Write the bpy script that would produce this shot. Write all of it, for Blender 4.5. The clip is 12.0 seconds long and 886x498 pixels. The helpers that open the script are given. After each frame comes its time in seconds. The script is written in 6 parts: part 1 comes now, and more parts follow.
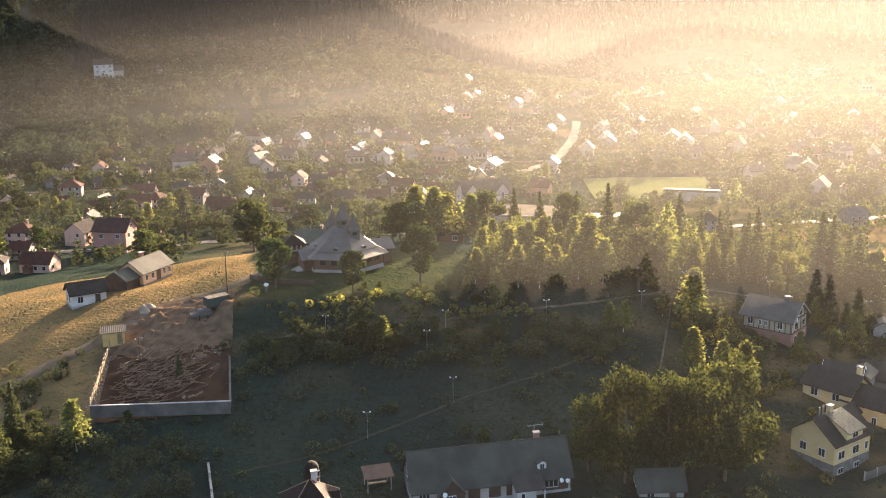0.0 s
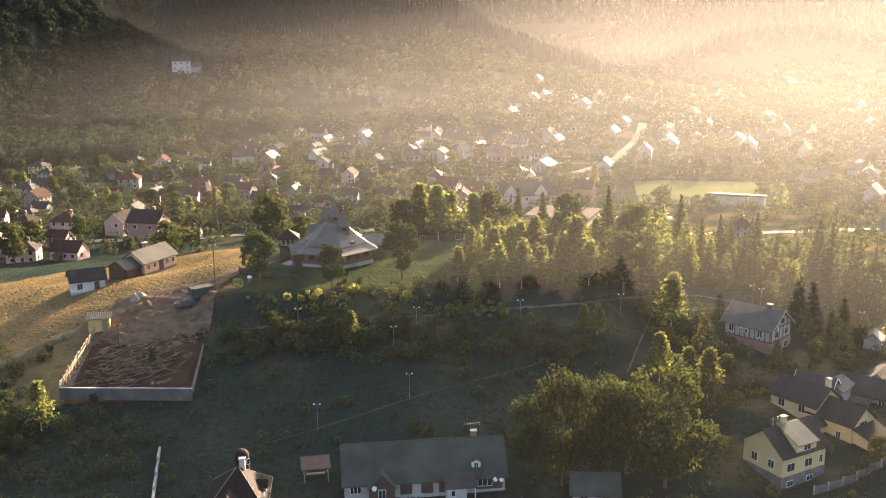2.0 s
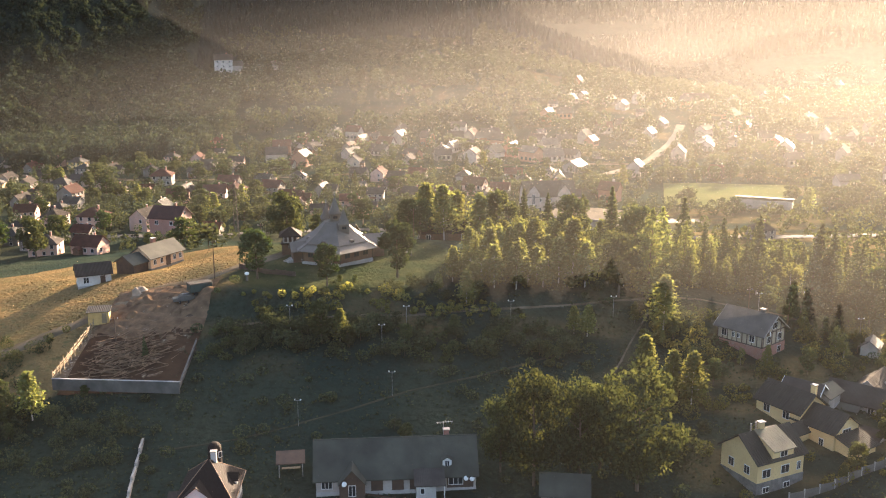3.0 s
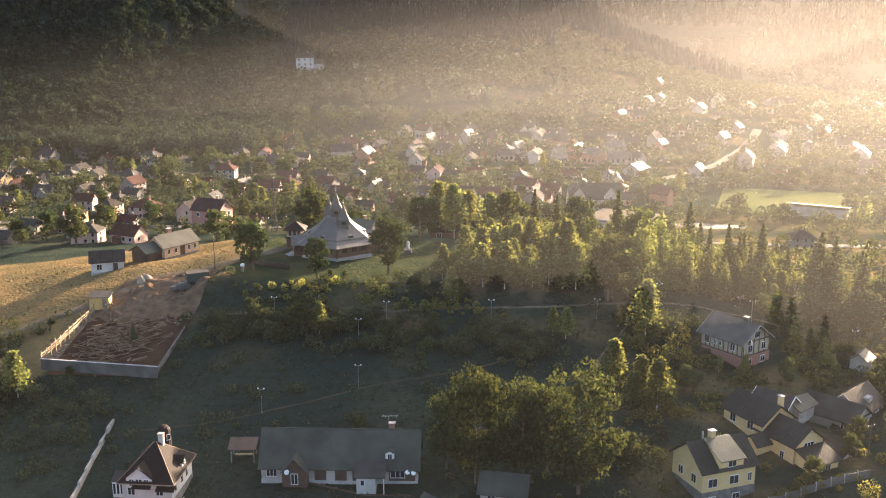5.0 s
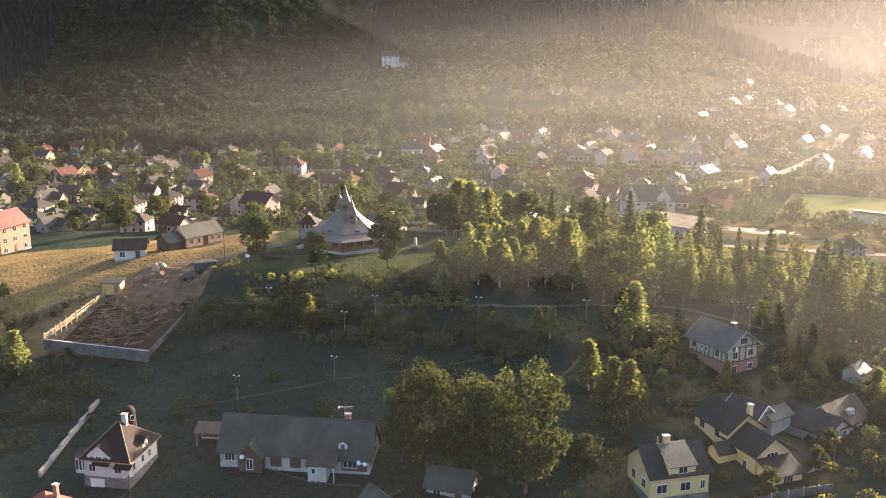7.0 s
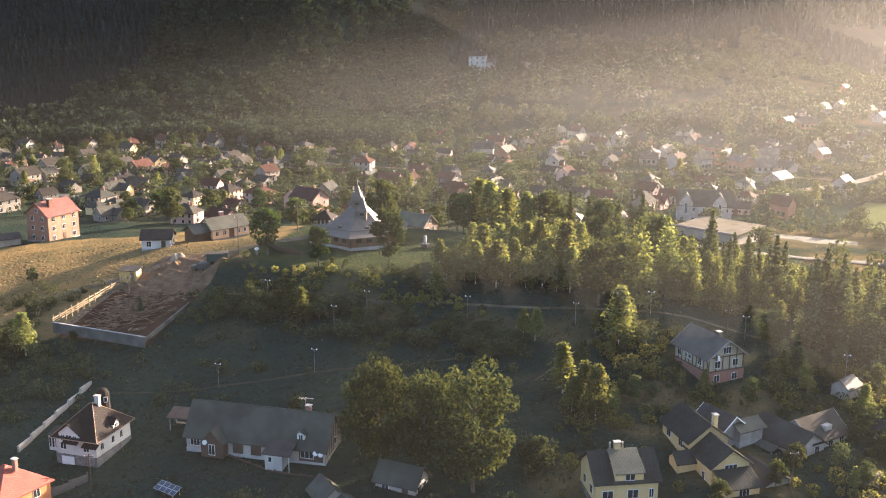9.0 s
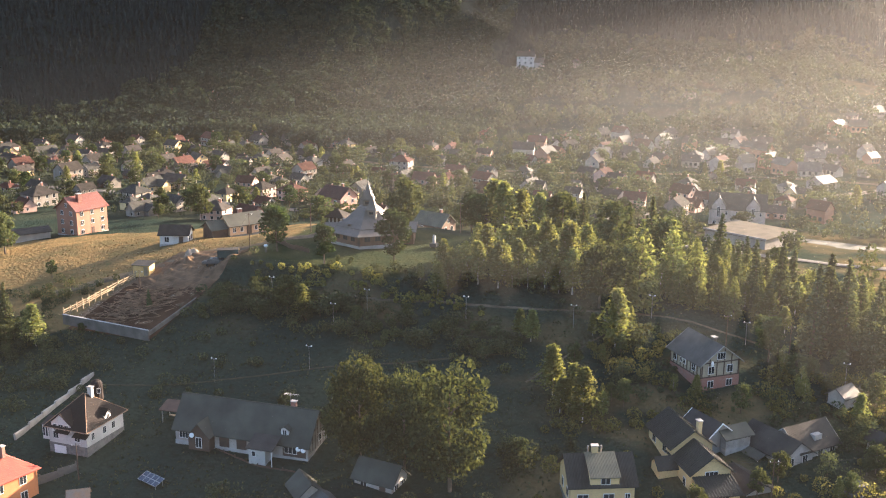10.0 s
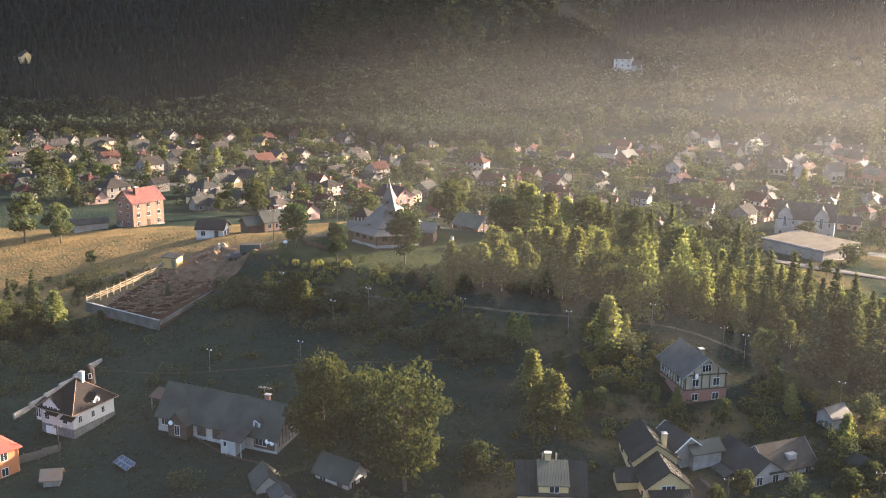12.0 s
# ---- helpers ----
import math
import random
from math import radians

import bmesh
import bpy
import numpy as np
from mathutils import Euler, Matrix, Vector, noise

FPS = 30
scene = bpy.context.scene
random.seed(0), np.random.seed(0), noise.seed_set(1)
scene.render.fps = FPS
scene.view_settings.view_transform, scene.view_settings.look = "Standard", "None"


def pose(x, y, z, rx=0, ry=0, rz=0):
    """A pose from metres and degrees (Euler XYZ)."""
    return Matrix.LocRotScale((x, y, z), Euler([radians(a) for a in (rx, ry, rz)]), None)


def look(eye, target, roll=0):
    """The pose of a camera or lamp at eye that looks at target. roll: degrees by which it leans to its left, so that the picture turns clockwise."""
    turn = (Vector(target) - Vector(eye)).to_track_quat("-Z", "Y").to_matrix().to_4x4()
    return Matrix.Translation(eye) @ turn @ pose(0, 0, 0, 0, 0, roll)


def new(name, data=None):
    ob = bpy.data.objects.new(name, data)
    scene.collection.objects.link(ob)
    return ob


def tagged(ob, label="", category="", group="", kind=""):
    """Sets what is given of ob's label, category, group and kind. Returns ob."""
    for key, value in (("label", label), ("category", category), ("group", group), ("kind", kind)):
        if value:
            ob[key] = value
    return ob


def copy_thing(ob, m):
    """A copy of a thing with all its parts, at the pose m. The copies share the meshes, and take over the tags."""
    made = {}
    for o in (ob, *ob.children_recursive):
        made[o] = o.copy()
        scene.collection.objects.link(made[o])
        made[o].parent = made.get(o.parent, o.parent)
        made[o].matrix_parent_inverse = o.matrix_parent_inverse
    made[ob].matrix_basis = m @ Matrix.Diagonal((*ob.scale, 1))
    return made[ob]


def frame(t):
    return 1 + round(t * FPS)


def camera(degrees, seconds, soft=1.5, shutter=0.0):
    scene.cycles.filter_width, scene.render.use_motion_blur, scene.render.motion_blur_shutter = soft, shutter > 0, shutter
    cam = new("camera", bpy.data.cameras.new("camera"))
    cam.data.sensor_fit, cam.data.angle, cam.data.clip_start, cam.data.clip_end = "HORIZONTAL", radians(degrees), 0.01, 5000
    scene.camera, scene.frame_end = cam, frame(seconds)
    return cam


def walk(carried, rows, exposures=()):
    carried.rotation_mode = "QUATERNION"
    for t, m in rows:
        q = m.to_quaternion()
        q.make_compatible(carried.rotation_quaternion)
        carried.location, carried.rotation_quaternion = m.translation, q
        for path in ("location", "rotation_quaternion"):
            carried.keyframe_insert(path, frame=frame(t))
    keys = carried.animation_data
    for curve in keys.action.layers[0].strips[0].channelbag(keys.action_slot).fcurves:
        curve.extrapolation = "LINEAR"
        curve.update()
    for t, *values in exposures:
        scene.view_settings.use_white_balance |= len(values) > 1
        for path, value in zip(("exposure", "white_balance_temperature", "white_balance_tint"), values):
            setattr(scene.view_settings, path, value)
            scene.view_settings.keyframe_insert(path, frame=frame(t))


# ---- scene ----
cam = camera(46.0, 12.0, soft=1.1)
PATH = [
    (0, (-45.782, -138.372, 50.318), (-45.581, -136.44, 49.84), -0.6),
    (0.5, (-40.539, -139.171, 50.301), (-40.382, -137.235, 49.823), -0.6),
    (1, (-35.435, -139.728, 50.121), (-35.322, -137.789, 49.644), -0.5),
    (1.5, (-30.185, -140.247, 50.027), (-30.12, -138.305, 49.552), -0.5),
    (2, (-25.007, -140.896, 50.163), (-24.99, -138.954, 49.686), -0.4),
    (2.5, (-19.708, -141.313, 50.213), (-19.741, -139.371, 49.736), -0.4),
    (3, (-14.504, -141.695, 50.289), (-14.587, -139.754, 49.812), -0.3),
    (5, (6.523, -141.283, 50.138), (6.243, -139.36, 49.662), -0.0),
    (5.5, (11.775, -140.867, 50.068), (11.445, -138.953, 49.592), -0.0),
    (6, (16.919, -140.131, 49.965), (16.538, -138.227, 49.489), 0.1),
    (6.5, (22.218, -139.481, 49.924), (21.784, -137.587, 49.448), 0.1),
    (7, (27.338, -138.449, 49.916), (26.852, -136.568, 49.439), 0.1),
    (9, (47.693, -133.145, 49.915), (47.004, -131.329, 49.438), 0.3),
    (9.5, (52.692, -131.294, 49.978), (51.949, -129.5, 49.499), 0.3),
    (10, (57.688, -129.355, 50.035), (56.892, -127.583, 49.557), 0.4),
    (10.5, (62.563, -127.275, 50.164), (61.714, -125.529, 49.687), 0.4),
    (11, (67.369, -124.978, 50.243), (66.469, -123.257, 49.765), 0.4),
    (11.5, (72.175, -122.456, 50.311), (71.223, -120.762, 49.834), 0.5),
    (12, (76.835, -119.883, 50.397), (75.834, -118.218, 49.919), 0.5),
]
walk(cam, [(t, look(eye, target, roll)) for t, eye, target, roll in PATH], exposures=[(0.0, 3.16, 6350, 15), (6.0, 3.22, 6100, 15), (12.0, 3.12, 5650, 13)])

# ---- light ----
SUN_AZ, SUN_EL = 27.0, 13.0          # degrees clockwise from +y, degrees up
SUN_DIR = Vector((math.sin(radians(SUN_AZ)) * math.cos(radians(SUN_EL)), math.cos(radians(SUN_AZ)) * math.cos(radians(SUN_EL)), math.sin(radians(SUN_EL))))
world = bpy.data.worlds.new("sky")
scene.world = world
world.use_nodes = True
wn, wl = world.node_tree.nodes, world.node_tree.links
sky = wn.new("ShaderNodeTexSky")
sky.sky_type, sky.sun_disc = "NISHITA", False
sky.sun_elevation, sky.sun_rotation = radians(SUN_EL), radians(SUN_AZ)
sky.air_density, sky.dust_density, sky.ozone_density, sky.altitude = 1.0, 8.0, 1.0, 700
wl.new(sky.outputs[0], wn["Background"].inputs[0])
wn["Background"].inputs[1].default_value = 0.08
lamp = bpy.data.lights.new("sun", "SUN")
lamp.energy, lamp.angle, lamp.color = 5.0, radians(0.6), (1.0, 0.74, 0.48)
sun = new("sun", lamp)
sun.matrix_world = look(SUN_DIR * 500, (0, 0, 0))


# ---- materials ----
def material(name):
    m = bpy.data.materials.new(name)
    m.use_nodes = True
    return m, m.node_tree.nodes, m.node_tree.links, m.node_tree.nodes["Principled BSDF"]


def ramp_mix(n, l, fac, a, b):
    mix = n.new("ShaderNodeMix")
    mix.data_type = "RGBA"
    l.new(fac, mix.inputs[0])
    for k, v in ((6, a), (7, b)):
        if isinstance(v, tuple):
            mix.inputs[k].default_value = (*v, 1)
        else:
            l.new(v, mix.inputs[k])
    return mix.outputs[2]


def noise_fac(n, l, scale, detail=4, low=0.35, high=0.65, vec=None):
    t = n.new("ShaderNodeTexNoise")
    t.inputs["Scale"].default_value, t.inputs["Detail"].default_value = scale, detail
    if vec is not None:
        l.new(vec, t.inputs["Vector"])
    r = n.new("ShaderNodeMapRange")
    r.inputs[1].default_value, r.inputs[2].default_value = low, high
    l.new(t.outputs[0], r.inputs[0])
    return r.outputs[0]


def plain(name, a, b, rough=0.8, fine=6.0, coarse=0.7, metal=0.0, bump=0.15, tint=0.0, stripes=0.0, shine=0.25):
    """A surface of two close colours at two scales, with a fine relief; tint: how far each object's own colour strays;
    stripes: ribs per metre along the local x."""
    m, n, l, p = material(name)
    tc = n.new("ShaderNodeTexCoord").outputs["Object"]
    c = ramp_mix(n, l, noise_fac(n, l, coarse, 3, vec=tc), a, b)
    dark = tuple(v * 0.72 for v in a)
    f = n.new("ShaderNodeMath")
    f.operation = "MULTIPLY"
    f.inputs[1].default_value = 0.55
    l.new(noise_fac(n, l, fine, 6, 0.45, 0.75, tc), f.inputs[0])
    c = ramp_mix(n, l, f.outputs[0], c, dark)
    if tint:
        info = n.new("ShaderNodeObjectInfo")
        hsv = n.new("ShaderNodeHueSaturation")
        mr = n.new("ShaderNodeMapRange")
        mr.inputs[3].default_value, mr.inputs[4].default_value = 1 - tint, 1 + tint
        l.new(info.outputs["Random"], mr.inputs[0])
        l.new(mr.outputs[0], hsv.inputs["Value"])
        l.new(c, hsv.inputs["Color"])
        c = hsv.outputs[0]
    l.new(c, p.inputs["Base Color"])
    p.inputs["Roughness"].default_value, p.inputs["Metallic"].default_value = rough, metal
    p.inputs["Specular IOR Level"].default_value = shine
    if bump:
        bn = n.new("ShaderNodeBump")
        bn.inputs["Strength"].default_value, bn.inputs["Distance"].default_value = bump, 0.05
        if stripes:
            w = n.new("ShaderNodeTexWave")
            w.inputs["Scale"].default_value = stripes
            l.new(tc, w.inputs["Vector"])
            l.new(w.outputs[1], bn.inputs["Height"])
            bn.inputs["Strength"].default_value = 0.6
        else:
            l.new(noise_fac(n, l, fine * 3, 5, 0.2, 0.8, tc), bn.inputs["Height"])
        l.new(bn.outputs[0], p.inputs["Normal"])
    return m


def leafy(name, a, b, glow=0.45, through_tint=(1.35, 1.5, 0.5)):
    """Leaves: two greens, varied leaf by leaf and tree by tree; part of the light passes through."""
    m, n, l, p = material(name)
    geo, info = n.new("ShaderNodeNewGeometry"), n.new("ShaderNodeObjectInfo")
    c = ramp_mix(n, l, geo.outputs["Random Per Island"], a, b)
    hsv = n.new("ShaderNodeHueSaturation")
    mr = n.new("ShaderNodeMapRange")
    mr.inputs[3].default_value, mr.inputs[4].default_value = 0.75, 1.25
    l.new(info.outputs["Random"], mr.inputs[0])
    l.new(mr.outputs[0], hsv.inputs["Value"])
    hr = n.new("ShaderNodeMapRange")
    hr.inputs[3].default_value, hr.inputs[4].default_value = 0.485, 0.51
    l.new(info.outputs["Random"], hr.inputs[0])
    l.new(hr.outputs[0], hsv.inputs["Hue"])
    l.new(c, hsv.inputs["Color"])
    d, t, mx = n.new("ShaderNodeBsdfDiffuse"), n.new("ShaderNodeBsdfTranslucent"), n.new("ShaderNodeMixShader")
    l.new(hsv.outputs[0], d.inputs[0])
    warm = n.new("ShaderNodeMix")
    warm.data_type, warm.blend_type = "RGBA", "MULTIPLY"
    warm.inputs[0].default_value = 1
    warm.inputs[7].default_value = (*through_tint, 1)
    l.new(hsv.outputs[0], warm.inputs[6])
    l.new(warm.outputs[2], t.inputs[0])
    mx.inputs[0].default_value = glow
    l.new(d.outputs[0], mx.inputs[1])
    l.new(t.outputs[0], mx.inputs[2])
    l.new(mx.outputs[0], n["Material Output"].inputs[0])
    return m


def ground_material():
    m, n, l, p = material("meadow")
    pos = n.new("ShaderNodeNewGeometry").outputs["Position"]
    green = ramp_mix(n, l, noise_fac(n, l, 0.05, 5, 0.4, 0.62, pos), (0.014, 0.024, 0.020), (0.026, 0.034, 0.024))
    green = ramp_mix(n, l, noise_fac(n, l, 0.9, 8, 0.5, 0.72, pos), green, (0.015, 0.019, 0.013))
    dry = ramp_mix(n, l, noise_fac(n, l, 0.12, 6, 0.4, 0.6, pos), (0.160, 0.108, 0.048), (0.095, 0.074, 0.036))
    dry = ramp_mix(n, l, noise_fac(n, l, 0.7, 8, 0.52, 0.68, pos), dry, (0.10, 0.085, 0.038))
    soil = ramp_mix(n, l, noise_fac(n, l, 0.5, 8, 0.4, 0.6, pos), (0.13, 0.088, 0.058), (0.075, 0.052, 0.036))
    soil = ramp_mix(n, l, noise_fac(n, l, 2.2, 6, 0.55, 0.7, pos), soil, (0.30, 0.25, 0.19))
    # forest floor darkened and blued too, for the mountainside in shade
    forest = ramp_mix(n, l, noise_fac(n, l, 0.2, 6, 0.4, 0.6, pos), (0.015, 0.022, 0.020), (0.025, 0.033, 0.027))
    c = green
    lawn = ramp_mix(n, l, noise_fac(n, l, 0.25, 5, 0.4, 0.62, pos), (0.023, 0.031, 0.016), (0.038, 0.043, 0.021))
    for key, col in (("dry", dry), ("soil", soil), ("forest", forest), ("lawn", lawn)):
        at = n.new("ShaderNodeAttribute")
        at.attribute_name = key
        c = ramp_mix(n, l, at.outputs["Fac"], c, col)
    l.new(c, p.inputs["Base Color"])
    p.inputs["Roughness"].default_value = 0.95
    p.inputs["Specular IOR Level"].default_value = 0.0
    bn = n.new("ShaderNodeBump")
    bn.inputs["Strength"].default_value, bn.inputs["Distance"].default_value = 0.8, 0.35
    l.new(noise_fac(n, l, 1.3, 8, 0.2, 0.8, pos), bn.inputs["Height"])
    l.new(bn.outputs[0], p.inputs["Normal"])
    return m


def brick_wall_material(name, a, b, mortar):
    m, n, l, p = material(name)
    tc = n.new("ShaderNodeTexCoord").outputs["Object"]
    br = n.new("ShaderNodeTexBrick")
    br.inputs["Color1"].default_value, br.inputs["Color2"].default_value, br.inputs["Mortar"].default_value = (*a, 1), (*b, 1), (*mortar, 1)
    br.inputs["Scale"].default_value = 4
    sw = n.new("ShaderNodeMapping")
    sw.inputs["Rotation"].default_value = (radians(90), 0, 0)
    l.new(tc, sw.inputs[0])
    l.new(sw.outputs[0], br.inputs["Vector"])
    l.new(ramp_mix(n, l, noise_fac(n, l, 0.8, 5, vec=tc), br.outputs[0], a), p.inputs["Base Color"])
    p.inputs["Roughness"].default_value = 0.9
    return m


M_GROUND = ground_material()
M_SOIL = plain("dug_soil", (0.066, 0.039, 0.024), (0.038, 0.024, 0.017), 0.95, 3, 0.35, bump=0.6, shine=0.0)
M_SAND = plain("pale_sand", (0.28, 0.215, 0.15), (0.20, 0.15, 0.105), 0.95, 3, 0.5, bump=0.4)
# tan dug earth with the sunlight on it put into the colour
M_SUNLIT_EARTH = plain("sunlit_tan_earth", (0.15, 0.098, 0.060), (0.085, 0.056, 0.036), 0.95, 2.5, 0.6, bump=0.6, shine=0.0)
M_TRACK = plain("gravel_track", (0.12, 0.098, 0.070), (0.06, 0.05, 0.035), 0.95, 2, 0.3, bump=0.4, shine=0.0)
M_ASPHALT = plain("asphalt", (0.09, 0.085, 0.08), (0.06, 0.058, 0.055), 0.9, 3, 0.3, shine=0.05)
M_PITCH = plain("mown_grass", (0.066, 0.078, 0.032), (0.095, 0.098, 0.042), 0.95, 0.8, 0.05, shine=0.0)
M_CONCRETE = plain("concrete", (0.33, 0.31, 0.29), (0.22, 0.21, 0.20), 0.9, 3, 0.5, tint=0.12)
M_OLDCONCRETE = plain("old_concrete", (0.115, 0.105, 0.092), (0.07, 0.065, 0.058), 0.95, 3, 0.5)
M_WHITE = plain("white_render", (0.48, 0.455, 0.42), (0.36, 0.34, 0.315), 0.85, 4, 0.4, tint=0.12)
M_CREAM = plain("cream_render", (0.60, 0.43, 0.21), (0.52, 0.365, 0.175), 0.85, 4, 0.4, tint=0.08)
M_PINK = plain("pink_render", (0.46, 0.30, 0.24), (0.38, 0.25, 0.20), 0.85, 4, 0.4, tint=0.1)
M_ORANGE = plain("orange_render", (0.40, 0.155, 0.062), (0.34, 0.13, 0.055), 0.85, 4, 0.4)
M_SALMON = plain("salmon_render", (0.25, 0.125, 0.082), (0.21, 0.105, 0.070), 0.85, 4, 0.4)
M_R_DEEP = plain("deep_red_tiles", (0.14, 0.045, 0.033), (0.10, 0.034, 0.026), 0.6, 4, 0.5, stripes=1.6)
M_R_BRIGHT = plain("bright_red_tiles", (0.26, 0.052, 0.032), (0.20, 0.042, 0.028), 0.6, 4, 0.5, stripes=1.6)
M_CHURCH = plain("church_sheet_metal", (0.118, 0.100, 0.084), (0.085, 0.072, 0.060), 0.6, 2, 0.4)
M_VILLAGE = plain("grey_white_render", (0.225, 0.20, 0.168), (0.16, 0.142, 0.12), 0.9, 4, 0.4, tint=0.4)
M_STONE = plain("grey_rubble_base", (0.16, 0.15, 0.135), (0.09, 0.085, 0.08), 0.95, 2.2, 1.5, bump=0.6)
M_DINGY = plain("dingy_plaster", (0.36, 0.32, 0.285), (0.26, 0.225, 0.20), 0.9, 3, 0.5)
M_TAN = plain("tan_render", (0.50, 0.33, 0.20), (0.43, 0.28, 0.17), 0.85, 4, 0.4)
M_BRICK = brick_wall_material("red_brick", (0.24, 0.105, 0.075), (0.17, 0.075, 0.055), (0.26, 0.22, 0.19))
M_GREYWALL = plain("grey_render", (0.30, 0.27, 0.235), (0.23, 0.205, 0.18), 0.9, 4, 0.6)
M_LOG = plain("brown_boards", (0.13, 0.072, 0.045), (0.085, 0.05, 0.034), 0.7, 5, 0.8, stripes=2.0)
M_DARKWOOD = plain("dark_wood", (0.08, 0.05, 0.035), (0.05, 0.033, 0.025), 0.8, 5, 0.8)
M_RAWWOOD = plain("raw_timber", (0.23, 0.17, 0.105), (0.16, 0.12, 0.075), 0.8, 6, 0.8, tint=0.15)
M_PLY = plain("yellow_board", (0.52, 0.34, 0.13), (0.42, 0.27, 0.10), 0.7, 6, 0.8)
M_GREYWOOD = plain("grey_timber", (0.30, 0.28, 0.25), (0.20, 0.18, 0.16), 0.85, 6, 0.8, tint=0.15)
M_R_DARK = plain("dark_metal_tiles", (0.043, 0.041, 0.035), (0.029, 0.028, 0.024), 0.6, 4, 0.5, tint=0.2, stripes=1.6, shine=0.08)
M_R_BROWN = plain("brown_metal_tiles", (0.015, 0.0105, 0.0095), (0.011, 0.008, 0.0075), 0.8, 4, 0.5, stripes=1.6, shine=0.12)
M_R_GREY = plain("grey_slate_sheets", (0.050, 0.044, 0.039), (0.034, 0.030, 0.027), 0.8, 3, 0.5, tint=0.3, stripes=1.2, shine=0.02)
M_R_RED = plain("red_metal_tiles", (0.074, 0.034, 0.026), (0.050, 0.025, 0.020), 0.7, 4, 0.5, tint=0.3, stripes=1.6, shine=0.02)
M_R_ZINC = plain("galvanised_sheet", (0.074, 0.069, 0.062), (0.05, 0.047, 0.043), 0.72, 3, 0.5, metal=0.05, tint=0.5, stripes=1.0, shine=0.1)
M_R_OLD = plain("old_asbestos_sheets", (0.066, 0.065, 0.050), (0.034, 0.034, 0.027), 0.85, 1.2, 0.25, bump=0.3)
M_R_YELLOW = plain("olive_metal_tiles", (0.10, 0.095, 0.062), (0.07, 0.066, 0.045), 0.7, 4, 0.5, stripes=1.6)
M_FRAME = plain("white_frame", (0.60, 0.59, 0.57), (0.52, 0.51, 0.49), 0.5, 4, 1, bump=0)
M_BARK = plain("bark", (0.11, 0.08, 0.055), (0.06, 0.045, 0.033), 0.95, 5, 1, bump=0.5)
M_BIRCH = plain("birch_bark", (0.55, 0.52, 0.47), (0.30, 0.27, 0.24), 0.9, 4, 1.5)
M_STEEL = plain("grey_steel", (0.35, 0.35, 0.35), (0.25, 0.25, 0.25), 0.5, 4, 1, metal=0.6)
M_PAPER = plain("white_paint", (0.78, 0.78, 0.76), (0.70, 0.70, 0.68), 0.4, 4, 1, bump=0)
M_RUSTY = plain("dark_rusted_steel", (0.07, 0.055, 0.045), (0.045, 0.036, 0.03), 0.8, 3, 1.2)
M_TYRE = plain("black_rubber", (0.025, 0.025, 0.025), (0.018, 0.018, 0.018), 0.9, 4, 1, bump=0)
M_RUST = plain("rusty_sheet", (0.26, 0.15, 0.085), (0.20, 0.15, 0.115), 0.8, 3, 1.2)
M_GLASS, _n, _l, _p = material("window_glass")
_p.inputs["Base Color"].default_value, _p.inputs["Roughness"].default_value = (0.02, 0.024, 0.028, 1), 0.08
L_BROAD = leafy("broad_leaves", (0.036, 0.048, 0.026), (0.070, 0.076, 0.037), 0.30, (1.5, 1.5, 0.8))
L_GREAT = leafy("great_tree_leaves", (0.024, 0.034, 0.019), (0.054, 0.062, 0.029), 0.32, (1.6, 1.5, 0.75))
L_DARK = leafy("dark_leaves", (0.024, 0.038, 0.018), (0.046, 0.058, 0.026), 0.22, (1.3, 1.4, 0.6))
L_YELLOW = leafy("yellowing_leaves", (0.078, 0.094, 0.040), (0.140, 0.138, 0.060), 0.45, (1.45, 1.45, 0.75))
L_SPRUCE = leafy("spruce_needles", (0.040, 0.050, 0.032), (0.078, 0.084, 0.048), 0.36, (1.5, 1.5, 0.8))
# the mountainside's shade is put into this colour: darker, bluer needles
L_SHADED_SPRUCE = leafy("shaded_spruce_needles", (0.012, 0.018, 0.018), (0.015, 0.021, 0.022), 0.03, (1.3, 1.4, 0.7))
L_SLOPE = leafy("slope_wood_leaves", (0.022, 0.032, 0.025), (0.038, 0.048, 0.034), 0.18, (1.35, 1.35, 0.75))
# brighter copy of the shrub leaves, low sunlight put into the colour
L_SUNLIT_BUSH = leafy("sunlit_bush_leaves", (0.075, 0.085, 0.036), (0.17, 0.155, 0.066), 0.5, (1.6, 1.6, 0.75))
L_PINE = leafy("larch_needles", (0.070, 0.086, 0.038), (0.130, 0.132, 0.060), 0.44, (1.55, 1.55, 0.8))
L_SHRUB = leafy("shrub_leaves", (0.028, 0.038, 0.025), (0.060, 0.066, 0.038), 0.30, (1.5, 1.48, 0.8))
L_FAR = leafy("far_wood_leaves", (0.026, 0.034, 0.024), (0.048, 0.054, 0.034), 0.22, (1.4, 1.38, 0.8))


# ---- mesh helpers ----
def part(name, bm, mat, parent=None, label="", kind=""):
    me = bpy.data.meshes.new(name)
    bm.to_mesh(me)
    bm.free()
    me.materials.append(mat)
    ob = new(name, me)
    if parent is not None:
        ob.parent = parent
    return tagged(ob, label, kind=kind)


def raw(name, verts, faces, mat, parent=None, label="", kind="", smooth=False):
    me = bpy.data.meshes.new(name)
    me.from_pydata(verts, [], faces)
    me.materials.append(mat)
    if smooth:
        me.polygons.foreach_set("use_smooth", [True] * len(me.polygons))
    ob = new(name, me)
    if parent is not None:
        ob.parent = parent
    return tagged(ob, label, kind=kind)


def thing(name, m, label, category, group="", kind=""):
    ob = new(name)
    ob.empty_display_size = 0.2
    ob.matrix_basis = m
    return tagged(ob, label, category, group, kind)


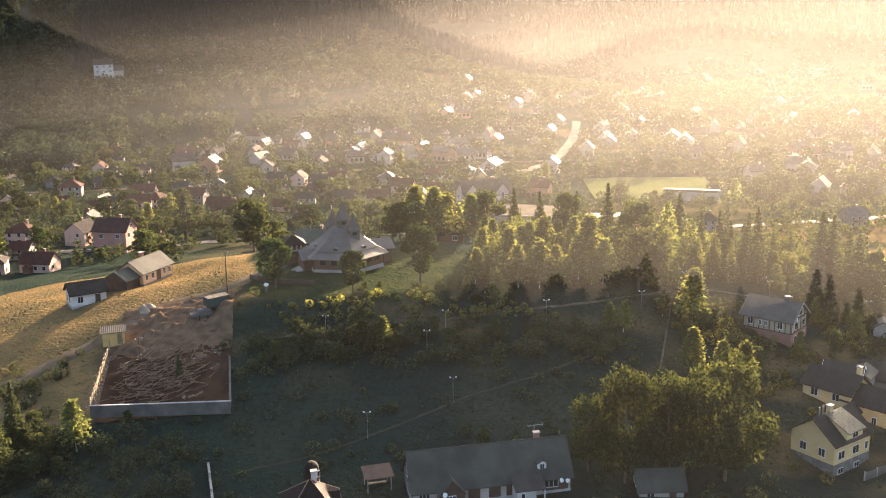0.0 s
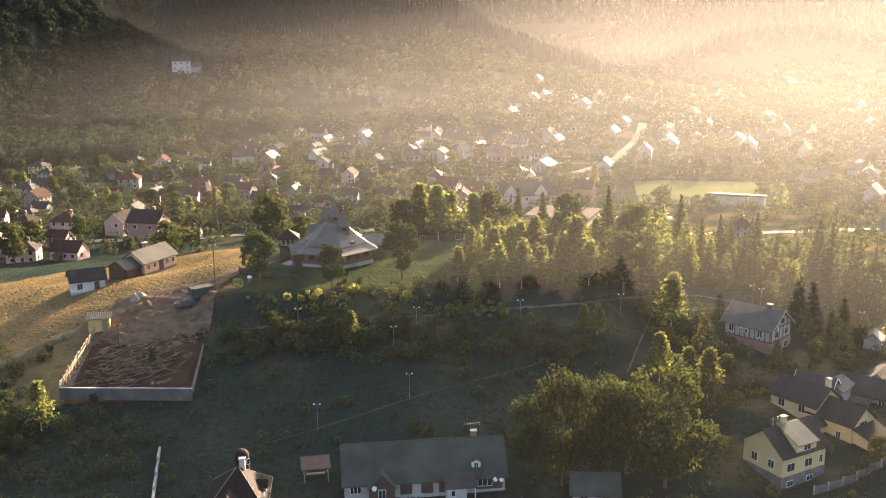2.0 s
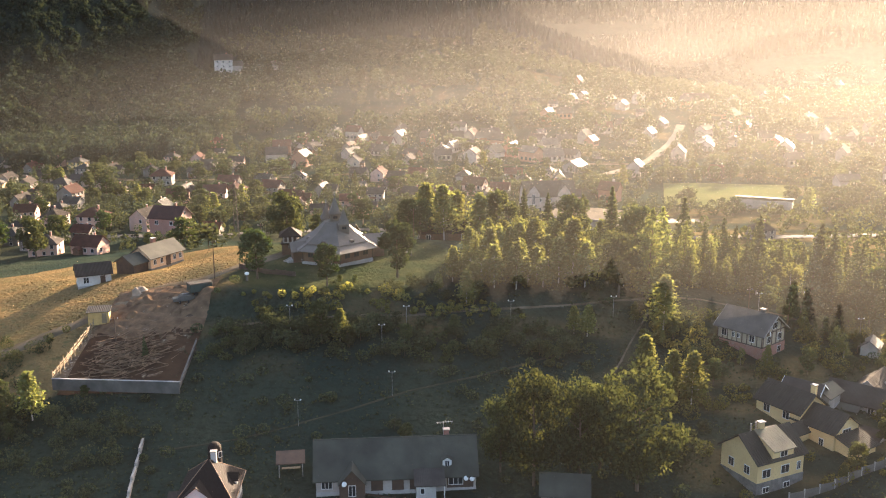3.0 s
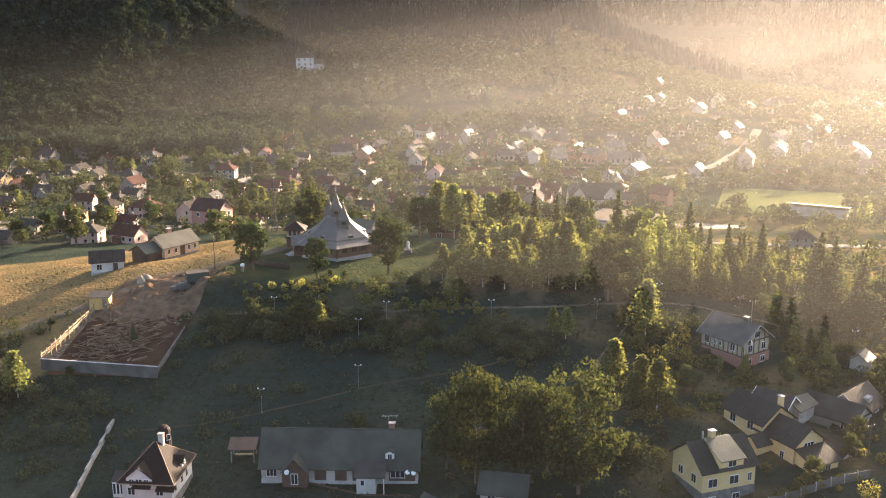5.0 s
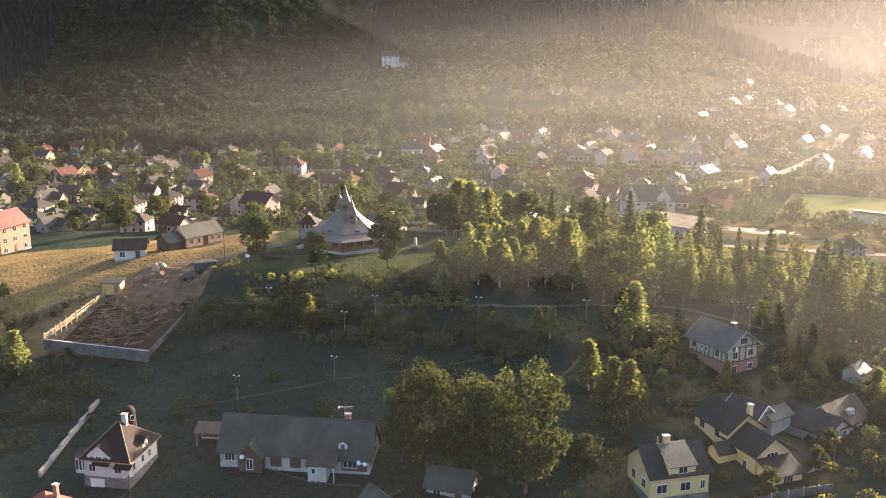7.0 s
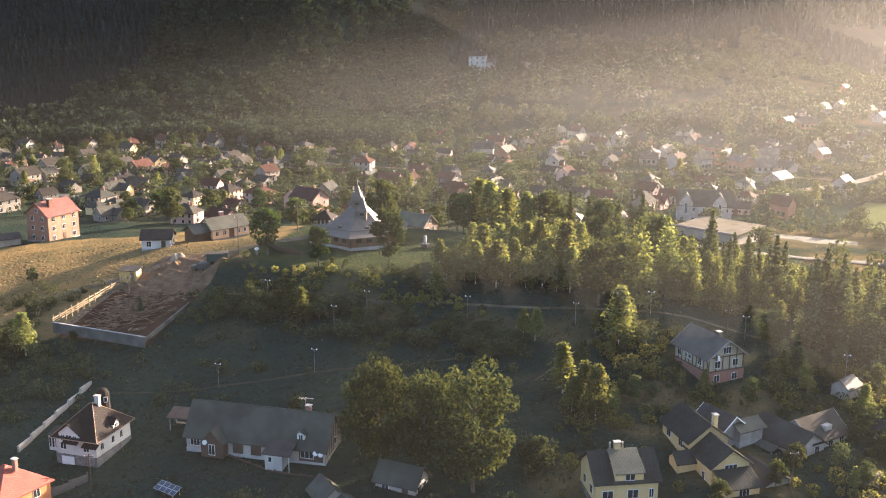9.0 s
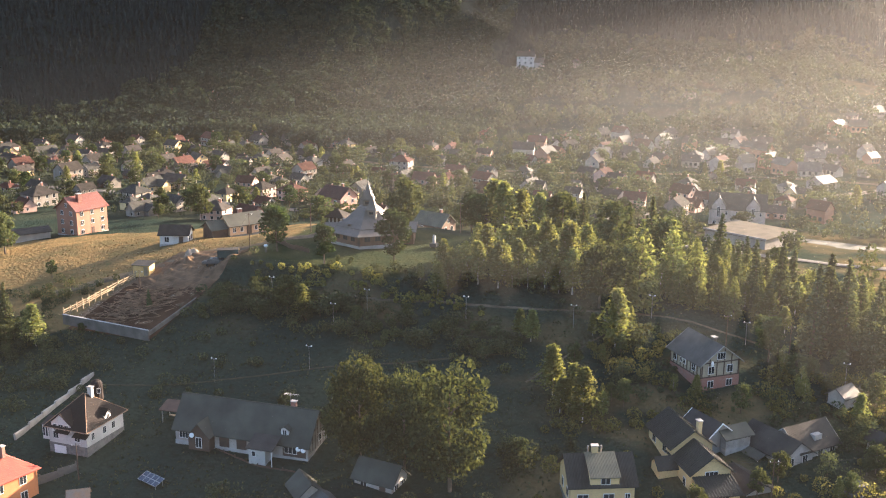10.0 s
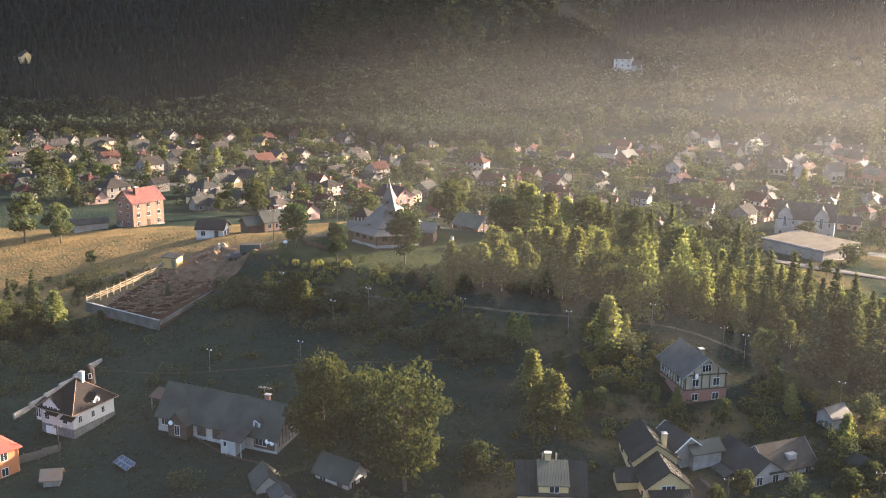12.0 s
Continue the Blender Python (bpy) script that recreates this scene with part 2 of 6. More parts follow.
def box(bm, cx, cy, cz, sx, sy, sz, bevel=0.0, m=None):
    """A box by its centre and size."""
    r = bmesh.ops.create_cube(bm, size=1, matrix=(m or Matrix()) @ Matrix.Translation((cx, cy, cz)) @ Matrix.Diagonal((sx, sy, sz, 1)))
    if bevel:
        edges = {e for v in r["verts"] for e in v.link_edges}
        bmesh.ops.bevel(bm, geom=list(edges), offset=bevel, segments=1, affect="EDGES")
    return bm


def boxed(*dims, bevel=0.0):
    return box(bmesh.new(), *dims, bevel=bevel)


def prism(bm, outline, x0, x1):
    """A solid from an outline in y, z drawn out from x0 to x1."""
    a = [bm.verts.new((x0, y, z)) for y, z in outline]
    b = [bm.verts.new((x1, y, z)) for y, z in outline]
    bm.faces.new(list(reversed(a)))
    bm.faces.new(b)
    for i in range(len(a)):
        j = (i + 1) % len(a)
        bm.faces.new((a[i], a[j], b[j], b[i]))
    bmesh.ops.recalc_face_normals(bm, faces=bm.faces)
    return bm


def pole(bm, a, b, r0, r1, sides=8):
    """A tapered round bar from a to b."""
    a, b = Vector(a), Vector(b)
    q = (b - a).to_track_quat("Z", "Y").to_matrix().to_4x4()
    bmesh.ops.create_cone(bm, cap_ends=True, segments=sides, radius1=r0, radius2=r1, depth=(b - a).length, matrix=Matrix.Translation((a + b) / 2) @ q)
    return bm


# ---- the ground ----
def sstep(a, b, x):
    t = min(1.0, max(0.0, (x - a) / (b - a)))
    return t * t * (3 - 2 * t)


FOOT_X = [-1000, -408, -281, -215, -194, -134, -60, 10, 60, 130]      # the line along which the mountain steepens
FOOT_Y = [-280, 235, 350, 520, 582, 632, 645, 660, 690, 760]


def height(x, y):
    sx = 62.0 if x < -38 else 75.0
    z = -17.5 + 17.5 * math.exp(-0.5 * (((x + 38) / sx) ** 2 + ((y - 62) / 38.0) ** 2)) - 11.5 * sstep(70, 330, y)
    z -= 1.8 * math.exp(-((x + 82) / 10) ** 2 - ((y - 69) / 9) ** 2) + 1.5 * math.exp(-((x - 27) / 9) ** 2 - ((y + 9) / 6) ** 2)
    z += (-1.15 - z) * sstep(33.5, 38.5, y) * sstep(78, 66, y) * sstep(-70, -60, x) * sstep(-18, -28, x)
    if y > 100:
        gentle = 0.175 * min(260.0, max(0.0, y - 425)) * sstep(230, -60, x + 0.22 * (y - 500)) * sstep(-420, -260, x)
        cap = float(np.interp(x, (-200, -60, -7, 28, 89, 130), (420, 130, 42, 15, 6, 1)))
        up = max(0.0, y - float(np.interp(x, FOOT_X, FOOT_Y)))
        # extra steepness high up, out of view, added to cast shade on the slope
        steep = cap * (1 - math.exp(-(0.32 * up + 0.75 * max(0.0, up - 100) * sstep(-40, -120, x)) / cap))
        behind = 1 - sstep(820, 980, y) * sstep(-200, -60, x)
        z += (gentle + steep) * behind
        z += 100 * math.exp(-0.5 * (((x - 430) / 130) ** 2 + ((y - 1180) / 150) ** 2))
        z += 330 * math.exp(-0.5 * (((x - 1150) / 420) ** 2 + ((y - 2500) / 380) ** 2)) + 250 * math.exp(-0.5 * (((x - 250) / 520) ** 2 + ((y - 2800) / 330) ** 2))
    return z


def wooded(x, y):
    """How far a place lies up in the woods of the mountain, in metres; below 0 outside them."""
    if y < 100 or x > -25:
        return -60.0
    return 0.75 * (y - float(np.interp(x, FOOT_X, FOOT_Y)))


def leafy_shoulder(x, y):
    """The sunlit shoulder of the mountain, where broadleaf trees climb into the spruces."""
    return 0 < wooded(x, y) < 105 and -345 < x + 14 * noise.noise((y * 0.03, x * 0.03, 5)) < -212


def bumpy(x, y):
    return height(x, y) + 0.35 * noise.noise((x * 0.09, y * 0.09, 0)) * sstep(-60, -20, y) + 0.12 * noise.noise((x * 0.4, y * 0.4, 3))


def axis(spans):
    out = []
    for a, b, step in spans:
        out += list(np.arange(a, b, step))
    return out + [spans[-1][1]]


def in_poly(x, y, poly):
    inside, j = False, len(poly) - 1
    for i in range(len(poly)):
        (xi, yi), (xj, yj) = poly[i], poly[j]
        if (yi > y) != (yj > y) and x < (xj - xi) * (y - yi) / (yj - yi) + xi:
            inside = not inside
        j = i
    return inside


FIELD = [(-175, 20), (-84, 10), (-80, 30), (-64, 46), (-58, 58), (-66, 84), (-110, 84), (-190, 62)]
LAWN = [(-62, 44), (-57, 38), (-28, 37), (-22, 46), (-20, 62), (-26, 72), (-62, 72)]
YARD = [(-84, 14), (-64.5, 12), (-66, 32), (-66, 46), (-76, 50), (-86, 37)]


def build_ground():
    xs = axis([(-4400, -1000, 200), (-1000, -460, 30), (-460, -160, 8), (-160, 110, 1.8), (110, 300, 10), (300, 1100, 40), (1100, 4400, 200)])
    ys = axis([(-4400, -400, 250), (-400, -60, 20), (-60, 110, 1.8), (110, 480, 6), (480, 900, 12), (900, 3200, 60), (3200, 4400, 200)])
    w = len(xs)
    verts = [(x, y, bumpy(x, y)) for y in ys for x in xs]
    faces = [(j * w + i, j * w + i + 1, (j + 1) * w + i + 1, (j + 1) * w + i) for j in range(len(ys) - 1) for i in range(w - 1)]
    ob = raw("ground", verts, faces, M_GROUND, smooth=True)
    tagged(ob, "grassy hill, dry meadow and valley floor", "ground", kind="structure")
    dry, soil, forest, lawn = [], [], [], []
    for x, y, z in verts:
        wob = 6 * noise.noise((x * 0.05, y * 0.05, 5)) + 2 * noise.noise((x * 0.25, y * 0.25, 6))
        d = 1.0 if in_poly(x + wob * 0.7, y + wob, FIELD) else 0.0
        d = max(d, 0.6 * sstep(0.05, 0.35, noise.noise((x * 0.022, y * 0.022, 9)) + 0.4 * noise.noise((x * 0.08, y * 0.08, 19))) * sstep(90, 140, y) * (0.2 + 0.6 * sstep(-120, 60, x)))
        d = max(d, 0.4 * sstep(0.05, 0.35, noise.noise((x * 0.07, y * 0.11, 19))) * sstep(12, 26, y) * sstep(52, 40, y))
        # dry garden grass together with patches of warm sunlight painted into it
        d = max(d, 0.6 * sstep(-0.1, 0.3, noise.noise((x * 0.09, y * 0.12, 29))) * sstep(4, 24, x) * sstep(98, 82, x) * sstep(-20, -8, y) * sstep(50, 40, y))
        # golden sunlight on the valley meadow, painted as dry grass
        d = max(d, 0.85 * sstep(-0.35, 0.2, noise.noise((x * 0.06, y * 0.06, 39))) * sstep(36, 52, x) * sstep(160, 130, x) * sstep(96, 108, y) * sstep(182, 170, y))
        dry.append(d)
        lawn.append(1.0 if in_poly(x + wob * 0.15, y + wob * 0.15, LAWN) else 0.0)
        soil.append(0.95 if in_poly(x + wob * 0.25, y + wob * 0.25, YARD) else 0.0)
        forest.append(max(sstep(-5, 15, wooded(x, y)), 0.9 * sstep(650, 900, y)))
    for key, values in (("dry", dry), ("soil", soil), ("forest", forest), ("lawn", lawn)):
        ob.data.attributes.new(key, "FLOAT", "POINT").data.foreach_set("value", values)


build_ground()


def strip(name, points, width, mat, label, category, lift=0.08, step=2.0):
    """A band laid on the ground along a line of points."""
    line = []
    for (x0, y0), (x1, y1) in zip(points, points[1:]):
        count = max(1, int(math.hypot(x1 - x0, y1 - y0) / step))
        line += [(x0 + (x1 - x0) * k / count, y0 + (y1 - y0) * k / count) for k in range(count)]
    line.append(points[-1])
    for _ in range(6):
        line = [line[0]] + [tuple((line[i - 1][k] + 2 * line[i][k] + line[i + 1][k]) / 4 for k in (0, 1)) for i in range(1, len(line) - 1)] + [line[-1]]
    verts, faces = [], []
    for i, (x, y) in enumerate(line):
        a, b = line[max(0, i - 1)], line[min(len(line) - 1, i + 1)]
        d = math.hypot(b[0] - a[0], b[1] - a[1]) or 1
        nx, ny = -(b[1] - a[1]) / d, (b[0] - a[0]) / d
        wob = 1 + 0.25 * noise.noise((x * 0.3, y * 0.3, 2))
        for k, drop in ((-0.5, 0.12), (-0.42, 0), (0, 0.01), (0.42, 0), (0.5, 0.12)):
            px, py = x + nx * width * k * wob, y + ny * width * k * wob
            verts.append((px, py, bumpy(px, py) + lift - drop))
        if i:
            faces += [(5 * i - 5 + k, 5 * i - 4 + k, 5 * i + 1 + k, 5 * i + k) for k in range(4)]
    return tagged(raw(name, verts, faces, mat, smooth=True), label, category, kind="structure")


strip("hill_path", [(-60, 30), (-50, 31), (-37, 32), (-21, 34), (-6, 37.6), (5, 41), (18, 47.5), (28, 49), (38, 47), (48, 42), (60, 38)], 0.7, M_TRACK, "pale worn footpath across the hillside", "path")
strip("lower_path", [(-62, -4), (-50, -1), (-42, 3.2), (-35, 6.5), (-28, 10.8), (-18, 15), (-8, 20), (2, 25.5)], 0.4, plain("trodden_grass", (0.050, 0.047, 0.032), (0.034, 0.036, 0.025), 0.95, 2, 0.3, shine=0.0), "faint trodden path across the lower slope", "path")
strip("farm_track", [(-100, 26), (-88, 36), (-77, 48), (-65, 49.5), (-60, 55), (-52, 70), (-40, 78)], 3.4, M_TRACK, "pale earth track past the building plot", "track")
strip("cross_path", [(17.5, 47), (14, 38), (10, 28), (6, 18)], 0.32, M_TRACK, "narrow trodden path down the slope", "path")
ROADS = [
    [(30, 312), (46, 331), (60, 349), (75, 393), (91, 441), (98, 470)],
    [(-330, 140), (-260, 150), (-180, 160), (-110, 158), (-60, 175), (-20, 170), (40, 160), (120, 170), (250, 220)],
    [(-250, 320), (-160, 300), (-100, 310), (-20, 345), (60, 351)],
]


def on_road(x, y, gap):
    for line in ROADS:
        for (x0, y0), (x1, y1) in zip(line, line[1:]):
            u = max(0.0, min(1.0, ((x - x0) * (x1 - x0) + (y - y0) * (y1 - y0)) / ((x1 - x0) ** 2 + (y1 - y0) ** 2)))
            if (x - x0 - u * (x1 - x0)) ** 2 + (y - y0 - u * (y1 - y0)) ** 2 < gap * gap:
                return True
    return False


strip("valley_road", ROADS[0], 5, plain("pale_road_dust", (0.20, 0.175, 0.14), (0.14, 0.12, 0.095), 0.95, 2, 0.3, shine=0.0), "pale straight road through the village", "road", 0.3, 8)
strip("village_road", ROADS[1], 5, M_ASPHALT, "grey village road between gardens", "road", 0.3, 6)
strip("village_lane", ROADS[2], 4.5, M_TRACK, "pale lane between the houses", "road", 0.3, 6)


# football pitch, laid on the valley floor
def patch(name, corners, mat, label, category, lift, n=12):
    (ax, ay), (bx, by), (cx, cy), (dx, dy) = corners
    verts, faces = [], []
    for j in range(n + 1):
        for i in range(n + 1):
            u, v = i / n, j / n
            x = (ax * (1 - u) + bx * u) * (1 - v) + (dx * (1 - u) + cx * u) * v
            y = (ay * (1 - u) + by * u) * (1 - v) + (dy * (1 - u) + cy * u) * v
            verts.append((x, y, bumpy(x, y) + lift))
    faces = [(j * (n + 1) + i, j * (n + 1) + i + 1, (j + 1) * (n + 1) + i + 1, (j + 1) * (n + 1) + i) for j in range(n) for i in range(n)]
    return tagged(raw(name, verts, faces, mat, smooth=True), label, category, kind="structure")


patch("sports_field", [(50, 234), (92, 216), (112, 290), (60, 296)], M_PITCH, "bright mown sports field in the valley", "sports field", 0.5)

LAMPS = [(-10.2, 31.8), (-28.1, 28.6), (-29.0, 10.1), (-42.4, 2.4), (-48.2, 28.6), (-31.8, 22.9), (8.0, 36.2), (19.2, 46.2), (35.7, 44.9), (52.2, 38.6)]
HILL_TREES = {
    "Y": [(-18, 37, 6.4), (-17, 39, 6.7), (-13, 44, 8.2), (-9, 44, 8.9), (-8, 52, 6.8), (-14, 50, 9.0), (-12, 56, 7.5), (-8, 60, 7.6), (-1, 47, 9.3), (-5, 60, 8.7), (2, 52, 11.7), (2, 64, 8.2), (4, 48, 8.7), (-18, 50, 5.1), (-5, 49, 6.6), (2.8, 29.2, 5.6), (0.6, 29.8, 4.9), (16.3, 32.8, 10.4), (38, 56, 6.8), (41, 54, 4.9), (-39, 24, 5.9), (-23, 40, 3.3), (11, 16.5, 8.2), (15, 14.5, 7.2), (17.4, 11.5, 8.6), (13.5, 12.5, 5.5), (55, 28, 4.8), (-84, 5, 8.0), (-28, 90, 13.0), (-21, 90, 11.5), (-16, 87, 11), (-24, 86, 12.5)],
    "B": [(10, 45, 12.0), (16, 68, 13.0), (56, 45, 9.5), (-12, 92, 13.0), (4, 78, 12.1), (-33, 96, 9.4), (-29, 100, 11.0), (-42, 24, 7.3), (46, 8, 4.3), (58, 16, 4.4), (-108, 34, 3.8), (-93, -1, 7.3), (38, 47, 5.1), (-156, 53, 14), (-143, 54, 11.0), (-132, 118, 11.8), (-67, 124, 15.5)],
    "P": [(16, 49, 16.1), (20, 59, 14.1), (25, 56, 8.3), (29, 57, 8.9), (32, 55, 7.7), (36, 57, 6.7), (24, 58, 12.0)],
    "S": [(26, 71, 14.9), (30, 68, 10.6), (34, 67, 12.3), (30, 83, 10.1), (39, 60, 14.7), (40, 68, 12.3), (36, 66, 10.4), (46, 48, 15.5), (48, 50, 17.0), (51, 51, 16.5), (53, 57, 12.8), (57, 56, 13.6), (55.5, 50, 14.5), (45, 66, 9.5), (-6, 88, 12.5), (-1, 84, 11.8), (6, 80, 12.4), (12, 75, 15), (17, 78, 11.7), (-93, 7, 10.5), (-98, 5, 9.1), (37, 72, 10.4), (50, 55, 10.9)],
    "D": [(-29, 82, 9.0), (40, 41, 7.7), (-32, 86, 9.1), (-57, 44, 9.8), (-43.3, 39.4, 8.0), (-31.0, 45, 10.9), (59, 50, 10.2)],
    "G": [(6.0, -11.5, 18.6), (-7.9, -11.0, 16.6), (-1.5, -10.0, 15.0), (-12.4, -8.0, 11.2), (1.5, -6.5, 12.6)],
    "U": [(-56, 27, 3.4), (-52, 26, 3.7), (-49, 26, 4.1), (-46, 27, 4.1), (-30, 30, 2.7), (-39, 37, 1.5), (-32, 39, 2.0), (-28, 39, 3.0), (-26, 26, 2.8), (-20, 28, 2.1), (-31, 27, 1.6), (-37, 29, 2.7), (-21, -25, 3.8), (-28, 2, 2.2), (27, 26, 1.9), (13, -4, 5.0), (16, 3, 1.5), (15, 20, 0.9)],
}
GARDEN = [(-88, 2, 5, "B"), (-80, 3, 4, "U"), (-91, 10, 4, "B"), (44, 3, 4.5, "B"), (52, 12, 4, "U"), (60, 20, 4, "B"), (63, 30, 5, "B"), (24, 20, 3, "U"), (20, 24, 3.5, "U"), (47, 26, 3, "U"), (57, 34, 6, "B"), (66, 36, 7, "B"), (10, 0, 3, "U"), (18, 4, 2.5, "U"), (64, 15, 3.5, "U"), (50, 33, 3.5, "B"), (-71.5, 21.7, 3.8, "S"), (-77.6, 10.0, 2.6, "D"), (-26, -2, 3.6, "B")]
VILLAGE = {
    "br": [(-253, 119, 9), (-157, 407, 13)], "pd": [(26, 505, 9), (78, 493, 9), (47, 520, 9), (-268, 219, 13), (-167, 355, 11)], "pg": [(-188, 242, 11)],
    "pr": [(-140, 180, 13), (-116, 239, 14), (-31, 237, 14), (-12, 245, 11)], "ps": [(-18, 203, 13)],
    "wd": [(-288, 176, 10), (-240, 189, 10), (-294, 276, 11), (-156, 136, 11), (-249, 308, 11), (-187, 270, 13), (-200, 381, 11), (-170, 140, 10), (5, 262, 13)],
    "wg": [(66, 161, 11), (-295, 154, 11), (-330, 276, 11), (-219, 140, 11), (-309, 273, 10), (-242, 237, 13), (-224, 194, 9), (-192, 182, 13), (-219, 226, 10), (-211, 253, 10), (-217, 286, 12), (-245, 409, 11), (-132, 331, 10), (-150, 380, 9), (-77, 344, 15), (-106, 411, 12), (-53, 276, 11), (-77, 431, 11), (-52, 353, 13)],
    "wr": [(-220, 102, 10), (-275, 205, 11), (-316, 373, 13), (-337, 365, 9), (-224, 326, 12), (-132, 151, 11), (-98, 166, 8)],
    "ws": [(-19, 321, 10), (0, 387, 12), (31, 265, 13), (16, 439, 11), (62, 411, 10), (-26, 365, 11), (40, 370, 10), (112, 160, 16), (178, 400, 10)],
    "yd": [(-320, 218, 17), (-300, 226, 16), (-276, 286, 12), (-464, 292, 17)], "yg": [(-260, 173, 11), (-157, 165, 11), (-122, 188, 11)], "yr": [(-241, 363, 14)],
}
# scattered houses higher up the slope
VILLAGE["wd"] += [(-37, 378, 14), (-162, 206, 9), (-69, 523, 10), (120, 452, 15), (115, 411, 15), (-221, 456, 11), (-208, 470, 10), (-226, 482, 11), (-134, 623, 12), (-163, 588, 12), (-148, 592, 9), (-62, 621, 10), (-52, 630, 9), (-38, 664, 9), (-420, 262, 14), (-395, 252, 16)]
# layers of mist: how high it takes to thicken, then a line of x, y, thickness, top
MIST = [
    # the first two layers are added veils for sun glare, thickened by viewpoint
    (20, [(-320, -80, 0.0006, 140), (-75, -73, 0.0012, 140), (-45, -72, 0.0030, 140), (-15, -72, 0.0037, 140), (10, -72, 0.0040, 140), (35, -72, 0.0050, 140), (60, -72, 0.0056, 140), (85, -72, 0.0040, 140), (130, -75, 0.0055, 140), (400, -80, 0.0055, 140)]),
    (16, [(-260, 20, 0.0006, 40), (-130, 24, 0.0008, 42), (-75, 27, 0.0017, 48), (-45, 29, 0.0039, 55), (-15, 31, 0.0108, 60), (25, 33, 0.0100, 60), (60, 30, 0.0072, 60), (140, 26, 0.0060, 60), (400, 20, 0.0045, 60)]),
    (26, [(-440, 140, 0.0011, 30), (-280, 145, 0.0011, 32), (-150, 155, 0.0064, 40), (-10, 160, 0.0215, 55), (90, 160, 0.0245, 70), (270, 160, 0.0150, 80), (500, 165, 0.0140, 80)]),
    (22, [(-480, 240, 0.0011, 10), (-330, 290, 0.0011, 14), (-190, 325, 0.0085, 24), (-60, 330, 0.0175, 40), (80, 330, 0.0150, 60), (280, 335, 0.0072, 80), (650, 340, 0.0070, 80)]),
    (24, [(-420, 330, 0.0000, 20), (-300, 400, 0.0011, 24), (-200, 440, 0.0140, 28), (-120, 450, 0.0157, 32), (-10, 450, 0.0146, 45), (150, 455, 0.0085, 90), (500, 470, 0.0052, 110), (800, 500, 0.0052, 110)]),
    (30, [(-1000, 560, 0.0006, 130), (-400, 540, 0.0044, 90), (-200, 560, 0.0100, 60), (-60, 590, 0.0084, 70), (60, 610, 0.0068, 120), (250, 620, 0.0040, 130), (550, 640, 0.0040, 130), (1100, 720, 0.0050, 130)]),
    (30, [(-160, 900, 0.0, 60), (-40, 890, 0.006, 60), (40, 880, 0.0150, 60), (160, 870, 0.0200, 80), (300, 880, 0.0085, 120), (700, 950, 0.0045, 150), (1400, 1000, 0.0056, 180)]),
]

# ---- houses ----
SHARED = {}


def shared_part(key, name, make, mat, parent, m, label=""):
    """A part whose mesh is built once and used again."""
    if key not in SHARED:
        bm = make()
        me = bpy.data.meshes.new(name)
        bm.to_mesh(me)
        bm.free()
        me.materials.append(mat)
        SHARED[key] = me
    ob = new(name, SHARED[key])
    ob.parent, ob.matrix_basis = parent, m
    return tagged(ob, label)


def simple_window(parent, x, y, z, face):
    """A small framed window of one mesh for the far houses."""
    if "sw" not in SHARED:
        bm = boxed(0, 0, 0, 1.2, 0.1, 1.4)
        front = min(bm.faces, key=lambda f: f.calc_center_median().y)
        bmesh.ops.inset_region(bm, faces=[front], thickness=0.1, depth=-0.03)
        front.material_index = 1
        me = bpy.data.meshes.new("window")
        bm.to_mesh(me)
        bm.free()
        me.materials.append(M_FRAME)
        me.materials.append(M_GLASS)
        SHARED["sw"] = me
    ob = new("window", SHARED["sw"])
    ob.parent, ob.matrix_basis = parent, pose(x, y, z, 0, 0, face)


def window(parent, x, y, z, face, w=1.1, h=1.3, bars=2, rim=None):
    """A framed window with a pane between each two bars; face: degrees that its outside turns from -y."""
    rim = rim or M_FRAME
    f = shared_part(("wf", w, h, rim.name), "window", lambda: boxed(0, 0.02, 0, w, 0.1, h, bevel=0.012), rim, parent, pose(x, y, z, 0, 0, face))
    pw = (w - 0.07 * (bars + 1)) / bars
    for k in range(bars):
        shared_part(("wp", round(pw, 3), h), "pane", lambda: boxed(0, 0, 0, pw, 0.03, h - 0.18), M_GLASS, f, pose(-w / 2 + 0.07 + pw / 2 + k * (pw + 0.07), -0.025, 0.01))


def gable_roof_mesh(L, W, h, rise, ov, t=0.14):
    bm = bmesh.new()
    drop = rise * ov / (W / 2)
    y, z = W / 2 + ov, h - drop
    prism(bm, [(-y, z), (0, h + rise), (y, z), (y, z + t), (0, h + rise + t * 1.3), (-y, z + t)], -L / 2 - ov, L / 2 + ov)
    return bm


def hip_roof_mesh(L, W, h, rise, ov, t=0.14):
    bm = bmesh.new()
    drop = rise * ov / (W / 2)
    x, y, z = L / 2 + ov, W / 2 + ov, h - drop
    r = max(0.15, (L - W) / 2)
    lo = [bm.verts.new(v) for v in ((-x, -y, z), (x, -y, z), (x, y, z), (-x, y, z))]
    up = [bm.verts.new(v) for v in ((-x, -y, z + t), (x, -y, z + t), (x, y, z + t), (-x, y, z + t))]
    a, b = bm.verts.new((-r, 0, h + rise + t)), bm.verts.new((r, 0, h + rise + t))
    bm.faces.new(list(reversed(lo)))
    for i in range(4):
        j = (i + 1) % 4
        bm.faces.new((lo[i], lo[j], up[j], up[i]))
    bm.faces.new((up[0], up[1], b, a))
    bm.faces.new((up[1], up[2], b))
    bm.faces.new((up[2], up[3], a, b))
    bm.faces.new((up[3], up[0], a))
    bmesh.ops.recalc_face_normals(bm, faces=bm.faces)
    return bm


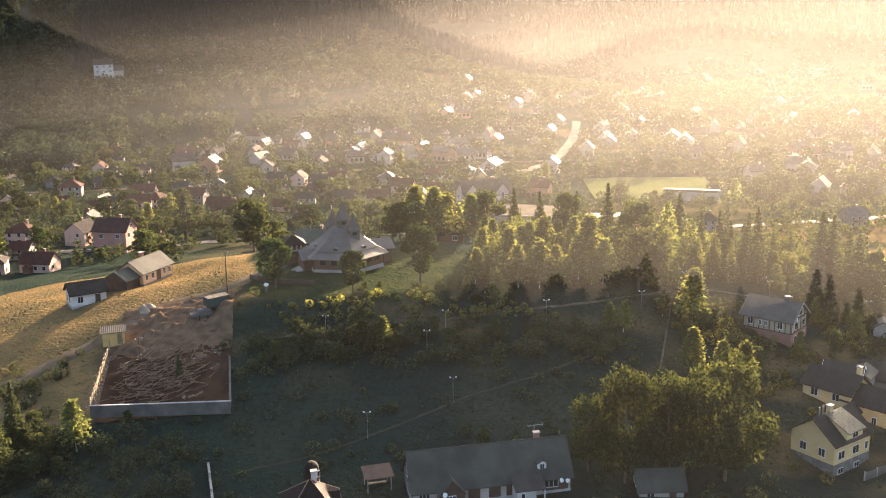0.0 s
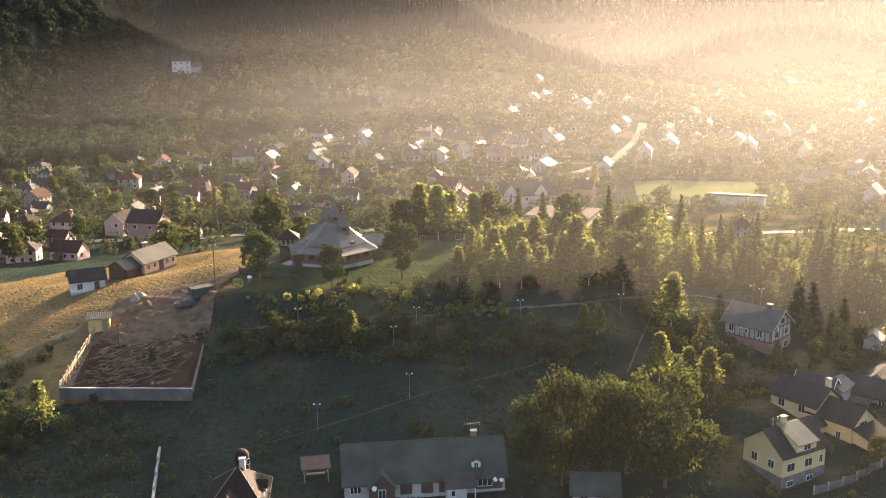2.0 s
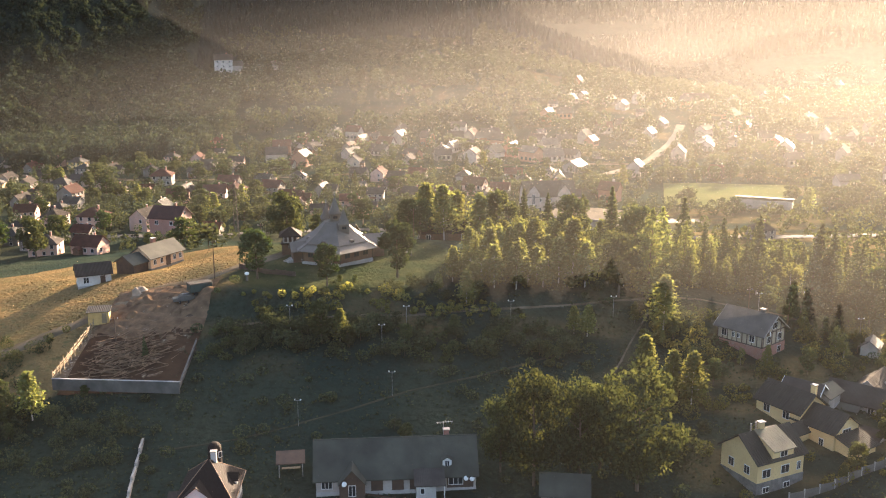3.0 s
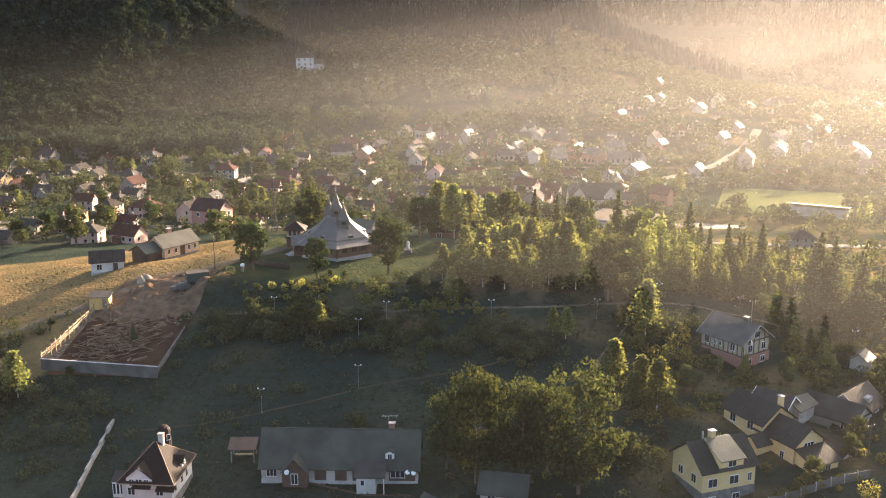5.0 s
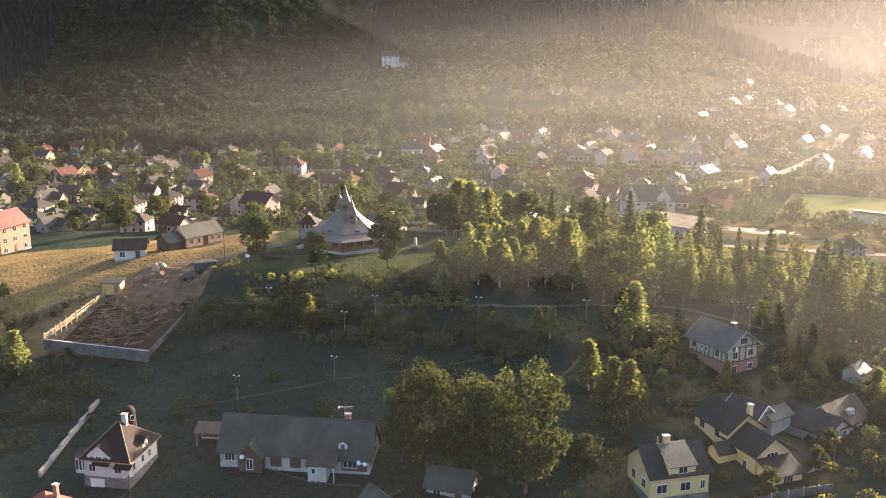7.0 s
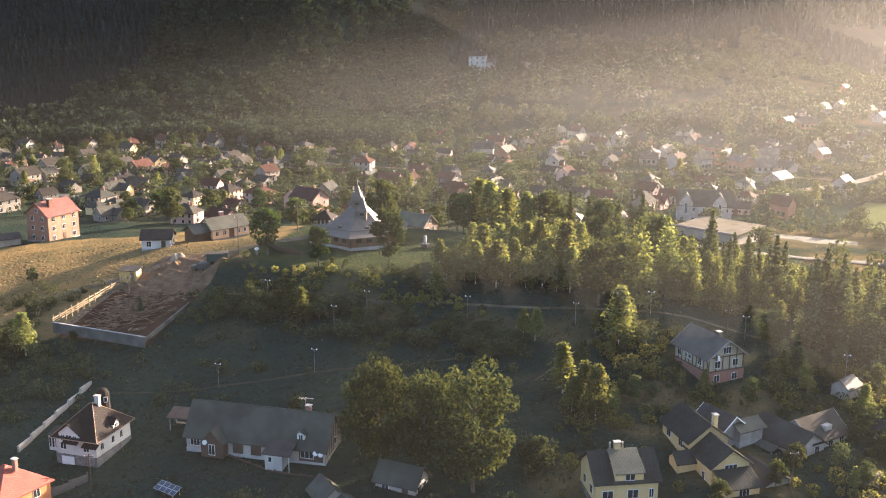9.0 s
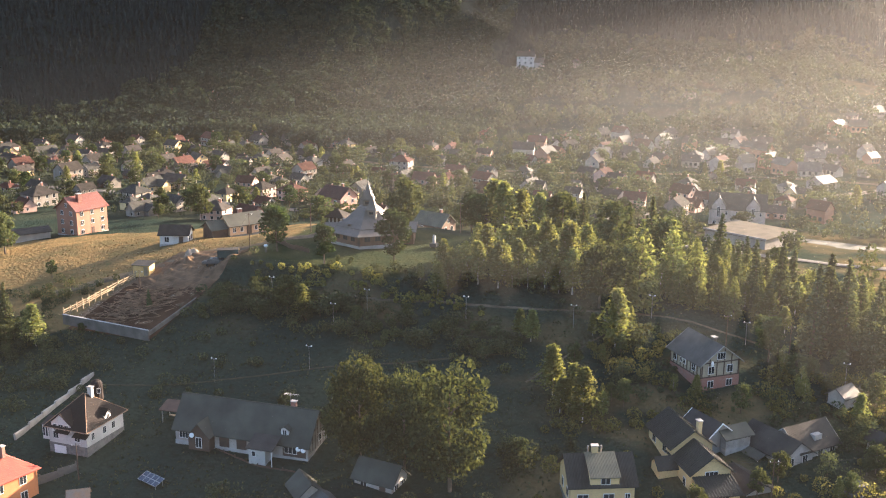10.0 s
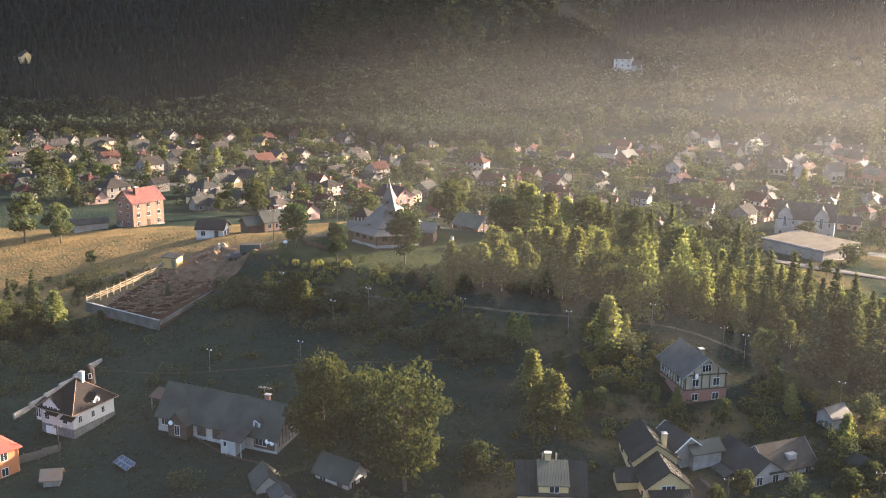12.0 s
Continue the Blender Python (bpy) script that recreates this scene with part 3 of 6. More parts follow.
def walls_mesh(L, W, h, rise, gable=True):
    bm = bmesh.new()
    if gable:
        return prism(bm, [(-W / 2, -1.2), (W / 2, -1.2), (W / 2, h), (0, h + rise - 0.02), (-W / 2, h)], -L / 2, L / 2)
    return box(bm, 0, 0, (h - 1.2) / 2, L, W, h + 1.2)


def chimney_on(ob, x, y, top, mat=None, w=0.6, base=1.6):
    c = part("chimney", boxed(0, 0, -base / 2, w, w * 0.8, base, bevel=0.02), mat or M_BRICK, ob)
    c.matrix_basis = pose(x, y, top)
    part("chimney_cap", boxed(0, 0, 0.05, w + 0.2, w * 0.8 + 0.2, 0.1), M_CONCRETE, c)


def bargeboards(ob, L, W, h, rise, ov, mat):
    """Boards along the sloping roof edges at both gable ends."""
    y, z = W / 2 + ov, h - rise * ov / (W / 2)
    for s in (-1, 1):
        for k in (-1, 1):
            bm = bmesh.new()
            prism(bm, [(k * y, z - 0.02), (0, h + rise - 0.02), (0, h + rise + 0.2), (k * y, z + 0.16)], s * (L / 2 + ov) - 0.03, s * (L / 2 + ov) + 0.03)
            part("bargeboard", bm, mat, ob)


def house(name, x, y, rot, L, W, h, rise, wall, roof, label, group="", hip=False, ov=0.45, floors=1, base=None, lit=True, z=None, board=None, chim=True, doors=True, plinth=True):
    """A house with its ridge along the local x. Returns the thing."""
    ob = thing(name, pose(x, y, (height(x, y) if z is None else z), 0, 0, rot), label, "house" if "shed" not in name else "shed", group)
    part("wall", walls_mesh(L, W, h, rise, not hip), wall, ob)
    part("roof", (hip_roof_mesh if hip else gable_roof_mesh)(L, W, h, rise, ov), roof, ob)
    if plinth:
        part("plinth", boxed(0, 0, -0.35, L + 0.12, W + 0.12, 1.5), M_CONCRETE, ob)
    if board:
        bargeboards(ob, L, W, h, rise, ov, board)
    if chim:
        chimney_on(ob, L * 0.18, W * 0.08, h + rise + 0.9)
    if lit:
        fh = h / floors
        n = max(2, int(L / 3.2))
        for f in range(floors):
            zc = fh * f + fh * 0.55
            for k in range(n):
                xx = -L / 2 + L * (k + 0.5) / n
                if doors and f == 0 and k == n // 2:
                    d = part("door", boxed(0, 0, 0, 0.95, 0.1, 2.0, bevel=0.02), M_DARKWOOD, ob)
                    d.matrix_basis = pose(xx, -W / 2 - 0.03, 1.2)
                else:
                    window(ob, xx, -W / 2 - 0.03, zc, 0)
                window(ob, xx, W / 2 + 0.03, zc, 180)
            for s in (-1, 1):
                for k in (-1, 1):
                    window(ob, s * (L / 2 + 0.03), k * W * 0.22, zc, 90 * s)
        if not hip and rise > 2:
            for s in (-1, 1):
                window(ob, s * (L / 2 + 0.03), 0, h + rise * 0.33, 90 * s, 0.9, 1.1)
    return ob


def dormer(ob, x, y0, z0, w, d, hh, rise, wall, roof, face=0):
    """A gabled dormer whose front stands at y0 and that runs back by d."""
    m = pose(x, y0, z0, 0, 0, face)
    bm = bmesh.new()
    prism(bm, [(-w / 2, 0), (w / 2, 0), (w / 2, hh), (0, hh + rise), (-w / 2, hh)], 0, d)
    bmesh.ops.rotate(bm, verts=bm.verts, matrix=Matrix.Rotation(radians(90), 3, "Z"))
    a = part("dormer", bm, wall, ob)
    a.matrix_basis = m
    bm = bmesh.new()
    v = w / 2 + 0.2
    k = rise / (w / 2) * 0.2
    prism(bm, [(-v, hh - k), (0, hh + rise), (v, hh - k), (v, hh - k + 0.1), (0, hh + rise + 0.12), (-v, hh - k + 0.1)], -0.25, d)
    bmesh.ops.rotate(bm, verts=bm.verts, matrix=Matrix.Rotation(radians(90), 3, "Z"))
    part("dormer_roof", bm, roof, a)
    window(a, 0, -0.03, hh * 0.55, 0, min(1.0, w * 0.55), hh * 0.75)
    return a


def roof_ribs(ob, L, W, h, rise, ov, mat, step=0.42, sides=(-1, 1), skip=None):
    """Raised ribs running down a gable roof's slopes; skip: a stretch of x left free on the near slope."""
    y, drop = W / 2 + ov, rise * ov / (W / 2)
    run, fall = y, rise + drop
    length, tilt = math.hypot(run, fall), math.degrees(math.atan2(fall, run))
    n = int((L + 2 * ov) / step)
    for s in sides:
        for k in range(n + 1):
            x = -L / 2 - ov + (L + 2 * ov) * k / n
            if skip and s < 0 and skip[0] < x < skip[1]:
                continue
            shared_part(("rib", round(length, 2), mat.name), "roof_rib", lambda: boxed(0, 0, 0, 0.07, length, 0.06), mat, ob, pose(x, s * y / 2, h + rise - fall / 2 + 0.19, -s * tilt, 0, 0))


# the long cottage
c = house("long_cottage", -26.8, -10.1, 6.5, 21.4, 6.6, 2.5, 3.9, M_DINGY, M_R_OLD, "long low cottage under an old grey sheet roof", lit=False, z=-15.0, chim=False, doors=False)
chimney_on(c, 7.0, 0.3, 7.3, M_BRICK, 0.75)
for xx, ww, bb in ((-9.3, 1.5, 3), (8.0, 2.0, 3)):
    window(c, xx, -3.33, 1.45, 0, ww, 1.3, bb)
for xx in (-2.6, 0.2, 2.6):
    p = part("wall_panel", boxed(0, 0, 0, 1.6, 0.06, 1.9), M_DARKWOOD, c, "brown boarded wall panel")
    p.matrix_basis = pose(xx, -3.34, 1.3)
p = part("wall_panel", boxed(0, 0, 0, 3.6, 0.06, 2.2), M_DARKWOOD, c, "brown boarded wall panel")
p.matrix_basis = pose(8.6, -3.32, 1.15)
dormer(c, 6.9, -2.7, 2.9, 1.2, 1.8, 1.3, 0.35, M_FRAME, M_R_OLD)
dormer(c, -5.9, -4.9, 0.0, 3.4, 4.0, 2.2, 1.9, M_DARKWOOD, M_R_OLD)
p = part("porch", boxed(0, 0, 0.9, 2.6, 2.4, 2.6), M_WHITE, c)
p.matrix_basis = pose(3.9, -4.5, 0)
bm = bmesh.new()
prism(bm, [(-1.6, 2.0), (2.2, 3.2), (2.2, 3.32), (-1.6, 2.12)], -1.6, 2.6)
r = part("porch_roof", bm, M_R_GREY, c)
r.matrix_basis = pose(3.9, -4.5, 0)
pp = part("post", pole(bmesh.new(), (6.3, -5.9, -0.4), (6.3, -5.9, 2.1), 0.07, 0.07), M_FRAME, c)
window(c, 3.4, -5.72, 1.2, 0, 0.6, 0.9, 1)
for sx_ in (-1, 1):
    bm = prism(bmesh.new(), [(-3.25, 0.9), (3.25, 0.9), (3.25, 2.45), (0, 6.3), (-3.25, 2.45)], sx_ * 10.73 - 0.03, sx_ * 10.73 + 0.03)
    part("gable_boards", bm, M_GREYWOOD, c, "weathered grey gable boarding")
    for k in range(7):
        yy = -2.7 + 0.9 * k
        hh = 1.2 + 1.18 * (3.25 - abs(yy))
        q = part("batten", boxed(0, 0, 0, 0.05, 0.1, hh), M_DARKWOOD, c)
        q.matrix_basis = pose(sx_ * 10.79, yy, 1.0 + hh / 2)
    window(c, sx_ * 10.79, 0.6, 2.2, 90 * sx_, 1.0, 1.1)
for k in range(9):
    q = part("ridge_cap", pole(bmesh.new(), (0, 0, 0), (2.3, 0, 0.0), 0.13, 0.12, 7), M_R_OLD, c)
    q.matrix_basis = pose(-11.1 + 2.45 * k, 0, 6.5 + 0.02 * (k % 2))
for xx, zz in ((-6.9, 2.3), (9.4, 1.9), (10.2, 1.8)):
    bm = bmesh.new()
    bmesh.ops.create_cone(bm, cap_ends=True, segments=18, radius1=0.36, radius2=0.26, depth=0.12, matrix=pose(xx, -3.75 if xx > 0 else -5.1, zz, 75, 0, 20))
    part("satellite_dish", bm, M_PAPER, c, "white satellite dish")
bm = pole(bmesh.new(), (6.6, 0.1, 5.5), (6.6, 0.1, 8.6), 0.03, 0.03, 5)
pole(bm, (5.6, 0.1, 8.4), (7.9, 0.1, 8.5), 0.04, 0.04, 5)
for k in range(6):
    pole(bm, (5.8 + 0.38 * k, -0.35, 8.42), (5.8 + 0.38 * k, 0.55, 8.42), 0.015, 0.015, 4)
part("aerial", bm, M_STEEL, c, "roof aerial on a mast")

# the white house with its hipped brown roof
w = house("white_house", -50.2, -18.7, 4, 7.4, 9.4, 5.0, 3.6, M_WHITE, M_R_BROWN, "white rendered house with a hipped dark brown roof", lit=False, z=-16.4, chim=False, doors=False, plinth=False, hip=True, ov=0.6)
w.scale = (0.9, 0.9, 0.95)
for sx_ in (-1, 1):
    for sy_ in (-1, 1):
        part("hip_trim", pole(bmesh.new(), (sx_ * 4.3, sy_ * 5.3, 4.68), (sx_ * 0.15, 0, 8.76), 0.06, 0.06, 5), M_RUST, w)
for a_, b_ in (((-4.3, -5.32, 4.62), (4.3, -5.32, 4.62)), ((4.32, -5.3, 4.62), (4.32, 5.3, 4.62))):
    part("gutter", pole(bmesh.new(), a_, b_, 0.07, 0.07, 6), M_RUST, w)
part("basement", boxed(0, 0, 0.3, 7.5, 9.5, 3.4), M_STONE, w, "grey stone basement storey")
chimney_on(w, 0.6, 0.8, 9.6, M_WHITE, 0.8, 2.2)
dm = dormer(w, -1.0, -4.95, 3.9, 3.8, 3.9, 1.5, 1.5, M_WHITE, M_R_BROWN)
for xx in (-1.1, 1.1):
    window(dm, xx, -0.03, 0.8, 0, 0.8, 1.1)
dormer(w, 3.9, 0.6, 4.7, 1.5, 2.8, 1.1, 0.7, M_WHITE, M_R_BROWN, 90)
for xx, zz in ((-2.3, 3.3), (1.9, 3.3)):
    window(w, xx, -4.75, zz, 0, 1.1, 1.2)
for yy in (-3.2, -0.3, 2.0):
    window(w, 3.74, yy, 3.3, 90, 0.8, 1.2)
p = part("bay", boxed(0, 0, 0, 1.7, 2.0, 2.4), M_WHITE, w, "glazed bay at the corner")
p.matrix_basis = pose(-4.4, -3.4, 3.3)
for k in range(3):
    window(p, -0.55 + 0.55 * k, -1.03, 0.1, 0, 0.5, 1.7, 1)
bm = bmesh.new()
prism(bm, [(-1.2, 1.2), (1.0, 1.2), (1.0, 2.0)], -1.0, 1.0)
part("bay_roof", bm, M_R_GREY, p)
for xx in (-0.6, 2.9):
    bm = bmesh.new()
    prism(bm, [(-0.9, -0.2), (0.1, 0.25), (0.1, 0.35), (-0.9, -0.1)], -1.4, 1.4)
    cn = part("canopy", bm, M_R_BROWN, w, "small brown canopy")
    cn.matrix_basis = pose(xx, -4.7, 4.2 if xx < 0 else 3.9)
g = part("garage_door", boxed(0, 0, 0, 2.3, 0.1, 1.9, bevel=0.02), M_FRAME, w, "pale garage door")
g.matrix_basis = pose(-1.6, -4.78, 0.7)
bm = pole(bmesh.new(), (0, 0, 0), (0, 0, 2.2), 1.1, 1.0, 12)
bmesh.ops.create_uvsphere(bm, u_segments=12, v_segments=8, radius=1.05, matrix=Matrix.Translation((0, 0, 2.2)))
t = part("turret", bm, M_R_BROWN, w, "round brown roof turret")
t.matrix_basis = pose(0.4, 2.6, 7.0)
window(t, 0.9, -0.6, 1.6, 40, 0.6, 0.9, 1)

# two cream houses
y1 = house("cream_house", 24.3, -4.7, 29, 8.4, 7.2, 4.2, 2.7, M_CREAM, M_R_DARK, "cream rendered house with dark tiled roof and wide dormer", lit=False, z=-15.9, chim=False, doors=False, plinth=False)
part("basement", boxed(0, 0, -0.6, 8.52, 7.32, 3.4), M_STONE, y1, "grey rubble basement")
roof_ribs(y1, 8.4, 7.2, 4.2, 2.7, 0.45, M_R_DARK, skip=(-1.9, 2.3))
chimney_on(y1, -0.4, 0.2, 8.0, M_CREAM, 0.8, 1.8)
bm = bmesh.new()
prism(bm, [(-3.68, 0.0), (-3.68, 1.35), (-0.2, 2.75), (0.4, 2.3), (-3.0, 0.0)], -1.9, 1.9)
d = part("dormer", bm, M_CREAM, y1)
d.matrix_basis = pose(0.2, 0, 4.1)
bm = bmesh.new()
prism(bm, [(-4.15, 1.22), (0.1, 2.92), (0.1, 3.04), (-4.15, 1.34)], -2.05, 2.05)
part("dormer_roof", bm, M_R_YELLOW, d, "olive metal tiles on the dormer")
for k in range(11):
    shared_part("dormer_rib", "roof_rib", lambda: boxed(0, 0, 0, 0.09, 4.55, 0.07), M_R_YELLOW, d, pose(-2.0 + 0.4 * k, -2.02, 2.16, 21.8, 0, 0))
window(d, 0.1, -3.71, 0.65, 0, 1.3, 1.0)
for xx, zz, ww in ((-2.6, 2.3, 1.5), (0.8, 2.3, 1.5), (3.3, 2.3, 0.7), (-2.6, -0.1, 1.2), (1.2, -0.1, 1.2)):
    window(y1, xx, -3.69 if zz < 1 else -3.63, zz, 0, ww, 0.9 if zz < 1 else 1.3)
for yy in (-1.6, 1.5):
    window(y1, -4.23, yy, 2.4, -90)
bm = bmesh.new()
for k in range(3):
    pole(bm, (-1.0 + 0.9 * k, 1.5, 5.0), (-1.0 + 0.9 * k, 1.5, 7.4), 0.12, 0.12, 8)
part("vent_pipe", bm, M_STEEL, y1)

U = -54.0
y2 = house("cream_house", 32.2, 10.0, U, 8.0, 6.0, 5.0, 2.2, M_CREAM, M_R_DARK, "tall stepped cream house with dark gabled roofs", lit=False, z=-15.6, chim=False, doors=False)
roof_ribs(y2, 8.0, 6.0, 5.0, 2.2, 0.45, M_R_DARK)
for xx in (-2.0, 1.6):
    for zz in (1.4, 3.9):
        window(y2, xx, -3.03, zz, 0, 1.2, 1.3)
bm = walls_mesh(7.4, 5.6, 3.9, 2.1)
b = part("front_wing", bm, M_CREAM, y2)
b.matrix_basis = pose(6.2, 0.1, 0)
part("wing_roof", gable_roof_mesh(7.4, 5.6, 3.9, 2.1, 0.45), M_R_DARK, b)
roof_ribs(b, 7.4, 5.6, 3.9, 2.1, 0.45, M_R_DARK)
window(b, 3.73, 0, 3.4, 90, 1.9, 1.1, 3)
window(b, -1.2, -2.83, 2.9, 0, 1.0, 1.1)
window(b, 1.6, -2.83, 1.6, 0, 0.8, 1.5)
chimney_on(y2, 3.0, 1.3, 8.2, M_CREAM, 0.75, 3.0)
s = part("side_annex", walls_mesh(3.2, 2.6, 2.8, 1.1), M_CREAM, y2)
s.matrix_basis = pose(4.4, -3.9, 0, 0, 0, 90)
part("annex_roof", gable_roof_mesh(3.2, 2.6, 2.8, 1.1, 0.3), M_R_DARK, s)
f = part("front_annex", prism(bmesh.new(), [(-2.1, -1.2), (2.1, -1.2), (2.1, 3.55), (-2.1, 2.2)], -2.5, 2.5), M_CREAM, y2)
f.matrix_basis = pose(11.0, 0.2, 0, 0, 0, 90)
part("annex_roof", prism(bmesh.new(), [(-2.7, 2.02), (2.15, 3.58), (2.15, 3.72), (-2.7, 2.16)], -2.85, 2.85), M_R_DARK, f)
for k in range(14):
    shared_part("annex_rib", "roof_rib", lambda: boxed(0, 0, 0, 0.09, 5.05, 0.07), M_R_DARK, f, pose(-2.75 + 0.42 * k, -0.28, 2.98, 17.8, 0, 0))
window(f, 0.2, -2.13, 1.3, 0, 1.6, 1.2, 3)
window(f, 2.53, 0, 1.3, 90, 1.4, 1.2, 3)

# the half-timbered house
M_R_SHINGLE = plain("weathered_shingles", (0.105, 0.092, 0.078), (0.075, 0.066, 0.056), 0.85, 3, 0.5, stripes=1.4, shine=0.1)
k = house("half_timbered_house", 31.2, 31.9, 134, 8.8, 6.9, 4.4, 2.5, plain("cream_plaster", (0.33, 0.28, 0.20), (0.25, 0.21, 0.155), 0.9, 4, 0.6), M_R_SHINGLE, "half-timbered house on a brick ground floor", lit=False, z=-9.9, chim=False, doors=False, ov=0.6, board=M_GREYWOOD)
part("brick_floor", boxed(0, 0, 0.55, 8.96, 7.06, 2.7), M_BRICK, k, "red brick ground floor")
chimney_on(k, -2.0, -0.2, 7.6, M_OLDCONCRETE, 0.75, 1.6)
def beam(par, x, y, z, sx, sy, sz):
    q = part("beam", boxed(0, 0, 0, sx, sy, sz), M_DARKWOOD, par)
    q.matrix_basis = pose(x, y, z)


for yy in (-3.49, 3.49):
    for zz in (2.0, 4.3):
        beam(k, 0, yy, zz, 8.9, 0.1, 0.16)
    for n_ in range(10):
        beam(k, -4.3 + 8.6 * n_ / 9, yy, 3.15, 0.13, 0.09, 2.2)
for xx in (-4.44, 4.44):
    for zz, ww in ((2.0, 6.9), (4.3, 6.9)):
        beam(k, xx, 0, zz, 0.1, ww, 0.18)
    for n_ in range(6):
        yy = -3.3 + 6.6 * n_ / 5
        beam(k, xx, yy, 3.15, 0.09, 0.15, 2.2)
        beam(k, xx, yy, 4.4 + 1.25 * max(0.1, 1 - abs(yy) / 3.5), 0.09, 0.13, 2.3 * max(0.1, 1 - abs(yy) / 3.5))
for yy in (-1.7, 1.7):
    window(k, -4.5, yy, 3.1, -90, 1.1, 1.3)
    window(k, -4.5, yy, 0.8, -90, 1.1, 1.2)
window(k, -4.5, 0, 5.3, -90, 1.5, 1.2, 3)
for xx in (-2.4, 0.2, 1.2, 3.0):
    window(k, xx, 3.53, 3.2, 180, 0.6 if abs(xx) < 2 else 1.0, 0.9 if abs(xx) < 2 else 1.3)
bm = bmesh.new()
bmesh.ops.create_cone(bm, cap_ends=True, segments=18, radius1=0.45, radius2=0.3, depth=0.12, matrix=pose(-4.7, 1.6, 4.2, 80, 0, -60))
part("satellite_dish", bm, M_PAPER, k, "white satellite dish")

# houses at the garden end
M_R_WORN = plain("worn_brown_sheets", (0.062, 0.054, 0.045), (0.036, 0.031, 0.027), 0.85, 1.6, 0.3, bump=0.3, stripes=1.4, shine=0.03)
rh = house("farm_house", 44.6, 16.0, -38, 8.6, 5.6, 2.7, 2.0, M_DINGY, M_R_WORN, "white farm house of two wings under worn brown roofs", z=-14.9, chim=False, lit=False)
b = part("rear_wing", walls_mesh(7.6, 6.0, 3.0, 2.4), M_DINGY, rh)
b.matrix_basis = pose(1.0, 4.3, 0, 0, 0, 91)
part("wing_roof", gable_roof_mesh(7.6, 6.0, 3.0, 2.4, 0.4), M_R_WORN, b)
part("wing_plinth", boxed(0, 0, -0.3, 7.7, 6.1, 1.4), M_CONCRETE, b)
bargeboards(b, 7.6, 6.0, 3.0, 2.4, 0.4, M_GREYWOOD)
for xx in (-2.4, 0.2, 2.6):
    window(b, xx, -3.03, 1.9, 0, 1.0, 1.4)
part("roof_window", boxed(0.4, -1.9, 4.1, 1.5, 0.9, 0.8, bevel=0.04), M_GREYWALL, b, "grey boxed dormer")
for yy in (-1.3, 1.3):
    window(rh, 4.33, yy, 1.9, 90, 1.0, 1.3)
for xx in (-3.0, 2.9):
    window(rh, xx, -2.83, 1.7, 0, 1.0, 1.2)
part("porch_roof", prism(bmesh.new(), [(-4.9, 1.75), (-2.75, 2.45), (-2.75, 2.55), (-4.9, 1.85)], -2.4, 1.6), M_R_OLD, rh, "grey lean-to roof")
for xx in (-2.2, 1.4):
    part("porch_post", boxed(xx, -4.7, 0.75, 0.12, 0.12, 2.1), M_GREYWOOD, rh)
part("porch_wall", boxed(-0.4, -3.9, 0.1, 3.4, 1.7, 1.0), M_DINGY, rh)
house("garden_shed", 42.2, 6.4, -48, 6.2, 4.2, 1.9, 1.0, M_GREYWALL, M_R_WORN, "low shed under a worn brown sheet roof", lit=False, chim=False, z=-16.0)
house("garden_shed", 35.2, 13.6, -38, 5.6, 4.0, 2.4, 1.5, M_GREYWALL, M_R_GREY, "grey shed with a shingled gable roof", lit=False, chim=False, board=M_PAPER)
house("garden_shed", 38.6, 14.0, 50, 4.4, 3.2, 2.2, 0.9, M_GREYWOOD, M_R_OLD, "grey timber lean-to shed", lit=False, chim=False)
house("garden_shed", 52.2, 33.0, 62, 3.4, 2.8, 1.9, 1.0, M_GREYWALL, M_R_ZINC, "small shed under a bright tin roof", lit=False, chim=False)
house("garden_shed", 58.5, 22.0, -30, 3.2, 2.4, 1.8, 0.9, M_GREYWOOD, M_R_GREY, "small plank shed in the garden", lit=False, chim=False)
house("garden_shed", 66.0, 22.0, 20, 4.2, 3.0, 1.9, 1.2, M_WHITE, M_R_OLD, "small white shed in the garden", lit=False, chim=False)
house("cottage", -3.8, -12.8, -4, 6.0, 4.0, 2.2, 1.9, M_DINGY, M_R_OLD, "small white cottage in the shade of the trees", z=-16.4, chim=False)
house("garden_shed", -12.0, -19.0, -40, 4.4, 3.4, 1.7, 1.5, M_GREYWALL, M_R_OLD, "low grey shed with a tent-like roof", lit=False, chim=False, z=-16.8)
house("garden_shed", -8.2, -20.4, -35, 3.4, 2.4, 1.5, 0.7, M_GREYWOOD, M_R_ZINC, "low shed with a tin roof", lit=False, chim=False, z=-16.9)
house("orange_house", -49.8, -36.5, -8, 7.0, 8.0, 4.6, 2.8, M_ORANGE, M_R_BRIGHT, "orange rendered house with a red tiled roof", hip=True, floors=2, z=-17.4)
o = house("outhouse", -38.3, -33.4, 40, 2.2, 1.9, 1.9, 0.8, M_GREYWOOD, M_RUST, "little outhouse with a rusty patched roof", lit=False, chim=False, z=-17.2)
tagged(o, category="outhouse")

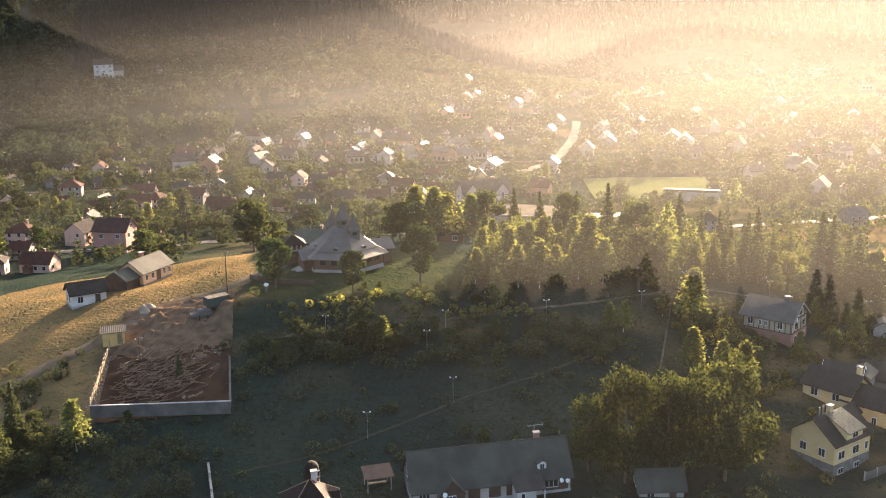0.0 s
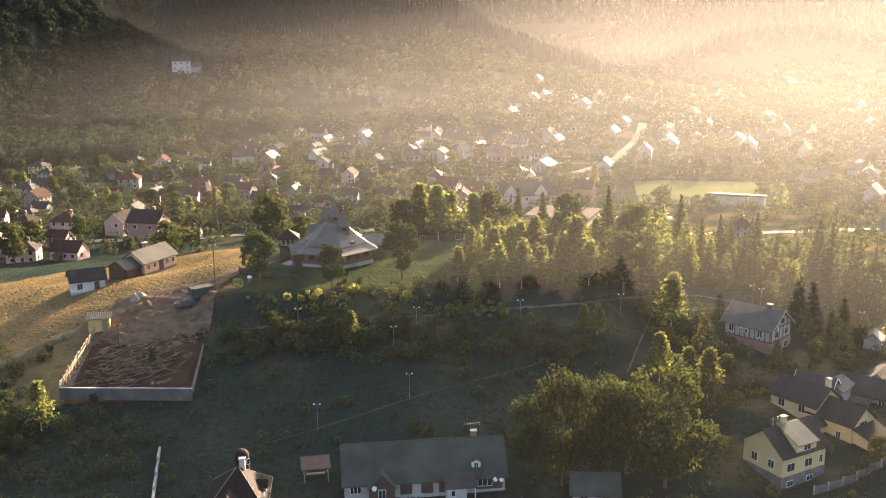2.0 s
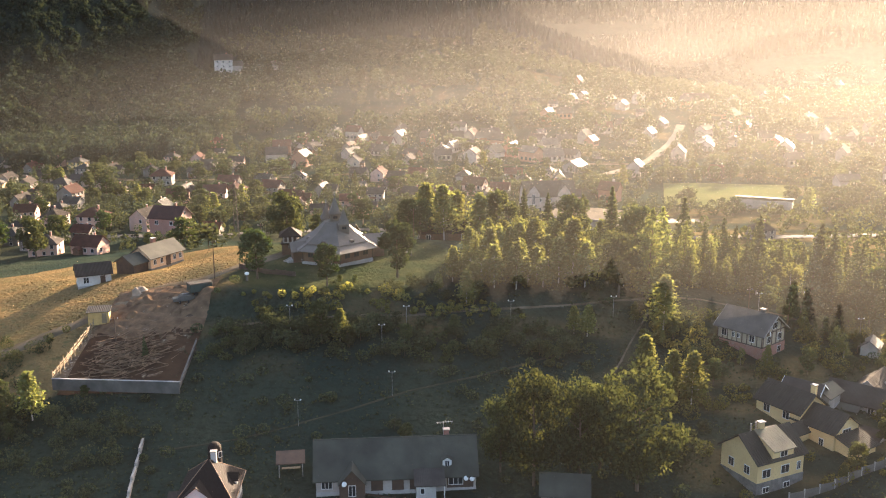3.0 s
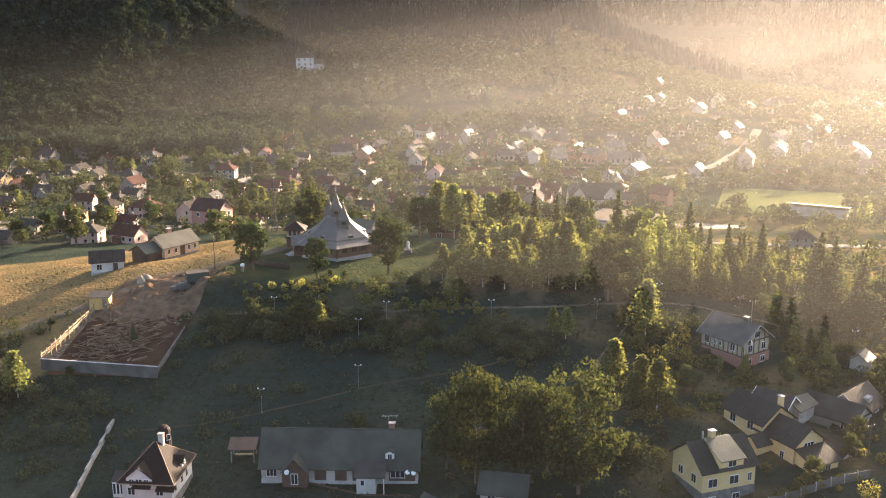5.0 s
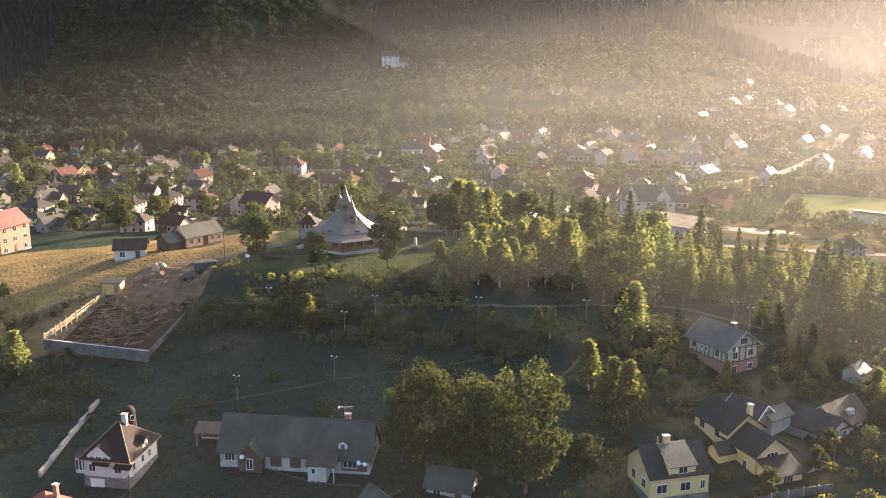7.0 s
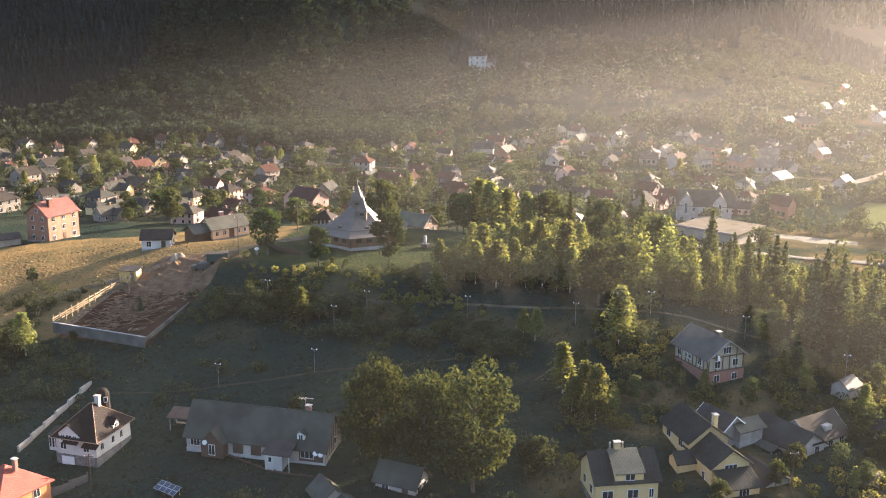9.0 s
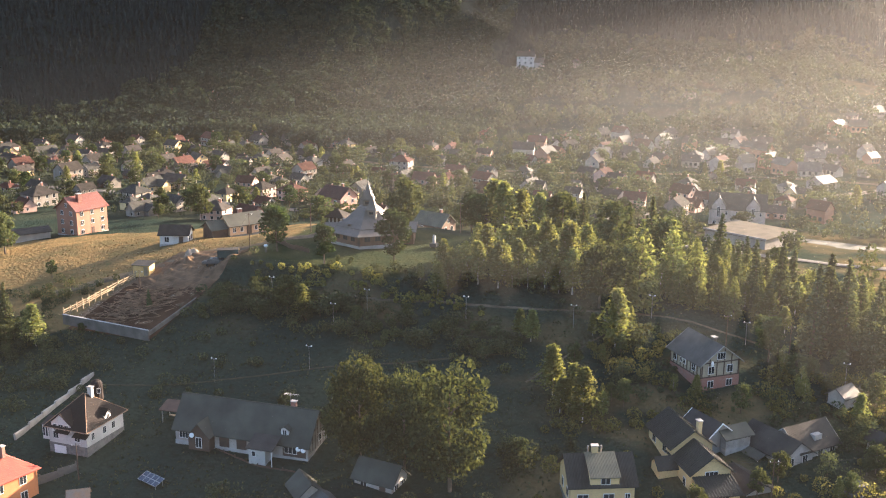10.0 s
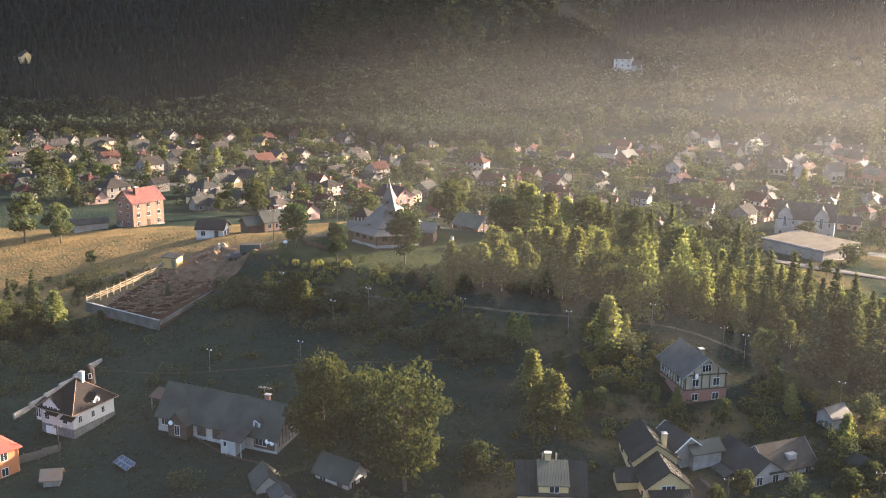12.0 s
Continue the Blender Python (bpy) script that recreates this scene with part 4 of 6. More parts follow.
# on the meadow
house("meadow_cabin", -93.5, 58.0, 25, 6.4, 4.8, 2.7, 1.6, M_WHITE, M_R_GREY, "small whitewashed cabin on the dry meadow", z=-6.4, chim=False)
b = house("brick_barn", -84.7, 71.4, 62, 9.4, 6.2, 2.7, 2.0, M_TAN, M_R_OLD, "unfinished tan brick house with a grey roof", z=-5.7, chim=False, plinth=False, lit=False)
part("plinth", boxed(0, 0, -0.2, 9.5, 6.3, 1.2), M_STONE, b)
for xx in (-3.6, -1.7, 2.0, 3.7):
    window(b, xx, -3.13, 1.6, 0, 0.8, 1.2)
# dark panel put where the wall falls back into shade
q = part("doorway", boxed(0.2, -3.1, 1.3, 1.3, 0.12, 2.2), M_DARKWOOD, b, "dark panel painted for the shaded recess in the wall")
chimney_on(b, -0.4, 0.4, 5.7, M_BRICK, 0.9, 1.8)
q = part("lean_to", walls_mesh(4.0, 5.0, 2.2, 1.4), M_DARKWOOD, b, "dark open boarded lean-to")
q.matrix_basis = pose(-6.7, 0.3, 0)
part("lean_to_roof", gable_roof_mesh(4.0, 5.0, 2.2, 1.4, 0.5), M_R_OLD, q)
o = house("orange_house", -145.2, 83.2, 83, 10.2, 8.0, 7.4, 3.0, M_SALMON, M_R_DEEP, "three-storey salmon house with a red tiled roof", floors=3, ov=0.5, chim=False)
chimney_on(o, -2.0, -1.6, 11.2, M_R_DEEP, 1.3, 2.8)
house("garage", -152.5, 71.5, 60, 9, 5, 2.2, 0.9, M_GREYWALL, M_R_GREY, "low grey garage at the meadow's edge", lit=False, chim=False)
s = thing("site_hut", pose(-84.2, 35.6, height(-84.2, 35.6), 0, 0, 12), "yellow boarded site hut with a tin roof", "hut")
part("wall", boxed(0, 0, 0.9, 3.6, 2.4, 2.4), M_PLY, s)
bm = bmesh.new()
prism(bm, [(-1.5, 2.1), (1.5, 2.5), (1.5, 2.6), (-1.5, 2.2)], -2.1, 2.1)
part("roof", bm, M_R_ZINC, s)
part("door", boxed(1.0, -1.22, 0.95, 0.85, 0.06, 1.9, bevel=0.02), M_RAWWOOD, s)

# the pink house behind the church
house("pink_house", -108.0, 157.0, -14, 9.6, 7.6, 6.8, 2.8, plain("rose_render", (0.33, 0.185, 0.15), (0.27, 0.15, 0.12), 0.85, 4, 0.4), plain("maroon_tiles", (0.060, 0.030, 0.024), (0.042, 0.022, 0.018), 0.7, 4, 0.5, stripes=1.6, shine=0.12), "three-storey pink house with a dark brown roof", floors=2, ov=0.5)

# the tall villa high on the slope
v = house("villa", -193.0, 568.0, 14, 12.0, 10.0, 9.4, 3.2, M_WHITE, M_R_GREY, "tall white villa under a grey roof below the forest", floors=3, z=-2.0)
q = part("wing", walls_mesh(7.0, 7.0, 5.5, 2.4), M_GREYWALL, v)
q.matrix_basis = pose(9.0, -1.0, 0)
part("wing_roof", gable_roof_mesh(7.0, 7.0, 5.5, 2.4, 0.5), M_R_DARK, q)

# the large guest house, the hall and the pink house behind the hill
b = house("guest_house", 7.0, 224.0, 9, 18, 10, 6.6, 4.4, M_DINGY, M_R_DARK, "large pale guest house with dark gabled roof", floors=2, z=-25.6)
for xx in (-6.0, 5.0):
    dormer(b, xx, -5.4, 3.0, 4.4, 5.0, 4.6, 3.0, M_DINGY, M_R_DARK)
h = thing("flat_hall", pose(16.5, 187, -23.4, 0, 0, -22), "low flat-roofed hall with a pale roof", "hall")
part("wall", boxed(0, 0, 1.7, 20, 17.5, 5.8), M_GREYWALL, h)
part("lower_wall", boxed(0, 0, 0.4, 20.1, 17.6, 2.2), M_WHITE, h)
part("roof", boxed(0, 0, 4.8, 20.8, 18.3, 0.5, bevel=0.05), plain("pale_roofing", (0.15, 0.13, 0.10), (0.11, 0.095, 0.075), 0.9, 2, 0.3, shine=0.0), h)
part("parapet", boxed(0, -9.1, 5.0, 20.9, 0.2, 0.5), M_CONCRETE, h)
l_ = thing("long_depot", pose(43, 196, -27.4, 0, 0, -6), "long white depot with a flat dark roof", "depot")
part("wall", boxed(0, 0, 1.6, 25, 9, 5.2), M_DINGY, l_)
for k_ in range(7):
    window(l_, -10.6 + 3.5 * k_, -4.53, 2.2, 0, 1.6, 1.2)
part("roof", boxed(0, 0, 4.3, 25.8, 9.8, 0.35), M_R_OLD, l_)
st = thing("grandstand", pose(84, 226, height(84, 226), 0, 0, -20), "low grandstand beside the sports field", "grandstand")
part("wall", boxed(0, 0, 1.6, 19, 6, 4.2), M_GREYWALL, st)
bm = bmesh.new()
prism(bm, [(-3.6, 4.6), (3.6, 3.6), (3.6, 3.8), (-3.6, 4.8)], -10, 10)
part("roof", bm, M_R_OLD, st)


# ---- the church ----
def church():
    ob = thing("church", pose(-44.6, 60.0, -1.1, 0, 0, -76), "wooden church with a flared grey roof and three spires", "church")
    n, R = 6, 7.9

    def loft(rings, top=None):
        bm = bmesh.new()
        rs = [[bm.verts.new((r * math.cos(2 * math.pi * i / n), r * math.sin(2 * math.pi * i / n), z)) for i in range(n)] for r, z in rings]
        for a, b in zip(rs, rs[1:]):
            for i in range(n):
                bm.faces.new((a[i], a[(i + 1) % n], b[(i + 1) % n], b[i]))
        if top is not None:
            v = bm.verts.new((0, 0, top))
            for i in range(n):
                bm.faces.new((rs[-1][i], rs[-1][(i + 1) % n], v))
        return bm

    part("plinth", loft([(R + 0.16, -1.6), (R + 0.16, 0.6), (R - 0.2, 0.62)]), M_CONCRETE, ob, "pale stone plinth")
    part("wall", loft([(R, 0.4), (R, 3.2)]), M_LOG, ob, "brown boarded wall")
    part("roof", loft([(R - 0.4, 3.0), (R + 1.15, 2.62), (R + 1.15, 2.76), (R - 0.4, 3.4), (R - 1.6, 3.95)]), M_CHURCH, ob, "grey sheet-metal skirt roof")
    part("upper_roof", loft([(R - 1.3, 3.7), (R - 1.0, 3.78), (R - 1.0, 3.88), (5.6, 4.7), (4.3, 5.6), (3.2, 6.6), (2.3, 7.5)], 7.9), M_CHURCH, ob, "grey sheet-metal upper roof")
    for i in range(n):
        a = 2 * math.pi * (i + 0.5) / n
        r = R * math.cos(math.pi / n) + 0.04
        for k in (-2.2, 0.0, 2.2):
            window(ob, r * math.cos(a) - k * math.sin(a), r * math.sin(a) + k * math.cos(a), 1.95, math.degrees(a) + 90, 1.2, 1.0, 2, M_DARKWOOD)
        c = 2 * math.pi * i / n
        part("post", pole(bmesh.new(), (R * 1.005 * math.cos(c), R * 1.005 * math.sin(c), 0.5), (R * 1.005 * math.cos(c), R * 1.005 * math.sin(c), 2.9), 0.14, 0.14, 6), M_DARKWOOD, ob)
        part("hip_seam", pole(bmesh.new(), ((R + 1.1) * math.cos(c), (R + 1.1) * math.sin(c), 2.8), ((R - 1.5) * math.cos(c), (R - 1.5) * math.sin(c), 3.98), 0.06, 0.06, 5), M_CHURCH, ob)
        # eyebrow dormers over the skirt roof
        d = part("roof_dormer", prism(bmesh.new(), [(-0.6, -0.5), (0.6, -0.5), (0.6, 0.12), (0.3, 0.42), (-0.3, 0.42), (-0.6, 0.12)], -1.2, 0.3), M_CHURCH, ob)
        d.matrix_basis = pose(5.35 * math.cos(a), 5.35 * math.sin(a), 4.15, 0, 0, math.degrees(a))
        window(d, 0.33, 0, -0.02, 90, 0.8, 0.5, 2, M_DARKWOOD)
    back = pose(0, 0, 0, 0, 0, 76)
    for x, y, w, z0, z1, tip in ((0, 0, 2.0, 5.2, 9.2, 12.7), (-2.1, 2.3, 1.9, 4.6, 7.7, 10.7), (2.0, -2.0, 1.9, 4.4, 7.5, 10.6)):
        t = part("tower", boxed(0, 0, (z0 + z1) / 2, w, w, z1 - z0), M_CHURCH, ob)
        t.matrix_basis = back @ pose(x, y, 0, 0, 0, 14)
        bm = bmesh.new()
        q = ((-1, -1), (1, -1), (1, 1), (-1, 1))
        rings = [[bm.verts.new((a * k, b * k, z)) for a, b in q] for k, z in ((w / 2 + 0.22, z1 - 0.2), (w / 2 + 0.22, z1 - 0.12), (w * 0.36, z1 + (tip - z1) * 0.3), (w * 0.17, z1 + (tip - z1) * 0.66))]
        v = bm.verts.new((0, 0, tip))
        bm.faces.new(list(reversed(rings[0])))
        for lo, up in zip(rings, rings[1:]):
            for i in range(4):
                bm.faces.new((lo[i], lo[(i + 1) % 4], up[(i + 1) % 4], up[i]))
        for i in range(4):
            bm.faces.new((rings[-1][i], rings[-1][(i + 1) % 4], v))
        part("spire", bm, M_CHURCH, t, "grey sheet-metal spire")
        cr = pole(bmesh.new(), (0, 0, tip - 0.1), (0, 0, tip + 0.8), 0.05, 0.04, 6)
        bmesh.ops.create_uvsphere(cr, u_segments=8, v_segments=6, radius=0.13, matrix=Matrix.Translation((0, 0, tip + 0.05)))
        box(cr, 0, 0, tip + 0.5, 0.45, 0.07, 0.07)
        part("cross", cr, M_STEEL, t, "small metal cross on a ball")
        for f in range(4):
            a = radians(90 * f)
            window(t, (w / 2 + 0.03) * math.sin(a), -(w / 2 + 0.03) * math.cos(a), z1 - 0.8, 90 * f, 0.9, 0.6, 2, M_DARKWOOD)
    # the low sanctuary on the far side and the entrance with its steps
    p = part("sanctuary", walls_mesh(4.6, 4.4, 2.7, 1.3), M_LOG, ob)
    p.matrix_basis = back @ pose(6.6, 3.4, 0, 0, 0, 20)
    part("sanctuary_roof", gable_roof_mesh(4.6, 4.4, 2.7, 1.3, 0.6), M_CHURCH, p)
    p = part("entrance", walls_mesh(2.6, 3.0, 2.5, 1.2), M_LOG, ob)
    p.matrix_basis = back @ pose(-7.0, -2.6, 0, 0, 0, 200)
    part("entrance_roof", gable_roof_mesh(2.6, 3.0, 2.5, 1.2, 0.5), M_CHURCH, p)
    for k in range(4):
        st = part("step", boxed(0, 0, 0, 0.42, 2.6, 0.3 + 0.18 * (3 - k)), M_CONCRETE, p)
        st.matrix_basis = pose(1.55 + 0.4 * k, 0, 0.1 + 0.09 * (3 - k) - 0.35)
    return ob


church()


def belfry():
    """Two-storey bell house: a boarded base, a white arcaded upper floor, a dark hipped roof."""
    ob = thing("belfry", pose(-54.4, 64.0, -1.6, 0, 0, 8), "brown timber belfry with white arched openings", "belfry")
    part("wall", boxed(0, 0, 1.1, 3.4, 3.4, 3.0), M_LOG, ob)
    part("ledge", boxed(0, 0, 2.7, 4.0, 4.0, 0.2, bevel=0.04), M_R_BROWN, ob)
    up = part("upper_floor", boxed(0, 0, 3.6, 3.0, 3.0, 1.7), M_DINGY, ob, "white rendered bell floor")
    for f in range(4):
        for k in (-0.9, 0.0, 0.9):
            q = pose(0, 0, 0, 0, 0, 90 * f) @ pose(k, -1.51, 3.6)
            bm = boxed(0, 0, -0.15, 0.55, 0.06, 0.8)
            bmesh.ops.create_cone(bm, cap_ends=True, segments=14, radius1=0.275, radius2=0.275, depth=0.06, matrix=pose(0, 0, 0.25, 90, 0, 0))
            part("arch", bm, M_DARKWOOD, up, "dark arched opening").matrix_basis = q
    part("roof", hip_roof_mesh(3.6, 3.6, 4.5, 1.2, 0.5), M_R_BROWN, ob)


belfry()
house("parish_house", -51.0, 107.6, -12, 8.5, 6, 2.8, 2.4, M_LOG, M_R_YELLOW, "timber house with an olive sheet roof behind the church", z=-9.8)
house("parish_hall", -24.0, 90.0, 8, 12, 6, 2.6, 2.2, M_LOG, M_R_BROWN, "low brown timber hall near the church", chim=False)
mo = thing("monument", pose(-30.3, 62.0, height(-30.3, 62.0)), "pale stone monument on a stepped plinth", "monument")
part("plinth", boxed(0, 0, 0.25, 1.5, 1.5, 0.7, bevel=0.06), M_OLDCONCRETE, mo)
part("column", prism(bmesh.new(), [(-0.3, 0.6), (0.3, 0.6), (0.22, 2.1), (0.0, 2.4), (-0.22, 2.1)], -0.25, 0.25), M_CONCRETE, mo, "pale tapered column")
s = thing("wayside_shrine", pose(-58.6, 42.4, height(-58.6, 42.4)), "small white wayside shrine with a domed roof", "shrine")
bm = pole(bmesh.new(), (0, 0, 0), (0, 0, 1.2), 0.24, 0.2, 10)
part("pillar", bm, M_OLDCONCRETE, s)
bm = bmesh.new()
bmesh.ops.create_uvsphere(bm, u_segments=12, v_segments=8, radius=0.45, matrix=Matrix.Translation((0, 0, 1.35)) @ Matrix.Diagonal((1, 1, 0.7, 1)))
part("dome", bm, M_PAPER, s)


# ---- the building plot ----
def wall_run(name, a, b, zt, hgt, thick, mat, label, category):
    (x0, y0), (x1, y1) = a, b
    L = math.hypot(x1 - x0, y1 - y0)
    ob = thing(name, pose(x0, y0, 0, 0, 0, math.degrees(math.atan2(y1 - y0, x1 - x0))), label, category)
    bm = bmesh.new()
    n = 10
    lo, up = [], []
    for i in range(n + 1):
        u = i / n
        z = zt[0] * (1 - u) + zt[1] * u
        lo.append((L * u, z - hgt))
        up.append((L * u, z))
    pts = lo + up[::-1]
    va = [bm.verts.new((x, -thick / 2, z)) for x, z in pts]
    vb = [bm.verts.new((x, thick / 2, z)) for x, z in pts]
    m = len(pts)
    for i in range(n):
        bm.faces.new((va[i], va[i + 1], va[m - 2 - i], va[m - 1 - i]))
        bm.faces.new((vb[i + 1], vb[i], vb[m - 1 - i], vb[m - 2 - i]))
    for i in range(m):
        j = (i + 1) % m
        bm.faces.new((va[j], va[i], vb[i], vb[j]))
    part("wall", bm, mat, ob)
    return ob, L


front, LF = wall_run("retaining_wall", (-83.2, 11.4), (-62.6, 10.6), (-8.8, -8.9), 1.9, 0.3, M_OLDCONCRETE, "grey concrete retaining wall of the building plot", "wall")
part("coping", boxed(LF / 2, 0, -8.79, LF + 0.2, 0.36, 0.08, bevel=0.02), M_CONCRETE, front, "pale coping")
side, LS = wall_run("kerb_wall", (-62.6, 10.6), (-65.2, 40), (-9.1, -5.3), 0.75, 0.3, M_OLDCONCRETE, "low concrete kerb wall along the plot", "wall")


def plank_fence():
    (x0, y0), (x1, y1) = (-83.2, 11.6), (-84.4, 33.0)
    L = math.hypot(x1 - x0, y1 - y0)
    ob = thing("plank_fence", pose(x0, y0, 0, 0, 0, math.degrees(math.atan2(y1 - y0, x1 - x0))), "rough raw timber formwork fence on the plot", "fence")
    n = 12
    for i in range(n + 1):
        u = i / n
        z = -9.0 * (1 - u) - 7.2 * u
        q = part("post", boxed(0, 0, 0, 0.14, 0.14, 1.9 + 0.4 * random.random()), M_RAWWOOD, ob)
        q.matrix_basis = pose(L * u, 0, z + 0.3, random.uniform(-4, 4), random.uniform(-4, 4), 0)
        if i < n:
            for k in range(3):
                q = part("plank", boxed(0, 0, 0, L / n + 0.5, 0.05, 0.2), M_RAWWOOD, ob)
                q.matrix_basis = pose(L * (u + 0.5 / n), 0.1 * random.uniform(-1, 1), z + 0.15 + 0.4 * k, random.uniform(-5, 5), -4.8 + random.uniform(-3, 3), random.uniform(-1, 1))


plank_fence()


def mound(name, x, y, rx, ry, h, mat, label, category, seed):
    n, rings = 30, 10
    verts, faces = [], []
    for j in range(rings + 1):
        v = j / rings
        for i in range(n):
            a = 2 * math.pi * i / n
            r = (1 - v) * (1 + 0.28 * noise.noise((math.cos(a) * 1.7, math.sin(a) * 1.7, seed)))
            px, py = x + rx * r * math.cos(a), y + ry * r * math.sin(a)
            z = bumpy(px, py) - 0.25 + h * (1 - (1 - v) ** 1.4) * (0.8 + 0.8 * noise.noise((px * 0.9, py * 0.9, seed)))
            verts.append((px, py, z))
    for j in range(rings):
        for i in range(n):
            faces.append((j * n + i, j * n + (i + 1) % n, (j + 1) * n + (i + 1) % n, (j + 1) * n + i))
    return tagged(raw(name, verts, faces, mat, smooth=True), label, category, "mounds on the plot")


for i, (x, y, rx, ry, hh, mat) in enumerate(((-78, 41, 3.6, 2.4, 1.9, M_SUNLIT_EARTH), (-74.5, 37.5, 2.6, 1.6, 1.1, M_SUNLIT_EARTH), (-71, 42.5, 3.0, 1.5, 1.2, M_SUNLIT_EARTH), (-80.5, 46.5, 2.1, 1.6, 1.8, M_SAND), (-75.5, 33, 3.4, 1.3, 1.1, M_SUNLIT_EARTH), (-80, 31.5, 2.6, 1.8, 1.2, M_SUNLIT_EARTH), (-71.5, 30.5, 3.2, 1.4, 0.9, M_SUNLIT_EARTH), (-69.5, 35.5, 2.2, 1.1, 1.0, M_SUNLIT_EARTH), (-78.5, 36.5, 1.8, 1.4, 1.2, M_SUNLIT_EARTH), (-73, 46.5, 2.4, 1.2, 0.9, M_SUNLIT_EARTH))):
    mound("earth_mound", x, y, rx, ry, hh, mat, "mound of pale dug sand" if mat is M_SAND else "mound of brown dug earth", "mound", i)


def brushwood():
    rnd = random.Random(4)
    bm = bmesh.new()
    for i in range(330):
        x, y = rnd.gauss(-74.5, 3.2), rnd.gauss(22.5, 3.4)
        if not (-82 < x < -66 and 13.5 < y < 31):
            continue
        a, L = rnd.gauss(0.7, 0.5), rnd.uniform(1.0, 3.8)
        z = bumpy(x, y) + rnd.uniform(0.1, 0.9)
        dx, dy = math.cos(a) * L / 2, math.sin(a) * L / 2
        pole(bm, (x - dx, y - dy, z), (x + dx, y + dy, bumpy(x + dx, y + dy) + rnd.uniform(0.05, 0.4)), 0.07, 0.04, 4)
    tagged(part("brushwood", bm, plain("dead_branches", (0.21, 0.135, 0.082), (0.10, 0.066, 0.042), 0.9, 5, 0.8), None), "scattered cut branches lying on the bare earth", "brushwood", kind="stuff")


brushwood()
def dug_floor():
    """The rutted bare earth of the plot."""
    n = 64
    verts = []
    for j in range(n + 1):
        for i in range(n + 1):
            u, v = i / n, j / n
            x = -83 + 20 * u - 1.5 * v
            y = 11.9 + 36 * v - 1.0 * u
            r = 0.28 * noise.noise((x * 0.45, y * 0.45, 3)) + 0.9 * max(0, noise.noise((x * 0.25, y * 0.55, 13))) * sstep(26, 32, y) + 0.16 * noise.noise((x * 1.3, y * 1.3, 7)) + 0.12 * math.sin(2.2 * (x * 0.35 + y)) * sstep(20, 34, y)
            verts.append((x, y, bumpy(x, y) + 0.12 + r * sstep(0, 0.04, u) * sstep(1, 0.96, u) * sstep(1, 0.94, v)))
    w = n + 1
    tagged(raw("plot_floor", verts, [(j * w + i, j * w + i + 1, (j + 1) * w + i + 1, (j + 1) * w + i) for j in range(n) for i in range(n)], M_SOIL, smooth=True), "rutted bare earth of the building plot", "soil", kind="structure")
    me = bpy.data.objects["plot_floor"].data
    # the rear of the plot is painted in sunlit tan, the front stays dark
    me.materials.append(M_SUNLIT_EARTH)
    for f in me.polygons:
        x, y, z = f.center
        f.material_index = 1 if y > 29 + 5 * noise.noise((x * 0.3, y * 0.3, 17)) + 2.5 * noise.noise((x, y, 18)) else 0


dug_floor()


def vehicle(name, x, y, rot, L, W, H, mat, label, category):
    ob = thing(name, pose(x, y, height(x, y) + 0.1, 0, 0, rot), label, category)
    bm = bmesh.new()
    prism(bm, [(-L / 2, 0.35), (L / 2, 0.35), (L / 2, H * 0.62), (L * 0.28, H * 0.68), (L * 0.12, H), (-L * 0.34, H), (-L / 2, H * 0.66)], -W / 2, W / 2)
    bmesh.ops.rotate(bm, verts=bm.verts, matrix=Matrix.Rotation(radians(90), 3, "Z"))
    bmesh.ops.bevel(bm, geom=bm.edges[:], offset=0.06, segments=2, affect="EDGES")
    part("body", bm, mat, ob)
    for s in (-1, 1):
        part("window", boxed(s * (W / 2 + 0.005), L * 0.1, H * 0.82, 0.03, L * 0.36, H * 0.22), M_GLASS, ob)
        for k in (-0.3, 0.3):
            wh = part("wheel", pole(bmesh.new(), (s * (W / 2 - 0.2), k * L, 0.32), (s * (W / 2 + 0.02), k * L, 0.32), 0.33, 0.33, 14), M_TYRE, ob)
            part("rim", pole(bmesh.new(), (s * (W / 2), k * L, 0.32), (s * (W / 2 + 0.035), k * L, 0.32), 0.19, 0.19, 12), M_STEEL, wh)
    return ob


def trailer(x, y, rot):
    ob = thing("trailer", pose(x, y, height(x, y) + 0.05, 0, 0, rot), "dark green covered trailer parked by the track", "trailer")
    part("box_body", boxed(0, 0, 1.35, 4.2, 2.1, 1.5, bevel=0.06), plain("dark_green_paint", (0.05, 0.07, 0.06), (0.035, 0.05, 0.045), 0.5), ob)
    part("roof", boxed(0, 0, 2.17, 4.3, 2.2, 0.12, bevel=0.04), M_R_ZINC, ob)
    part("drawbar", pole(bmesh.new(), (-2.1, 0, 0.5), (-3.4, 0, 0.45), 0.06, 0.05), M_STEEL, ob)
    for s in (-1, 1):
        for k in (-1.1, 1.1):
            part("wheel", pole(bmesh.new(), (k, s * 0.85, 0.35), (k, s * 1.1, 0.35), 0.36, 0.36, 14), M_TYRE, ob)


trailer(-67.3, 41.5, 35)
vehicle("car", -69.8, 39.6, 20, 4.0, 1.7, 1.45, M_OLDCONCRETE, "dull grey car parked at the building plot", "car")
vehicle("car", 56.0, 9.0, 60, 4.2, 1.7, 1.45, M_OLDCONCRETE, "pale grey car parked among the gardens", "car")


